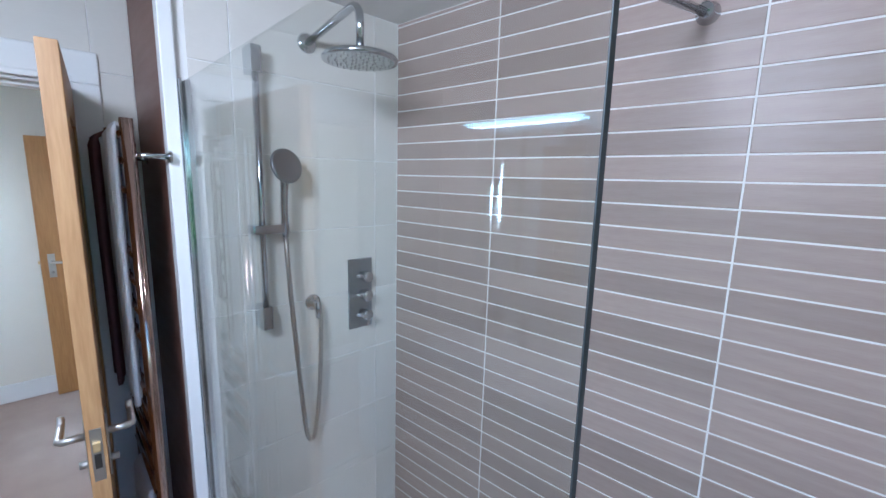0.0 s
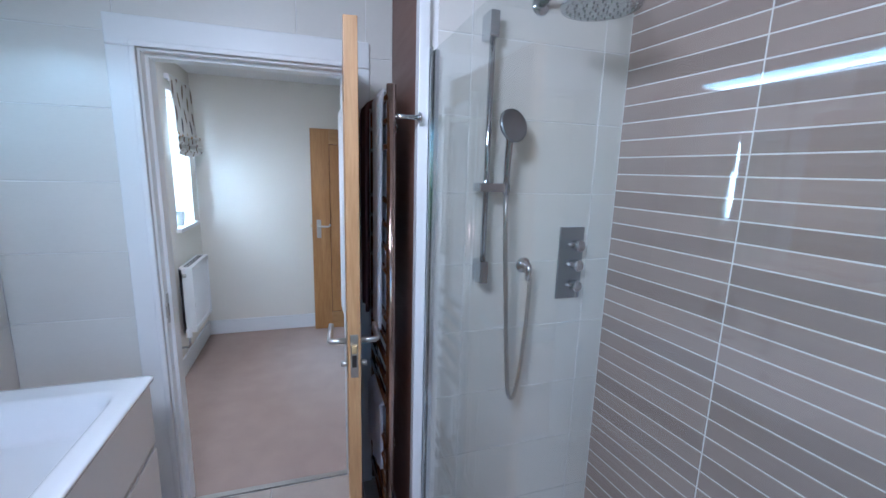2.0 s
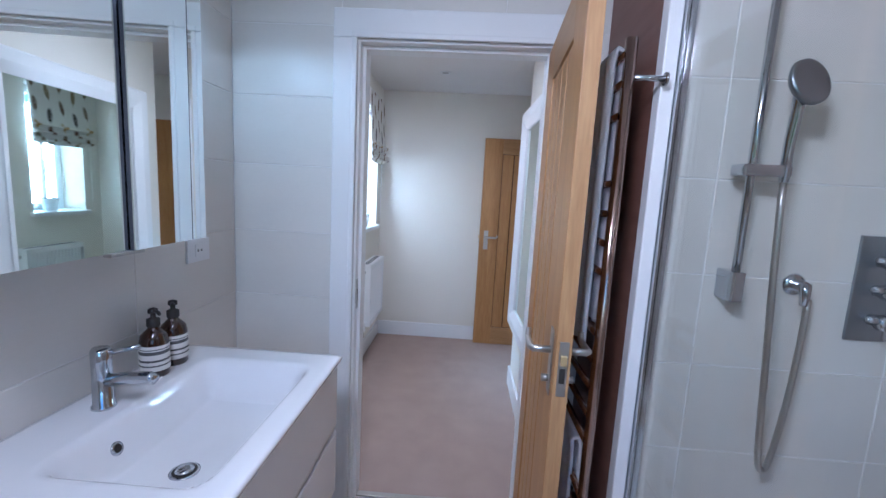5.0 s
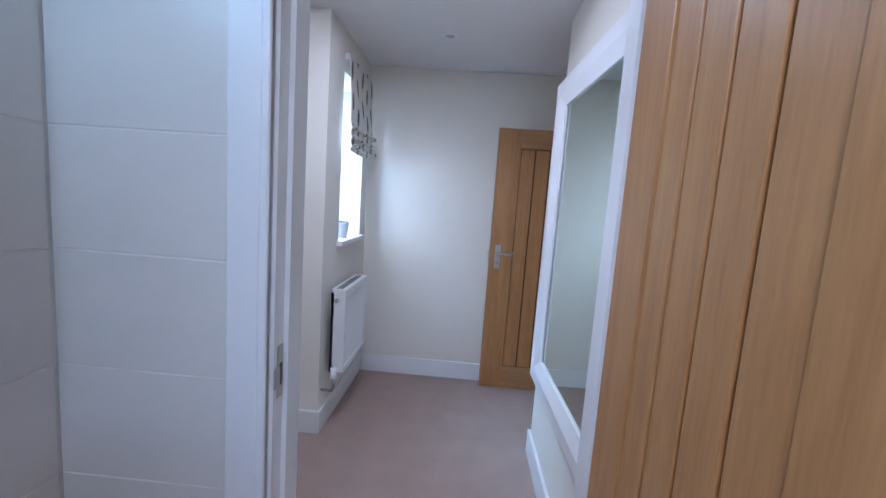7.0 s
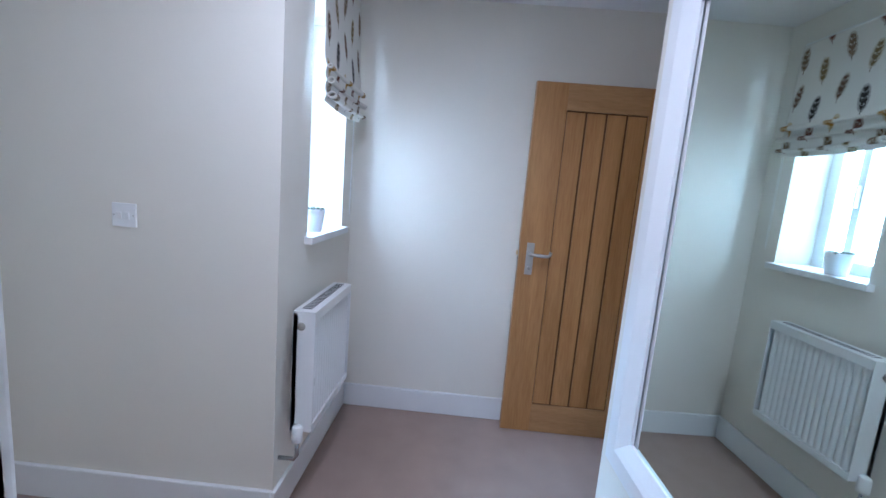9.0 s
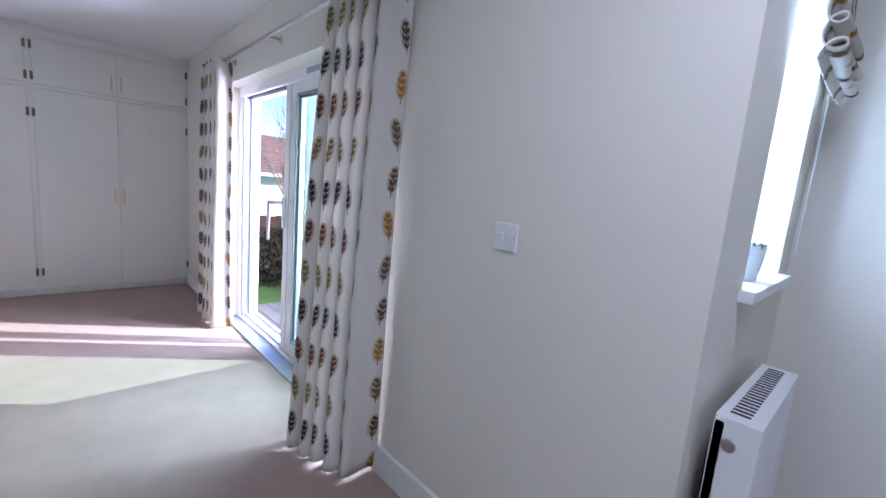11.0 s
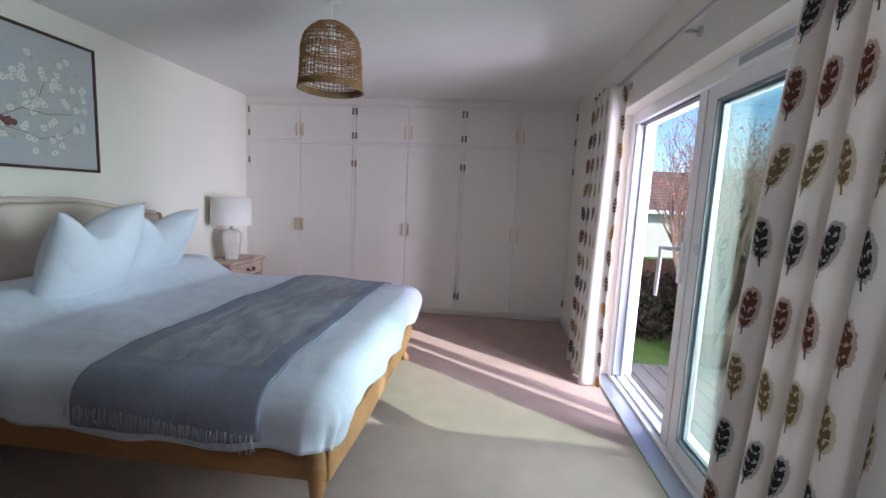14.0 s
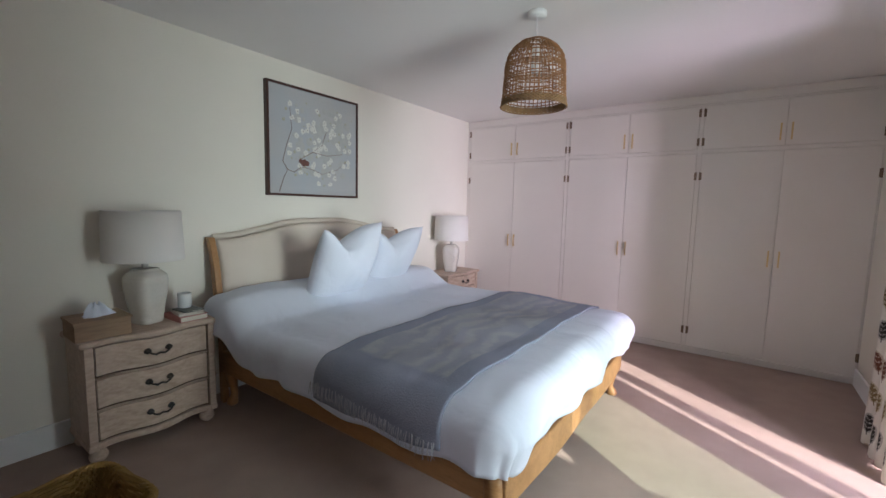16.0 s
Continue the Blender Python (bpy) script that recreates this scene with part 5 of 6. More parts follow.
for y in (-4.36, -3.46, -2.06):
    b = bmesh.new()
    tube(b, [(PX, y, PZ), (W_IN, y, PZ)], 0.008, 10)
    tube(b, [(W_IN + 0.008, y, PZ), (W_IN - 0.002, y, PZ)], 0.024, 16)
    part("bracket", b, M_STEEL, pole, smooth=True)


def curtain(y0, y1, b0, b1, folds, depth, seed, label, flare):
    """A hanging curtain; y0..y1 at the pole, b0..b1 at the floor."""
    c = thing("curtain", (-3.2, (y0 + y1) / 2, 0.01), label, "curtain", "feather print curtains")
    rnd = random.Random(seed)
    ph = [rnd.uniform(-0.5, 0.5) for _ in range(folds + 2)]
    am = [rnd.uniform(0.7, 1.15) for _ in range(folds)] + [1.25, 1.25]

    def fn(u, v):
        k = u * folds
        i = int(min(k, folds - 1e-6))
        f = k - i
        a = (am[i] * (1 - f) + am[i + 1] * f)
        p = (ph[i] * (1 - f) + ph[i + 1] * f) * (0.3 + 0.7 * v) * min(1.0, folds - k)
        wob = -math.cos(2 * math.pi * k + p * 1.4)
        spread = v ** 0.8
        y = (y0 + (y1 - y0) * u) * (1 - spread) + (b0 + (b1 - b0) * u) * spread
        y += 0.012 * math.sin(4 * math.pi * k + p)
        x = -3.20 + depth * a * wob * (0.8 + 0.2 * v) + flare * spread * (1 - u if b0 < b1 else u) + 0.006 * math.sin(v * 5 + k)
        return (x, y, 2.155 - (2.155 - 0.015 - 0.008 * math.sin(k * 3)) * v)

    b = bmesh.new()
    grid(b, fn, folds * 16, 44, lambda u, v: (u * folds * 0.31 + 0.05, -v * 2.15))
    o = part("curtain_cloth", b, M_CURTAIN, c, smooth=True)
    m = o.modifiers.new("thick", "SOLIDIFY")
    m.thickness = 0.004
    return c


curtain(-2.58, -2.09, -2.585, -2.17, 5, 0.062, 3, "cream curtain printed with brown and gold feathers, drawn back", 0.15)
curtain(-4.86, -4.34, -4.90, -4.36, 4, 0.055, 8, "cream feather print curtain gathered beside the open door", 0.03)


# ---- bed ----
BX_H, BX_F, BYN, BYF = 0.33, -1.80, -2.80, -4.64      # head, foot, near side, far side
bed = thing("bed", (-0.7, -3.71, 0), "oak sleigh-style bed with an upholstered oatmeal headboard", "bed")


def lerp(a, b, t):
    return a + (b - a) * t


def smooth01(t):
    t = max(0.0, min(1.0, t))
    return t * t * (3 - 2 * t)


def head_x(z):
    """The headboard's lean and roll at height z."""
    return 0.275 + 0.075 * smooth01((z - 0.35) / 0.65) + 0.045 * smooth01((z - 0.88) / 0.25)


def head_top(u):
    return 1.10 + 0.10 * smooth01((0.5 - abs(u - 0.5)) / 0.42)


b = bmesh.new()


def pad(u, v):
    y = lerp(BYN - 0.04, BYF + 0.04, u)
    z = lerp(0.30, head_top(u) - 0.012, v)
    puff = 0.032 * (1 - abs(2 * u - 1) ** 40) * (1 - abs(2 * v - 1) ** 16)
    return (head_x(z) - 0.02 - puff, y, z)


grid(b, pad, 60, 40)
o = part("headboard_pad", b, M_HEADB, bed, "oatmeal linen upholstery", smooth=True)
m = o.modifiers.new("thick", "SOLIDIFY")
m.thickness, m.offset = 0.05, -1
for y0, y1 in ((BYN - 0.042, BYN), (BYF, BYF + 0.042)):
    b = bmesh.new()
    n = 22
    rows = []
    for k in range(n + 1):
        z = lerp(0.0, 1.10, k / n)
        x = head_x(z)
        w = 0.028 + 0.01 * math.sin(z * 2.6)
        curl = 0.0 if z < 1.02 else 0.03 * ((z - 1.02) / 0.08)
        rows.append([b.verts.new((x - w + curl * 0.4, y0, z)), b.verts.new((x + w * 0.6 + curl, y0, z)), b.verts.new((x + w * 0.6 + curl, y1, z)), b.verts.new((x - w + curl * 0.4, y1, z))])
    for r0, r1 in zip(rows, rows[1:]):
        for k in range(4):
            b.faces.new((r0[k], r0[(k + 1) % 4], r1[(k + 1) % 4], r1[k]))
    b.faces.new(rows[0][::-1])
    b.faces.new(rows[-1])
    o = part("head_post", b, M_BEDWOOD, bed, "scrolled oak post")
    soften(o, 0.008, 3)
b = bmesh.new()
tops = [(head_x(head_top(u)) + 0.012, lerp(BYN - 0.04, BYF + 0.04, u), head_top(u) + 0.0) for u in [k / 40 for k in range(41)]]
tube(b, tops, 0.022, 12)
part("top_rail", b, M_HEADB, bed, smooth=True)
for y0, y1 in ((BYN - 0.035, BYN), (BYF, BYF + 0.035)):
    o = part("side_rail", block(BX_F + 0.05, 0.27, y0, y1, 0.215, 0.36), M_BEDWOOD, bed)
    soften(o, 0.012, 3)
b = bmesh.new()


def footrail(u, v):
    y = lerp(BYN - 0.02, BYF + 0.02, u)
    dip = 0.05 * (0.5 + 0.5 * math.cos(2 * math.pi * (u - 0.5) * 2)) ** 1.0 * (0.3 + 0.7 * (1 - abs(2 * u - 1)))
    return (BX_F + 0.01 - 0.02 * math.sin(math.pi * u), y, lerp(0.20 + 0.4 * dip, 0.355, v))


grid(b, footrail, 48, 4)
o = part("foot_rail", b, M_BEDWOOD, bed, "serpentine oak foot rail", smooth=True)
m = o.modifiers.new("thick", "SOLIDIFY")
m.thickness, m.offset = 0.035, 1
soften(o, 0.006)


def cabriole(x, y, sx, sy):
    b = bmesh.new()
    prof = [(0.36, 0.0, 0.042), (0.30, 0.004, 0.044), (0.24, 0.010, 0.042), (0.18, 0.010, 0.034), (0.12, 0.002, 0.026), (0.07, -0.004, 0.022), (0.045, 0.002, 0.026), (0.025, 0.01, 0.034), (0.01, 0.012, 0.036), (0.0, 0.012, 0.03)]
    tube(b, [(x + sx * o, y + sy * o, z) for z, o, r in prof], [r for z, o, r in prof], 12)
    part("leg", b, M_BEDWOOD, bed, "carved oak cabriole leg", smooth=True)


for x, y, sx, sy in ((BX_F + 0.035, BYN - 0.035, -1, 1), (BX_F + 0.035, BYF + 0.035, -1, -1), (0.2, BYN - 0.05, 0, 1), (0.2, BYF + 0.05, 0, -1)):
    cabriole(x, y, sx, sy)
part("slats", rect_bm([(BX_F + 0.1 + 0.17 * k, BX_F + 0.19 + 0.17 * k, BYF + 0.036, BYN - 0.036, 0.30, 0.325) for k in range(12)]), M_BEDWOOD, bed)["kind"] = "stuff"

mattress = tagged(make("mattress", block(BX_F + 0.045, 0.25, BYF + 0.045, BYN - 0.045, 0.325, 0.56, bevel=0.04), M_LINEN), "white mattress on the oak bed", "mattress")


def duvet_h(x, y):
    """Height of the duvet's top over the bed."""
    n = noise.noise(Vector((x * 2.3, y * 2.3, 1.7))) * 0.018 + noise.noise(Vector((x * 6, y * 6, 4.1))) * 0.008 + (0.5 - abs(noise.noise(Vector((x * 9 + y * 3, y * 4 - x * 2, 9.4))))) * 0.008
    hump = 0.13 * smooth01((x + 0.28) / 0.3)
    return 0.635 + hump + n


def duvet(name, x0, x1, label, material, lift=0.0, hang=0.30, reach=0.075, foot=True, wob=1.0, seed=0.0, nu=120, nv=130):
    """A soft cover over the bed from x0 (foot) to x1 (head), hanging at both sides and, with foot, over the end."""
    half = abs(BYN - BYF) / 2
    mid = (BYN + BYF) / 2
    R, RF, fall = 0.11, 0.13, 0.11
    run = x1 - x0 - RF
    flat = half + reach - R
    hem_f, hem_s = RF * math.pi / 2 + fall, R + hang
    total = run + (hem_f if foot else RF)

    def fn(u, v):
        d = (1 - u) * total
        s = lerp(-1, 1, v) * (flat + hem_s)
        sg = 1 if s > 0 else -1
        a = max(0.0, d - run) / hem_f if foot else 0.0
        c = max(0.0, abs(s) - flat) / hem_s
        x = x1 - (min(d, run) if foot else d)
        y = max(-flat, min(flat, s))
        z = duvet_h(max(x, x0 + 0.05), y + mid) - 0.02 * smooth01((abs(y) / flat - 0.8) / 0.2)
        m = max(a, c)
        if m > 0:
            th = math.atan2(c, a)
            cs, sn = math.cos(th), math.sin(th)
            L = m * (hem_f * cs * cs + hem_s * sn * sn)
            r = RF * cs * cs + R * sn * sn
            ang = min(L / r, math.pi / 2)
            drop = r * (1 - math.cos(ang)) + max(0.0, L - r * math.pi / 2)
            fold = noise.noise(Vector((x * 5.5 + seed + 0.9 * cs, y * 4.5 + 2.7 * sg * sn, drop * 2.0))) * 0.04 * wob * smooth01(drop / 0.2)
            out = r * math.sin(ang) + fold - 0.03 * cs * smooth01((drop - 0.12) / 0.12)
            x -= out * cs
            y += sg * out * sn
            z += -drop + 0.02 * noise.noise(Vector((x * 3.0, y * 3.0, 8.3))) * smooth01(drop / 0.2)
        return (x, y + mid, max(z, 0.368 + 0.008 * math.sin(s * 9 + x * 7)) + lift)

    b = bmesh.new()
    grid(b, fn, nu, nv)
    o = tagged(make(name, b, material, True), label, name.split("_")[-1])
    m = o.modifiers.new("thick", "SOLIDIFY")
    m.thickness, m.offset = 0.045 if foot else 0.008, -1 if foot else 1
    return o


dv = duvet("duvet", -1.90, 0.24, "white linen duvet spread over the bed, overhanging the foot", M_LINEN, hang=0.17, reach=0.115)
throw = thing("throw_blanket", (-1.15, -3.71, 0.66), "grey-blue fringed wool throw laid across the bed", "blanket")
tb = duvet("throw", -1.62, -0.89, "", M_THROW, lift=0.008, hang=0.14, reach=0.125, foot=False, wob=0.8, nu=60, nv=150)
tb.parent = throw
tb.matrix_parent_inverse = throw.matrix_basis.inverted()
for key in ("label", "category"):
    if key in tb:
        del tb[key]
b = bmesh.new()
rnd = random.Random(5)
for sg in (1, -1):
    for k in range(90):
        x = -1.62 + 0.73 * (k + rnd.random()) / 90
        y = -3.72 + sg * (0.92 + 0.125 + 0.02 + 0.012 * rnd.random())
        z = 0.475 + 0.02 * math.sin(x * 5) + 0.012 * rnd.random()
        L = rnd.uniform(0.025, 0.05)
        tube(b, [(x, y, z + 0.02), (x + rnd.uniform(-0.006, 0.006), y + sg * 0.006, z - L * 0.5), (x + rnd.uniform(-0.012, 0.012), y + sg * 0.004, z - L)], [0.002, 0.0018, 0.0012], 4, caps=False)
fr = part("fringe", b, M_FRINGE, throw, "twisted wool fringe")
fr["kind"] = "stuff"


def cushion(at, tilt, turn, size, name, label, cat, pinch=0.07, thick=0.17, ears=0.05):
    """A plump square pillow standing on its lower edge."""
    b = bmesh.new()
    N = 40

    def sheet(sign):
        def fn(u, v):
            p, q = 2 * u - 1, 2 * v - 1
            edge = max(0.0, (1 - abs(p) ** 2.8) * (1 - abs(q) ** 2.8))
            x = p * size / 2 * (1 - pinch * (1 - q * q))
            chop = ears * math.exp(-((p - 0.2) / 0.42) ** 2) * max(0.0, q) ** 1.6
            z = q * size / 2 * (1 - pinch * (1 - p * p)) - chop - 0.02 * (1 + p) * max(0.0, q)
            w = noise.noise(Vector((p * 1.6, q * 1.6, at[1]))) * 0.018 * edge
            groove = 0.05 * math.exp(-((p - 0.2) / 0.16) ** 2) * smooth01(q * 1.2)
            return (x, sign * max(0.0, thick / 2 * edge ** 0.55 + w - groove * edge), z)
        return fn
    grid(b, sheet(1), N, N)
    grid(b, lambda u, v: sheet(-1)(1 - u, v), N, N)
    bmesh.ops.remove_doubles(b, verts=b.verts, dist=0.0005)
    bmesh.ops.recalc_face_normals(b, faces=b.faces)
    bmesh.ops.transform(b, matrix=pose(*at, 0, 0, turn) @ pose(0, 0, 0, tilt, 0, 0), verts=b.verts)
    return tagged(make(name, b, M_PILLOW, True), label, cat)


cushion((-0.12, -3.53, 0.93), -20, 97, 0.60, "square_pillow", "plump white square pillow dented at the top", "pillow", 0.05, 0.27, 0.15)
cushion((-0.02, -4.12, 0.90), -27, 94, 0.58, "square_pillow", "plump white square pillow leaning at the headboard", "pillow", 0.05, 0.25, 0.11)


# ---- bedside chests and lamps ----
def chest(y0, y1, x0, x1, top, label, detail=True):
    """A small serpentine-fronted chest with three drawers; its front faces -x."""
    c = thing("bedside_chest", ((x0 + x1) / 2, (y0 + y1) / 2, 0), label, "bedside chest", "chests beside the bed")
    ym = (y0 + y1) / 2
    L = abs(y1 - y0)

    def wave(y):
        t = (y - ym) / L
        return 0.022 * math.cos(t * 2 * math.pi * 1.5) * (1 - abs(2 * t) ** 6)

    def slab(z0, z1, grow, name, mtl, xf=0.0, yin=0.0, round_=0.004, parent=None, lbl=""):
        b = bmesh.new()
        n = 28
        lo, hi = [], []
        for k in range(n + 1):
            y = lerp(y0 + yin - grow, y1 - yin + grow, k / n)
            x = x0 - grow - wave(y) + xf
            lo.append(b.verts.new((x, y, z0)))
            hi.append(b.verts.new((x, y, z1)))
        lb = [b.verts.new((x1, y1 - yin + grow, z0)), b.verts.new((x1, y0 + yin - grow, z0))]
        ub = [b.verts.new((x1, y1 - yin + grow, z1)), b.verts.new((x1, y0 + yin - grow, z1))]
        b.faces.new(lo + lb)
        b.faces.new((hi + ub)[::-1])
        L0, H0 = lo + lb, hi + ub
        for k in range(len(L0)):
            b.faces.new((L0[k], H0[k], H0[(k + 1) % len(L0)], L0[(k + 1) % len(L0)]))
        bmesh.ops.recalc_face_normals(b, faces=b.faces)
        return soften(part(name, b, mtl, parent or c, lbl), round_)

    slab(top - 0.03, top, 0.022, "top_board", M_LIMED, round_=0.01)
    # carcass coloured dark, as the shade in the gaps round the drawers
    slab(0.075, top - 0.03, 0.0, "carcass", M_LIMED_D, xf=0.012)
    for yy in ((y0 - 0.002, y0 + 0.035), (y1 - 0.035, y1 + 0.002)):
        part("corner_post", block(x0 - 0.004, x1, *sorted(yy), 0.07, top - 0.03, bevel=0.006), M_LIMED, c)
    slab(0.07, 0.105, 0.008, "base_moulding", M_LIMED, round_=0.008)
    dz = (top - 0.03 - 0.105) / 3
    for k in range(3):
        za, zb = 0.105 + k * dz, 0.105 + (k + 1) * dz
        d = slab(za + 0.012, zb - 0.010, 0.0, "drawer", M_LIMED, xf=-0.004, yin=0.043, round_=0.004, lbl="limed serpentine drawer front")
        slab(zb - 0.006, zb, 0.0, "drawer_rail", M_LIMED, xf=-0.002, yin=0.036)
        zc = (za + zb) / 2
        b = bmesh.new()
        xh = x0 - wave(ym) - 0.012
        tube(b, [(xh - 0.008, ym - 0.05, zc + 0.012), (xh - 0.02, ym - 0.042, zc + 0.0), (xh - 0.022, ym - 0.02, zc - 0.01), (xh - 0.02, ym, zc - 0.004), (xh - 0.022, ym + 0.02, zc - 0.01), (xh - 0.02, ym + 0.042, zc + 0.0), (xh - 0.008, ym + 0.05, zc + 0.012)], [0.004, 0.005, 0.006, 0.005, 0.006, 0.005, 0.004], 8)
        for s in (-1, 1):
            lathe(b, [(0.001, -0.016), (0.013, -0.006), (0.014, 0.002), (0.008, 0.014), (0.001, 0.018)], (xh + 0.004, ym + s * 0.05, zc + 0.008), 10, 1.3)
        part("swan_handle", b, M_BLACKM, d, "black iron swan-neck handle", smooth=True)
    for xx in (x0 + 0.04, x1 - 0.05):
        for yy in (y0 + 0.04, y1 - 0.04):
            b = lathe(bmesh.new(), [(0.022, 0), (0.036, 0.012), (0.042, 0.032), (0.034, 0.055), (0.024, 0.066), (0.024, 0.076)], (xx, yy, 0), 20)
            part("bun_foot", b, M_LIMED, c, smooth=True)
    return c


def table_lamp(x, y, z, label, sketch=False):
    l_ = thing("table_lamp", (x, y, z), label, "table lamp", "lamps beside the bed")
    prof = [(0.0, 0.0), (0.058, 0.0), (0.063, 0.006), (0.074, 0.09), (0.088, 0.19), (0.092, 0.245), (0.088, 0.27), (0.074, 0.29), (0.06, 0.3), (0.056, 0.312), (0.0, 0.313)]

    def jar(u, v):
        f = v * (len(prof) - 1)
        k = min(int(f), len(prof) - 2)
        r, h = lerp(prof[k][0], prof[k + 1][0], f - k), lerp(prof[k][1], prof[k + 1][1], f - k)
        a = u * 2 * math.pi + 0.35
        cs, sn = math.cos(a), math.sin(a)
        g = (cs ** 4 + sn ** 4) ** -0.25
        return (x + r * g * math.cos(a + 0.4), y + r * g * math.sin(a + 0.4), z + h)

    part("lamp_base", grid(bmesh.new(), jar, 48, 40), M_CERAM, l_, "crackle-glazed white ceramic base", smooth=True)
    part("lamp_collar", lathe(bmesh.new(), [(0.016, 0.31), (0.016, 0.345), (0.01, 0.35)], (x, y, z), 16), M_STEEL, l_, smooth=True)
    R, z0, z1 = 0.195, z + 0.365, z + 0.635
    b = lathe(bmesh.new(), [(R, z0 - z), (R - 0.01, z1 - z), (R - 0.013, z1 - z), (R - 0.003, z0 - z), (R, z0 - z)], (x, y, z), 48)
    bmesh.ops.delete(b, geom=[f for f in b.faces if len(f.verts) > 4], context="FACES_ONLY")
    part("lamp_shade", b, M_SHADE, l_, "grey linen drum shade", smooth=True)
    b = bmesh.new()
    for zz in (z0, z1):
        ring = [(x + (R - 0.002 - (0.01 if zz == z1 else 0)) * math.cos(k * 6.28319 / 48), y + (R - 0.002 - (0.01 if zz == z1 else 0)) * math.sin(k * 6.28319 / 48), zz) for k in range(49)]
        tube(b, ring, 0.003, 6)
    part("shade_trim", b, M_SHADE, l_)
    b = bmesh.new()
    for k in range(3):
        a = k * 2.094
        tube(b, [(x, y, z + 0.36), (x + (R - 0.004) * math.cos(a), y + (R - 0.004) * math.sin(a), z + 0.37)], 0.002, 6)
    part("shade_carrier", b, M_STEEL, l_)
    if sketch:
        b = bmesh.new()
        rnd = random.Random(2)
        for k in range(5):
            px, py = x - 0.079, y + 0.02 + rnd.uniform(-0.03, 0.03)
            tube(b, [(px + 0.012, py * 0 + y + 0.015, z + 0.05), (px, py, z + 0.13), (px - 0.001, py + rnd.uniform(-0.012, 0.012), z + rnd.uniform(0.19, 0.25))], 0.0022, 5)
        part("painted_sprig", b, M_CERAM_D, l_, "dark painted sprig")
    return l_


chest(-2.68, -2.07, 0.085, 0.415, 0.64, "limed oak bedside chest with three serpentine drawers")
chest(-5.75, -5.14, 0.085, 0.415, 0.60, "limed oak bedside chest beyond the bed, lamp on top")
table_lamp(0.265, -2.40, 0.64, "white ceramic table lamp with a grey drum shade")
table_lamp(0.225, -5.385, 0.60, "white ceramic table lamp with a painted sprig and drum shade", True)

bxt = thing("wooden_box", (0.2, -2.16, 0.64), "rough wooden tissue box on the bedside chest", "box")
part("box_body", block(0.09, 0.30, -2.27, -2.04, 0.641, 0.735, bevel=0.004), M_BOXWOOD, bxt)
part("box_lip", block(0.085, 0.305, -2.275, -2.035, 0.727, 0.741, bevel=0.003), M_BOXWOOD, bxt)
b = bmesh.new()


def tissue(u, v):
    a = u * 2 * math.pi
    r = 0.052 * (1 - 0.75 * v) * (1 + 0.2 * math.sin(3 * a + v * 4) + 0.1 * math.sin(7 * a))
    return (0.19 + r * math.cos(a) * 0.7 + 0.01 * v, -2.155 + r * math.sin(a) * 1.2, 0.741 + 0.062 * math.sin(v * 1.5) + 0.01 * math.sin(5 * a) * v)


grid(b, tissue, 40, 14)
part("tissue", b, M_LINEN, bxt, "crumpled white tissue", smooth=True)


def book(x0, x1, y0, y1, z, h, cover, turn, label):
    k = thing("book", ((x0 + x1) / 2, (y0 + y1) / 2, z), label, "book", "books on the bedside chest")
    part("pages", block(x0 + 0.004, x1 - 0.004, y0 + 0.004, y1 - 0.002, z + 0.003, z + h - 0.003), M_PAGES, k)
    part("cover", rect_bm([(x0, x1, y0, y1, z, z + 0.003), (x0, x1, y0, y1, z + h - 0.003, z + h), (x0, x1, y1 - 0.003, y1, z + 0.003, z + h - 0.003)]), cover, k)
    k.matrix_basis = k.matrix_basis @ pose(0, 0, 0, 0, 0, turn)


book(0.10, 0.30, -2.655, -2.50, 0.6405, 0.032, M_PINKBK, 3, "pink-covered book lying flat under others")
book(0.11, 0.28, -2.650, -2.515, 0.673, 0.016, M_CREAMBK, -6, "cream-covered book lying in a stack")
book(0.12, 0.26, -2.64, -2.53, 0.6895, 0.008, M_DARKBK, 8, "dark slim notebook on top of the stack")
cd_ = thing("candle", (0.24, -2.60, 0.698), "white pillar candle standing on the books", "candle")
part("candle_glass", lathe(bmesh.new(), [(0.032, 0), (0.036, 0.004), (0.037, 0.085), (0.034, 0.088), (0.033, 0.075), (0.0, 0.074)], (0.235, -2.585, 0.698), 28), M_CANDLE, cd_, smooth=True)

# ---- pendant lamp ----
pend = thing("pendant_lamp", (-1.467, -3.70, 2.4), "woven rattan dome pendant lamp hanging from the ceiling", "pendant lamp")
PC = (-1.467, -3.70)
part("ceiling_rose", lathe(bmesh.new(), [(0.045, -0.028), (0.05, -0.02), (0.05, 0.001)], (*PC, CEIL), 28), M_PLASTIC, pend, smooth=True)
b = bmesh.new()
tube(b, [(*PC, CEIL - 0.02), (*PC, 2.21)], 0.003, 8)
part("cord", b, M_PLASTIC, pend)
part("bulb_holder", lathe(bmesh.new(), [(0.018, 0), (0.02, 0.01), (0.02, 0.06), (0.006, 0.075)], (*PC, 2.16), 16), M_PLASTIC, pend, smooth=True)
part("bulb", lathe(bmesh.new(), [(0.001, -0.085), (0.02, -0.08), (0.03, -0.055), (0.028, -0.03), (0.014, 0.0)], (*PC, 2.165), 18), M_PORC, pend, "unlit white bulb", smooth=True)


def dome_r(z):
    """Radius of the woven dome at height z."""
    t = (z - 1.90) / (2.258 - 1.90)
    if t < 0.55:
        return 0.172 - 0.022 * t
    k = (t - 0.55) / 0.45
    return max(0.045, 0.160 * math.sqrt(max(0.0, 1 - k ** 2.2)))


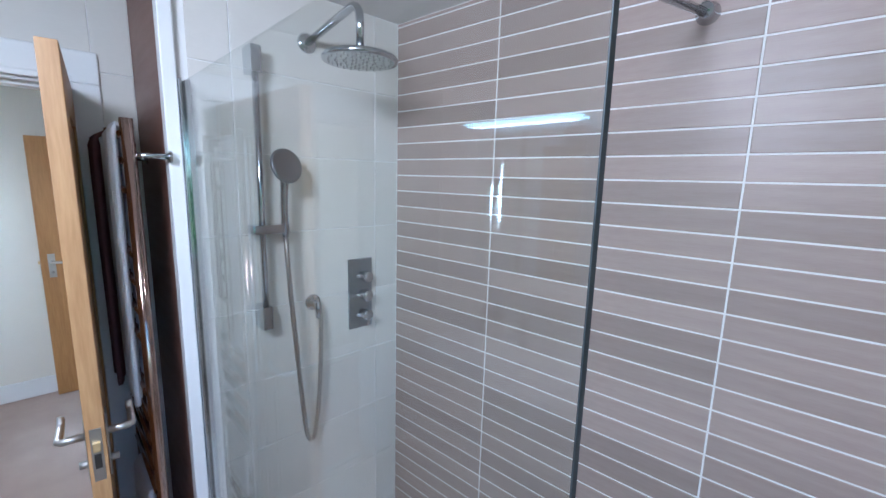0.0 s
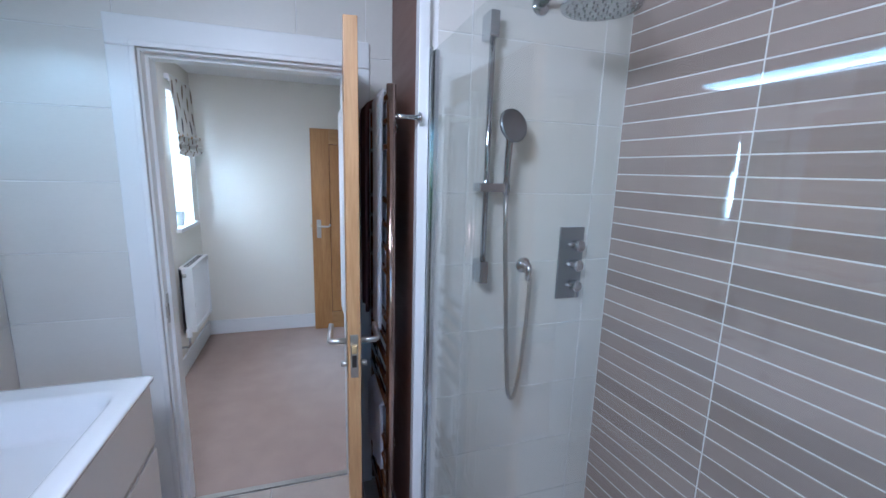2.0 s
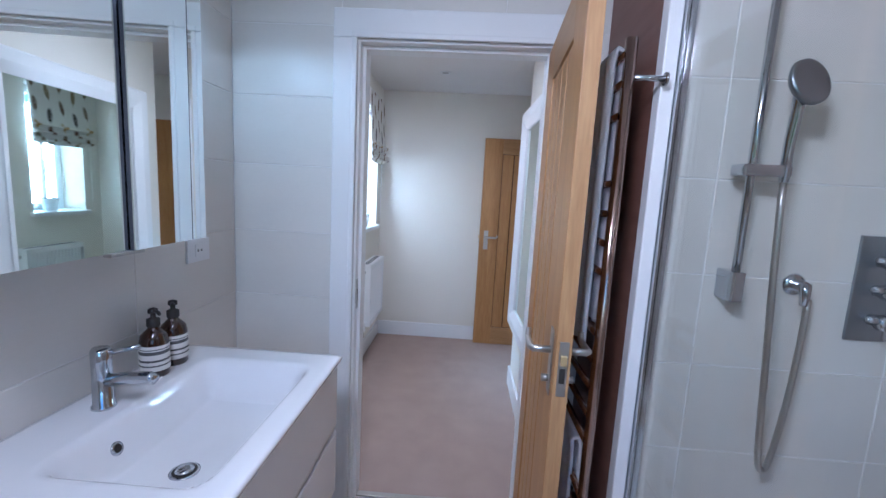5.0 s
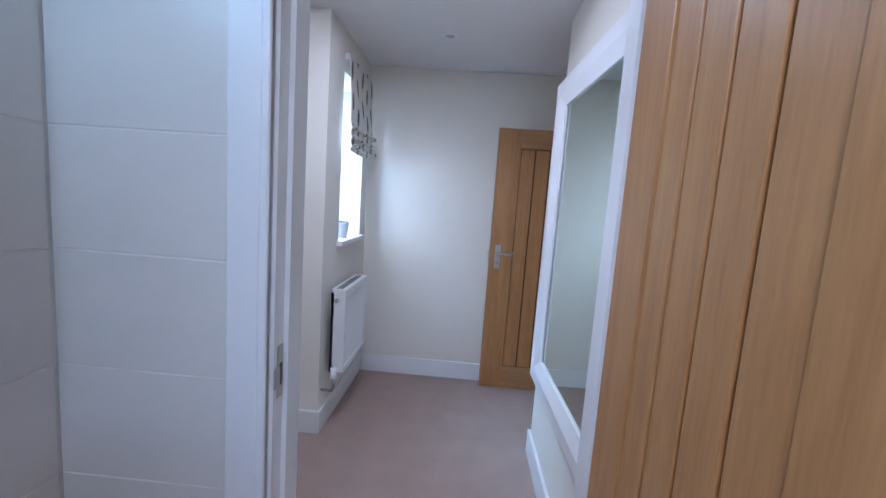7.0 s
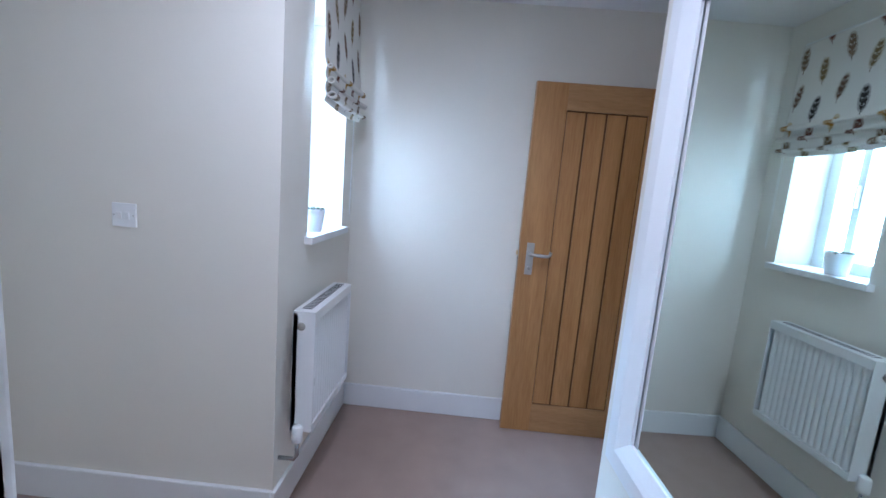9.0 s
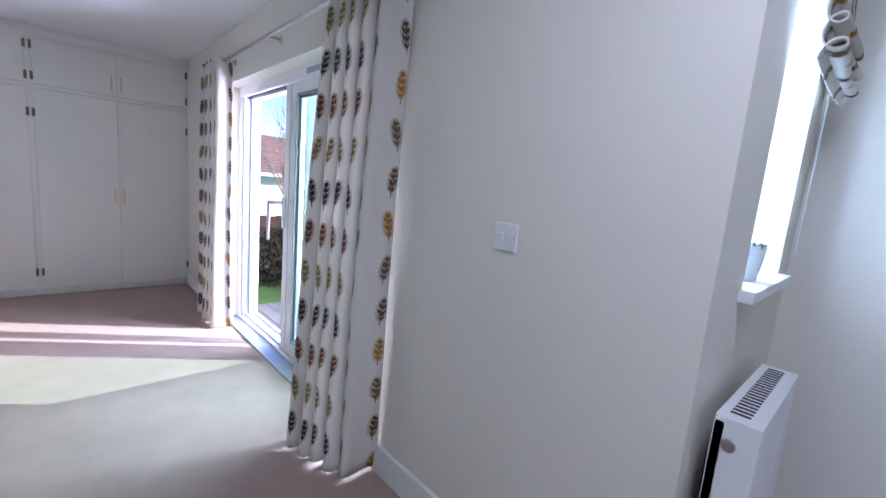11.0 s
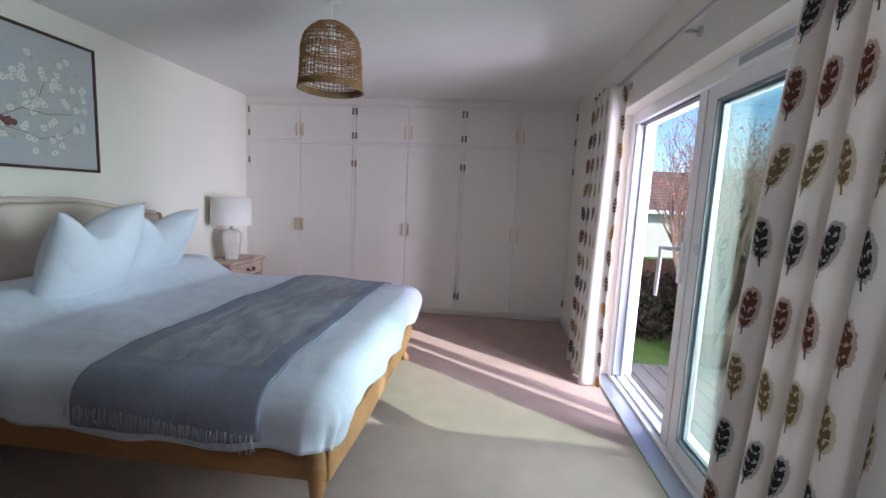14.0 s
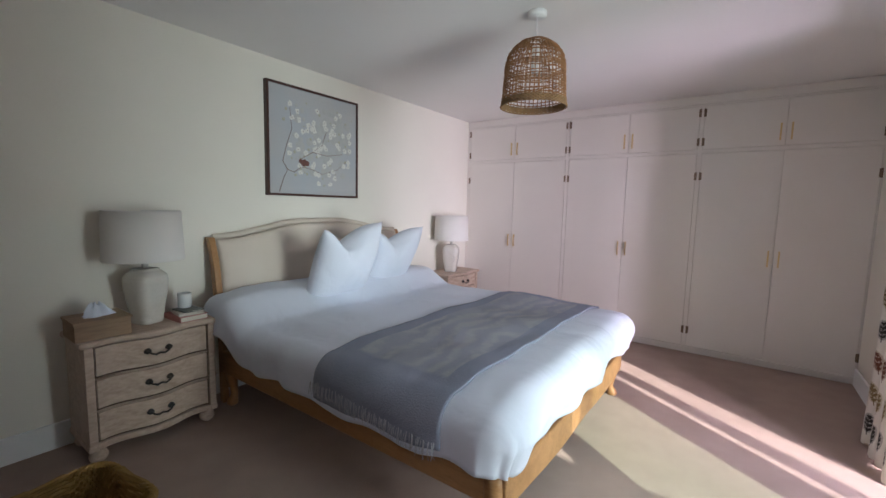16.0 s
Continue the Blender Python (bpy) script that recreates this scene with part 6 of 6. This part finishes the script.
b = bmesh.new()
for k in range(44):
    a = k * 2 * math.pi / 44
    zs = [1.90 + 0.355 * j / 14 for j in range(15)]
    tube(b, [(PC[0] + dome_r(z) * math.cos(a), PC[1] + dome_r(z) * math.sin(a), z) for z in zs], 0.0027, 5)
w = part("warp_weave", b, M_RATTAN, pend, "upright rattan canes")
w["kind"] = "stuff"
b = bmesh.new()
rnd = random.Random(9)
z = 1.943
while z < 2.25:
    dens = 0.008 if (2.085 < z < 2.11 or z > 2.225) else rnd.choice((0.013, 0.019, 0.026))
    pts = []
    for k in range(89):
        a = k * 2 * math.pi / 88
        r = dome_r(z) + 0.0045 * (1 if k % 2 else -1)
        pts.append((PC[0] + r * math.cos(a), PC[1] + r * math.sin(a), z + 0.0018 * math.sin(a * 5 + z * 60)))
    tube(b, pts, 0.0031, 5, caps=False)
    z += dens
w = part("weft_weave", b, M_RATTAN, pend, "woven rattan strands")
w["kind"] = "stuff"
b = bmesh.new()
for j, z in enumerate([1.90 + 0.0078 * q for q in range(5)]):
    pts = []
    for k in range(89):
        a = k * 2 * math.pi / 88
        r = dome_r(z) + 0.004 * (1 if (k + j) % 2 else -1) + (0.004 if j == 0 else 0)
        pts.append((PC[0] + r * math.cos(a), PC[1] + r * math.sin(a), z))
    tube(b, pts, 0.0048, 5, caps=False)
part("rim_band", b, M_RATTAN_L, pend, "dense woven rim band")

# ---- picture ----
pic = thing("painting", (0.42, -3.69, 1.82), "framed painting of white blossom branches with a small bird", "painting")
QY0, QY1, QZ0, QZ1, QX = -4.125, -3.245, 1.395, 2.232, 0.408
part("frame", rect_bm(ring_rects(QX - 0.006, BED_E + 0.002, QY0, QY1, QZ0, QZ1, 0.018)), M_FRAME, pic, "thin dark mahogany frame")
part("canvas", block(QX + 0.002, QX + 0.016, QY0 + 0.017, QY1 - 0.017, QZ0 + 0.017, QZ1 - 0.017), M_CANVAS, pic, "grey-blue painted canvas")


def pt(u, v, lift=0.0):
    """A place on the canvas, u from its near side to its far side, v upwards."""
    return (QX + 0.001 - lift, lerp(QY1 - 0.03, QY0 + 0.03, u), lerp(QZ0 + 0.03, QZ1 - 0.03, v))


rnd = random.Random(12)
b = bmesh.new()
TW = [[(0.08, 0.0), (0.13, 0.14), (0.17, 0.22)], [(0.17, 0.22), (0.12, 0.30), (0.16, 0.45), (0.22, 0.62), (0.2, 0.82)], [(0.17, 0.22), (0.24, 0.2), (0.32, 0.26), (0.45, 0.24), (0.56, 0.2), (0.75, 0.26), (0.9, 0.38)],
      [(0.32, 0.34), (0.45, 0.42), (0.56, 0.5), (0.62, 0.66)], [(0.45, 0.42), (0.62, 0.40), (0.82, 0.44)]]
for line in TW:
    n = len(line)
    tube(b, [pt(*p, 0.001) for p in line], [0.0034 * (1 - 0.75 * k / n) + 0.0006 for k in range(n)], 5)
part("painted_twigs", b, M_TWIG, pic)


def daub(bm, u, v, r, lift, n=7):
    c = bm.verts.new(pt(u, v, lift + 0.0015))
    ring = [bm.verts.new(Vector(pt(u, v, lift)) + Vector((0, math.cos(k * 6.2832 / n) * r * rnd.uniform(0.75, 1.2), math.sin(k * 6.2832 / n) * r * rnd.uniform(0.75, 1.2)))) for k in range(n)]
    for k in range(n):
        bm.faces.new((c, ring[k], ring[(k + 1) % n]))


b, b2, b3, b5 = bmesh.new(), bmesh.new(), bmesh.new(), bmesh.new()
SPOTS = [(0.2, 0.86), (0.28, 0.8), (0.22, 0.73), (0.46, 0.72), (0.47, 0.64), (0.6, 0.74), (0.61, 0.68), (0.71, 0.73), (0.27, 0.56), (0.2, 0.46), (0.19, 0.38), (0.5, 0.46), (0.56, 0.5), (0.61, 0.47), (0.52, 0.4), (0.3, 0.27), (0.31, 0.2), (0.67, 0.36), (0.59, 0.29), (0.7, 0.24),
         (0.65, 0.2), (0.52, 0.19), (0.72, 0.17), (0.52, 0.1), (0.66, 0.1), (0.84, 0.31), (0.9, 0.36), (0.9, 0.31), (0.78, 0.5)]
SPOTS += [(min(0.92, max(0.2, rnd.gauss(0.56, 0.2))), min(0.86, max(0.2, rnd.gauss(0.52, 0.18)))) for _ in range(34)]
for u, v in SPOTS:
    for k in range(5):
        a = k * 1.2566 + rnd.random()
        daub(b, u + 0.0145 * math.cos(a), v + 0.0155 * math.sin(a), 0.0112 * rnd.uniform(0.75, 1.2), 0.0016 + 0.0004 * k)
    daub(b5, u, v, 0.0032, 0.0045, 5)
for k in range(46):
    u, v = rnd.uniform(0.12, 0.95), rnd.uniform(0.06, 0.9)
    daub(b2, u, v, rnd.uniform(0.004, 0.016), 0.0006, 6)
daub(b3, 0.345, 0.30, 0.03, 0.002, 9)
daub(b3, 0.31, 0.315, 0.018, 0.003, 8)
daub(b3, 0.385, 0.295, 0.022, 0.0025, 8)
b4 = bmesh.new()
for k in range(60):
    u, v = min(0.9, max(0.12, rnd.gauss(0.56, 0.19))), min(0.86, max(0.14, rnd.gauss(0.54, 0.18)))
    daub(b4, u, v, rnd.uniform(0.014, 0.05), 0.0003 + 0.00001 * k, 9)
part("painted_haze", b4, M_HAZE, pic, "soft beige brushwork")["kind"] = "stuff"
part("blossom_centres", b5, M_BIRD, pic)["kind"] = "stuff"
part("painted_blossom", b, M_PETAL, pic)["kind"] = "stuff"
part("painted_leaves", b2, M_LEAFP, pic)["kind"] = "stuff"
part("painted_bird", b3, M_BIRD, pic)

# ---- seagrass basket ----
bas = thing("basket", (-0.66, -1.80, 0), "square seagrass basket with handle slots on the carpet", "basket")
b = bmesh.new()
AX, AY, HB = 0.20, 0.22, 0.275


def outline(t, g):
    """A rounded square outline, t from 0 to 1."""
    a = t * 2 * math.pi
    c, s = math.cos(a), math.sin(a)
    e = 0.35
    return ((AX + g) * math.copysign(abs(c) ** e, c), (AY + g) * math.copysign(abs(s) ** e, s))


BR = Matrix.Rotation(radians(8), 2)
for j in range(19):
    z = 0.008 + j * (HB - 0.012) / 18
    pts = []
    for k in range(97):
        x, y = outline(k / 96, 0.012 * z / HB + 0.004 * (1 if (k + j) % 2 else -1))
        q = BR @ Vector((x, y))
        pts.append((-0.66 + q.x, -1.80 + q.y, z + (0.002 if k % 2 else -0.002)))
    tube(b, pts, 0.0085, 6, caps=False)
w = part("woven_side", b, M_SEAGR, bas, "woven seagrass strands")
w["kind"] = "stuff"
b = bmesh.new()
for off in (0, 1):
    pts = []
    for k in range(193):
        x, y = outline(k / 192, 0.014 + 0.007 * math.cos(k * 0.8 + off * math.pi))
        q = BR @ Vector((x, y))
        pts.append((-0.66 + q.x, -1.80 + q.y, HB + 0.006 * math.sin(k * 0.8 + off * math.pi)))
    tube(b, pts, 0.008, 6, caps=False)
part("braided_rim", b, M_SEAGR, bas)
b = block(-0.66 - 0.17, -0.66 + 0.17, -1.80 - 0.19, -1.80 + 0.19, 0.0, 0.012)
bmesh.ops.rotate(b, verts=b.verts, cent=(-0.66, -1.8, 0), matrix=Matrix.Rotation(radians(8), 3, "Z"))
part("basket_base", b, M_SEAGR, bas)


# ---- garden ----
GZ = -0.17
b = bmesh.new()
gg = [-400, -60, -20, -12, -8, -3.6, 2, 20, 400]
hh = [-400, -60, -20, -11, -8, -5, -1.3, 0.5, 6, 60, 400]
vs = [[b.verts.new((x, y, GZ - 0.06)) for y in hh] for x in gg]
for i in range(len(gg) - 1):
    for j in range(len(hh) - 1):
        b.faces.new((vs[i][j], vs[i + 1][j], vs[i + 1][j + 1], vs[i][j + 1]))
struct("ground", b, M_GRASS, "mown green lawn round the house", "ground")
deck = tagged(new("deck"), "weathered grey timber deck outside the sliding door", "deck", kind="structure")
deck.matrix_basis = Matrix.Translation((-4.6, -3.4, GZ))
for k in range(15):
    part("deck_board", block(-3.61 - 0.145 * (k + 1) + 0.006, -3.61 - 0.145 * k, -5.3, -1.3, GZ - 0.03, GZ + 0.045, bevel=0.003), M_DECK, deck)
struct("roof_slab", rect_bm([(W_OUT - 0.15, BED_E + 0.5, BED_S - 0.4, BATH_N + 0.6, CEIL + 0.16, CEIL + 0.3)]), M_BRICK, "roof deck over the rooms", "roof")


def fence(name, p, q, height, label, board=0.12):
    f = thing(name, ((p[0] + q[0]) / 2, (p[1] + q[1]) / 2, GZ), label, "fence")
    d = Vector((q[0] - p[0], q[1] - p[1], 0))
    n = int(d.length / board)
    ang = math.atan2(d.y, d.x)
    bm = block(0, board - 0.006, -0.01, 0.01, 0.0, height, bevel=0.002)
    first = part("fence_board", bm, M_FENCE, f)
    first.matrix_parent_inverse = Matrix.Identity(4)
    base = f.matrix_basis.inverted()
    for k in range(n):
        o = first if k == 0 else first.copy()
        if k:
            scene.collection.objects.link(o)
        at = Vector((p[0], p[1], GZ - 0.06)) + d.normalized() * (k * board)
        o.matrix_basis = base @ Matrix.Translation(at + Vector((0, 0, 0.01 * math.sin(k * 1.7)))) @ Matrix.Rotation(ang, 4, "Z")
    for z in (0.3, height - 0.25):
        b2 = block(0, d.length, 0.01, 0.05, z, z + 0.07)
        bmesh.ops.transform(b2, matrix=Matrix.Translation((p[0], p[1], GZ - 0.06)) @ Matrix.Rotation(ang, 4, "Z"), verts=b2.verts)
        part("fence_rail", b2, M_FENCE, f)
    return f


fence("garden_fence", (-5.85, -6.97), (-2.4, -7.36), 0.9, "dark stained board fence at the end of the lawn")
# unseen wing; its roof edge is placed to cast the shade line indoors
wing = thing("house_wing", (-6.7, 1, GZ), "brick house wing with a white roof edge beside the deck, out of view", "house")
part("wall", block(-9.0, FAR_X - 0.2, REC_Y - 0.3, 3.0, GZ - 0.06, CEIL + 0.16), M_BRICK, wing)
part("roof_edge", block(-9.2, W_OUT - 0.15, -1.58, 3.2, CEIL + 0.16, CEIL + 0.225, bevel=0.004), M_UPVC, wing, "white roof edge")
# unseen post, added to cast the dark stripe across the sunlit carpet
pp = thing("garden_post", (-4.6, -3.11, GZ), "square timber post on the deck, unseen, added to cast a shadow stripe", "post")
part("post", block(-4.645, -4.555, -3.155, -3.065, GZ + 0.045, 2.55, bevel=0.005), M_FENCE, pp)


def branch(bm, p, d, length, r, depth, rnd, tips):
    pts, rs = [p], [r]
    n = 4
    for k in range(n):
        d = (d + Vector((rnd.uniform(-0.22, 0.22), rnd.uniform(-0.22, 0.22), rnd.uniform(-0.05, 0.2)))).normalized()
        p = p + d * length / n
        pts.append(p)
        rs.append(r * (1 - 0.55 * (k + 1) / n))
    tube(bm, pts, rs, 6 if depth > 2 else 4, caps=False)
    if depth == 0:
        tips.append(p)
        return
    for k in range(3 if depth > 1 else 4):
        i = rnd.randint(1, n)
        dd = (d + Vector((rnd.uniform(-0.8, 0.8), rnd.uniform(-0.8, 0.8), rnd.uniform(-0.1, 0.6)))).normalized()
        branch(bm, pts[i], dd, length * rnd.uniform(0.6, 0.85), max(rs[i] * 0.62, 0.0035), depth - 1, rnd, tips)


def bare_tree(x, y, height, seed, label, stems=4):
    t = thing("tree", (x, y, GZ), label, "tree")
    rnd = random.Random(seed)
    bm, tips = bmesh.new(), []
    tk = bmesh.new()
    for k in range(stems):
        a = k * 6.28 / stems + rnd.random()
        s = Vector((x + 0.08 * math.cos(a), y + 0.08 * math.sin(a), GZ - 0.06))
        d = Vector((0.35 * math.cos(a), 0.35 * math.sin(a), 1)).normalized()
        e = s + d * height * 0.28
        tube(tk, [s, s.lerp(e, 0.5) + Vector((0.02, 0.01, 0)), e], [0.07, 0.052, 0.036], 8)
        for j in range(2):
            branch(bm, e, (d + Vector((rnd.uniform(-0.4, 0.4), rnd.uniform(-0.4, 0.4), 0.2))).normalized(), height * 0.3, 0.028, 3, rnd, tips)
    part("trunk", tk, M_BARK, t, smooth=True)
    part("crown", bm, M_BARK, t)["kind"] = "stuff"
    bb = bmesh.new()
    for p in tips:
        for j in range(2):
            q = p + Vector((rnd.uniform(-0.06, 0.06), rnd.uniform(-0.06, 0.06), rnd.uniform(-0.05, 0.05)))
            s = rnd.uniform(0.008, 0.022)
            v = [bb.verts.new(q + Vector((rnd.uniform(-s, s), rnd.uniform(-s, s), rnd.uniform(-s, s)))) for _ in range(4)]
            for f in ((0, 1, 2), (0, 2, 3), (0, 3, 1), (1, 3, 2)):
                bb.faces.new([v[i] for i in f])
    part("buds", bb, M_BUD, t)["kind"] = "stuff"
    return t


bare_tree(-4.95, -6.35, 3.0, 4, "bare shrubby tree with reddish buds before the fence")
bare_tree(-4.75, -5.75, 2.6, 23, "bare multi-stemmed shrub with brown twigs by the deck", 6)
bare_tree(-5.6, -6.1, 3.2, 11, "bare slender tree with twiggy limbs by the hedge", 3)


def hedge(name, x0, x1, y0, y1, top, seed, label, count, leaf_material):
    """A clipped hedge: a core coloured as dark as its inner shade, and many small leaves over it."""
    h = thing(name, ((x0 + x1) / 2, (y0 + y1) / 2, GZ), label, "hedge")
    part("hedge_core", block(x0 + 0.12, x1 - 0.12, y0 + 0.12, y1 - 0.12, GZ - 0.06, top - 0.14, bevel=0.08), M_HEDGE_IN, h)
    rnd = np.random.RandomState(seed)
    u = rnd.rand(count, 3)
    face = rnd.randint(0, 5, count)
    P = np.stack([x0 + (x1 - x0) * u[:, 0], y0 + (y1 - y0) * u[:, 1], GZ + (top - GZ) * u[:, 2]], 1)
    P[face == 0, 0] = x1
    P[face == 1, 1] = y1
    P[face == 2, 1] = y0
    P[face == 3, 2] = top
    P[face == 4, 0] = x0
    P += (rnd.rand(count, 3) - 0.5) * 0.22
    P[:, 2] += 0.08 * np.sin(P[:, 0] * 3.1) + 0.06 * np.sin(P[:, 1] * 4.3)
    A = rnd.randn(count, 3)
    A /= np.linalg.norm(A, axis=1, keepdims=True)
    B = np.cross(A, rnd.randn(count, 3))
    B /= np.linalg.norm(B, axis=1, keepdims=True)
    s = 0.022 + 0.022 * rnd.rand(count, 1)
    V = np.concatenate([P - A * s, P + B * s * 0.55, P + A * s, P - B * s * 0.55], 1).reshape(-1, 3)
    F = np.arange(count * 4).reshape(-1, 4)
    me = bpy.data.meshes.new("leaves")
    me.from_pydata(V.tolist(), [], F.tolist())
    me.materials.append(leaf_material)
    o = new("leaves", me)
    o.parent = h
    o.matrix_parent_inverse = h.matrix_basis.inverted()
    o["kind"] = "stuff"
    return h


hedge("hedge", -7.6, -5.9, -8.2, -2.2, 1.85, 3, "tall evergreen garden hedge", 40000, M_HEDGE)
hedge("low_shrubs", -5.2, -3.9, -7.0, -6.45, 0.42, 6, "low dark shrubs under the fence", 5000, M_SHRUB)


def bungalow(x, y, turn):
    h = thing("bungalow", (0, 0, 0), "cream rendered bungalow with a red tiled roof beyond the fence", "house")
    part("wall", block(-7, 7, -3.5, 3.5, -1.2, 1.3), M_RENDER, h, "cream rendered wall")
    b = bmesh.new()
    lo, hi, e = 1.25, 2.8, 0.2
    vs = [b.verts.new(p) for p in ((-7 - e, -3.5 - e, lo), (7 + e, -3.5 - e, lo), (7 + e, 3.5 + e, lo), (-7 - e, 3.5 + e, lo), (-4.0, 0, hi), (4.0, 0, hi))]
    for f in ((0, 1, 5, 4), (1, 2, 5), (2, 3, 4, 5), (3, 0, 4), (3, 2, 1, 0)):
        b.faces.new([vs[i] for i in f])
    roof = part("roof", b, M_ROOF, h, "red pantile roof")
    for j in range(15):
        t = (j + 0.5) / 15
        z = lerp(lo, hi, t) + 0.01
        xx = lerp(7 + e, 4.0, t)
        for sy in (-1, 1):
            yy = sy * lerp(3.5 + e, 0, t)
            part("tile_course", block(-xx, xx, yy - 0.02, yy + 0.02, z - 0.02, z + 0.035), M_ROOF, roof)
    part("gutter", block(-7 - e, 7 + e, -3.5 - e - 0.08, -3.5 - e, lo - 0.08, lo + 0.03), M_UPVC, h, "white gutter")
    part("gutter", block(-7 - e, 7 + e, 3.5 + e, 3.5 + e + 0.08, lo - 0.08, lo + 0.03), M_UPVC, h, "white gutter")
    for xw in (-4, 0, 4):
        w = part("window", block(xw - 0.7, xw + 0.7, 3.47, 3.53, -0.4, 0.6), M_UPVC, h, "white framed window")
        part("pane", block(xw - 0.62, xw + 0.62, 3.53, 3.535, -0.32, 0.52), M_WINGLASS, w)
    h.matrix_basis = pose(x, y, 0, 0, 0, turn)
    return h


bungalow(-9.0, -19.0, 8)


# ---- tiles ----
TILES = {}


def tile_mesh(w, h, d, material):
    """A flat tile with a small chamfer round its face; local x across, z up, face at -y."""
    key = (round(w, 3), round(h, 3), material.name)
    if key not in TILES:
        c = 0.0018
        pts = [(-w / 2, 0, -h / 2), (w / 2, 0, -h / 2), (w / 2, 0, h / 2), (-w / 2, 0, h / 2)]
        mid = [(x, -d + c, z) for x, y, z in pts]
        face = [(x - math.copysign(c, x), -d, z - math.copysign(c, z)) for x, y, z in pts]
        faces = [(8, 9, 10, 11)]
        for k in range(4):
            n = (k + 1) % 4
            faces += [(k, n, n + 4, k + 4), (k + 4, n + 4, n + 8, k + 8)]
        me = bpy.data.meshes.new("tile")
        me.from_pydata(pts + mid + face, [], faces)
        me.materials.append(material)
        TILES[key] = me
    return TILES[key]


def tile_wall(wall, us, vs, plane, facing, material, joint, d=0.012, holes=()):
    """Tiles between the joint lines us (across) and vs (up); facing: the turn of the face about z in degrees, 0 looks to -y."""
    for u0, u1 in zip(us, us[1:]):
        for v0, v1 in zip(vs, vs[1:]):
            w, h = u1 - u0 - joint, v1 - v0 - joint
            uc, vc = (u0 + u1) / 2, (v0 + v1) / 2
            if w < 0.01 or h < 0.01 or any(a < uc < b and c < vc < e for a, b, c, e in holes):
                continue
            o = new("tile", tile_mesh(w, h, d, material))
            o.parent = wall
            at = (uc, plane, vc) if facing in (0, 180) else (plane, uc, vc)
            o.matrix_basis = Matrix.Translation(at) @ Matrix.Rotation(radians(facing), 4, "Z")


ROWS_W = [0.0] + [0.152 + 0.2785 * k for k in range(9)][:9]
ROWS_W = [z for z in ROWS_W if z < CEIL - 0.02] + [CEIL]
tile_wall(wall_shower, [0.443, 0.57, 1.13, BATH_N], ROWS_W, -1.4178, 90, M_TILE_W, 0.0035, 0.0028)
ROWS_B = [2.315 - 0.0685 * k for k in range(40, -8, -1)]
ROWS_B = [0.0] + [z for z in ROWS_B if 0.03 < z < CEIL - 0.01] + [CEIL]
tile_wall(wall_accent, [-1.415, -0.89, -0.132, 0.626, BATH_E + 0.05], ROWS_B, BATH_N - 0.0015, 0, M_TILE_B, 0.005, 0.002)
tile_wall(wall_basin, [DW1 + 0.016, -1.345, -0.785, -0.225, 0.335, BATH_E], ROWS_W, BATH_S - 0.002, 180, M_TILE_W, 0.003, 0.0024)
tile_wall(wall_doorside, [BATH_S, DOOR_Y0 - 0.075], ROWS_W, DW1 + 0.0095, 90, M_TILE_W, 0.003, 0.0025)
tile_wall(wall_doorside, [DOOR_Y0 - 0.075, -0.03, DOOR_Y1 + 0.09], [2.1, CEIL], DW1 + 0.0095, 90, M_TILE_W, 0.003, 0.0025)
tile_wall(wall_doorside, [DOOR_Y1 + 0.09, 0.373], ROWS_W, DW1 + 0.0095, 90, M_TILE_W, 0.003, 0.0025)
bath_floor = bpy.data.objects["floor_bathroom"]
for i in range(7):
    for j in range(6):
        x0, x1 = DW1 - 0.05 + 0.45 * i, min(DW1 - 0.05 + 0.45 * (i + 1), BATH_E)
        y0, y1 = BATH_S + 0.45 * j, min(BATH_S + 0.45 * (j + 1), BATH_N)
        if x1 - x0 > 0.02 and y1 - y0 > 0.02:
            o = new("tile", tile_mesh(x1 - x0 - 0.004, y1 - y0 - 0.004, 0.008, M_FLOOR_T))
            o.parent = bath_floor
            o.matrix_basis = Matrix.Translation(((x0 + x1) / 2, (y0 + y1) / 2, -0.008)) @ Matrix.Rotation(radians(-90), 4, "X")
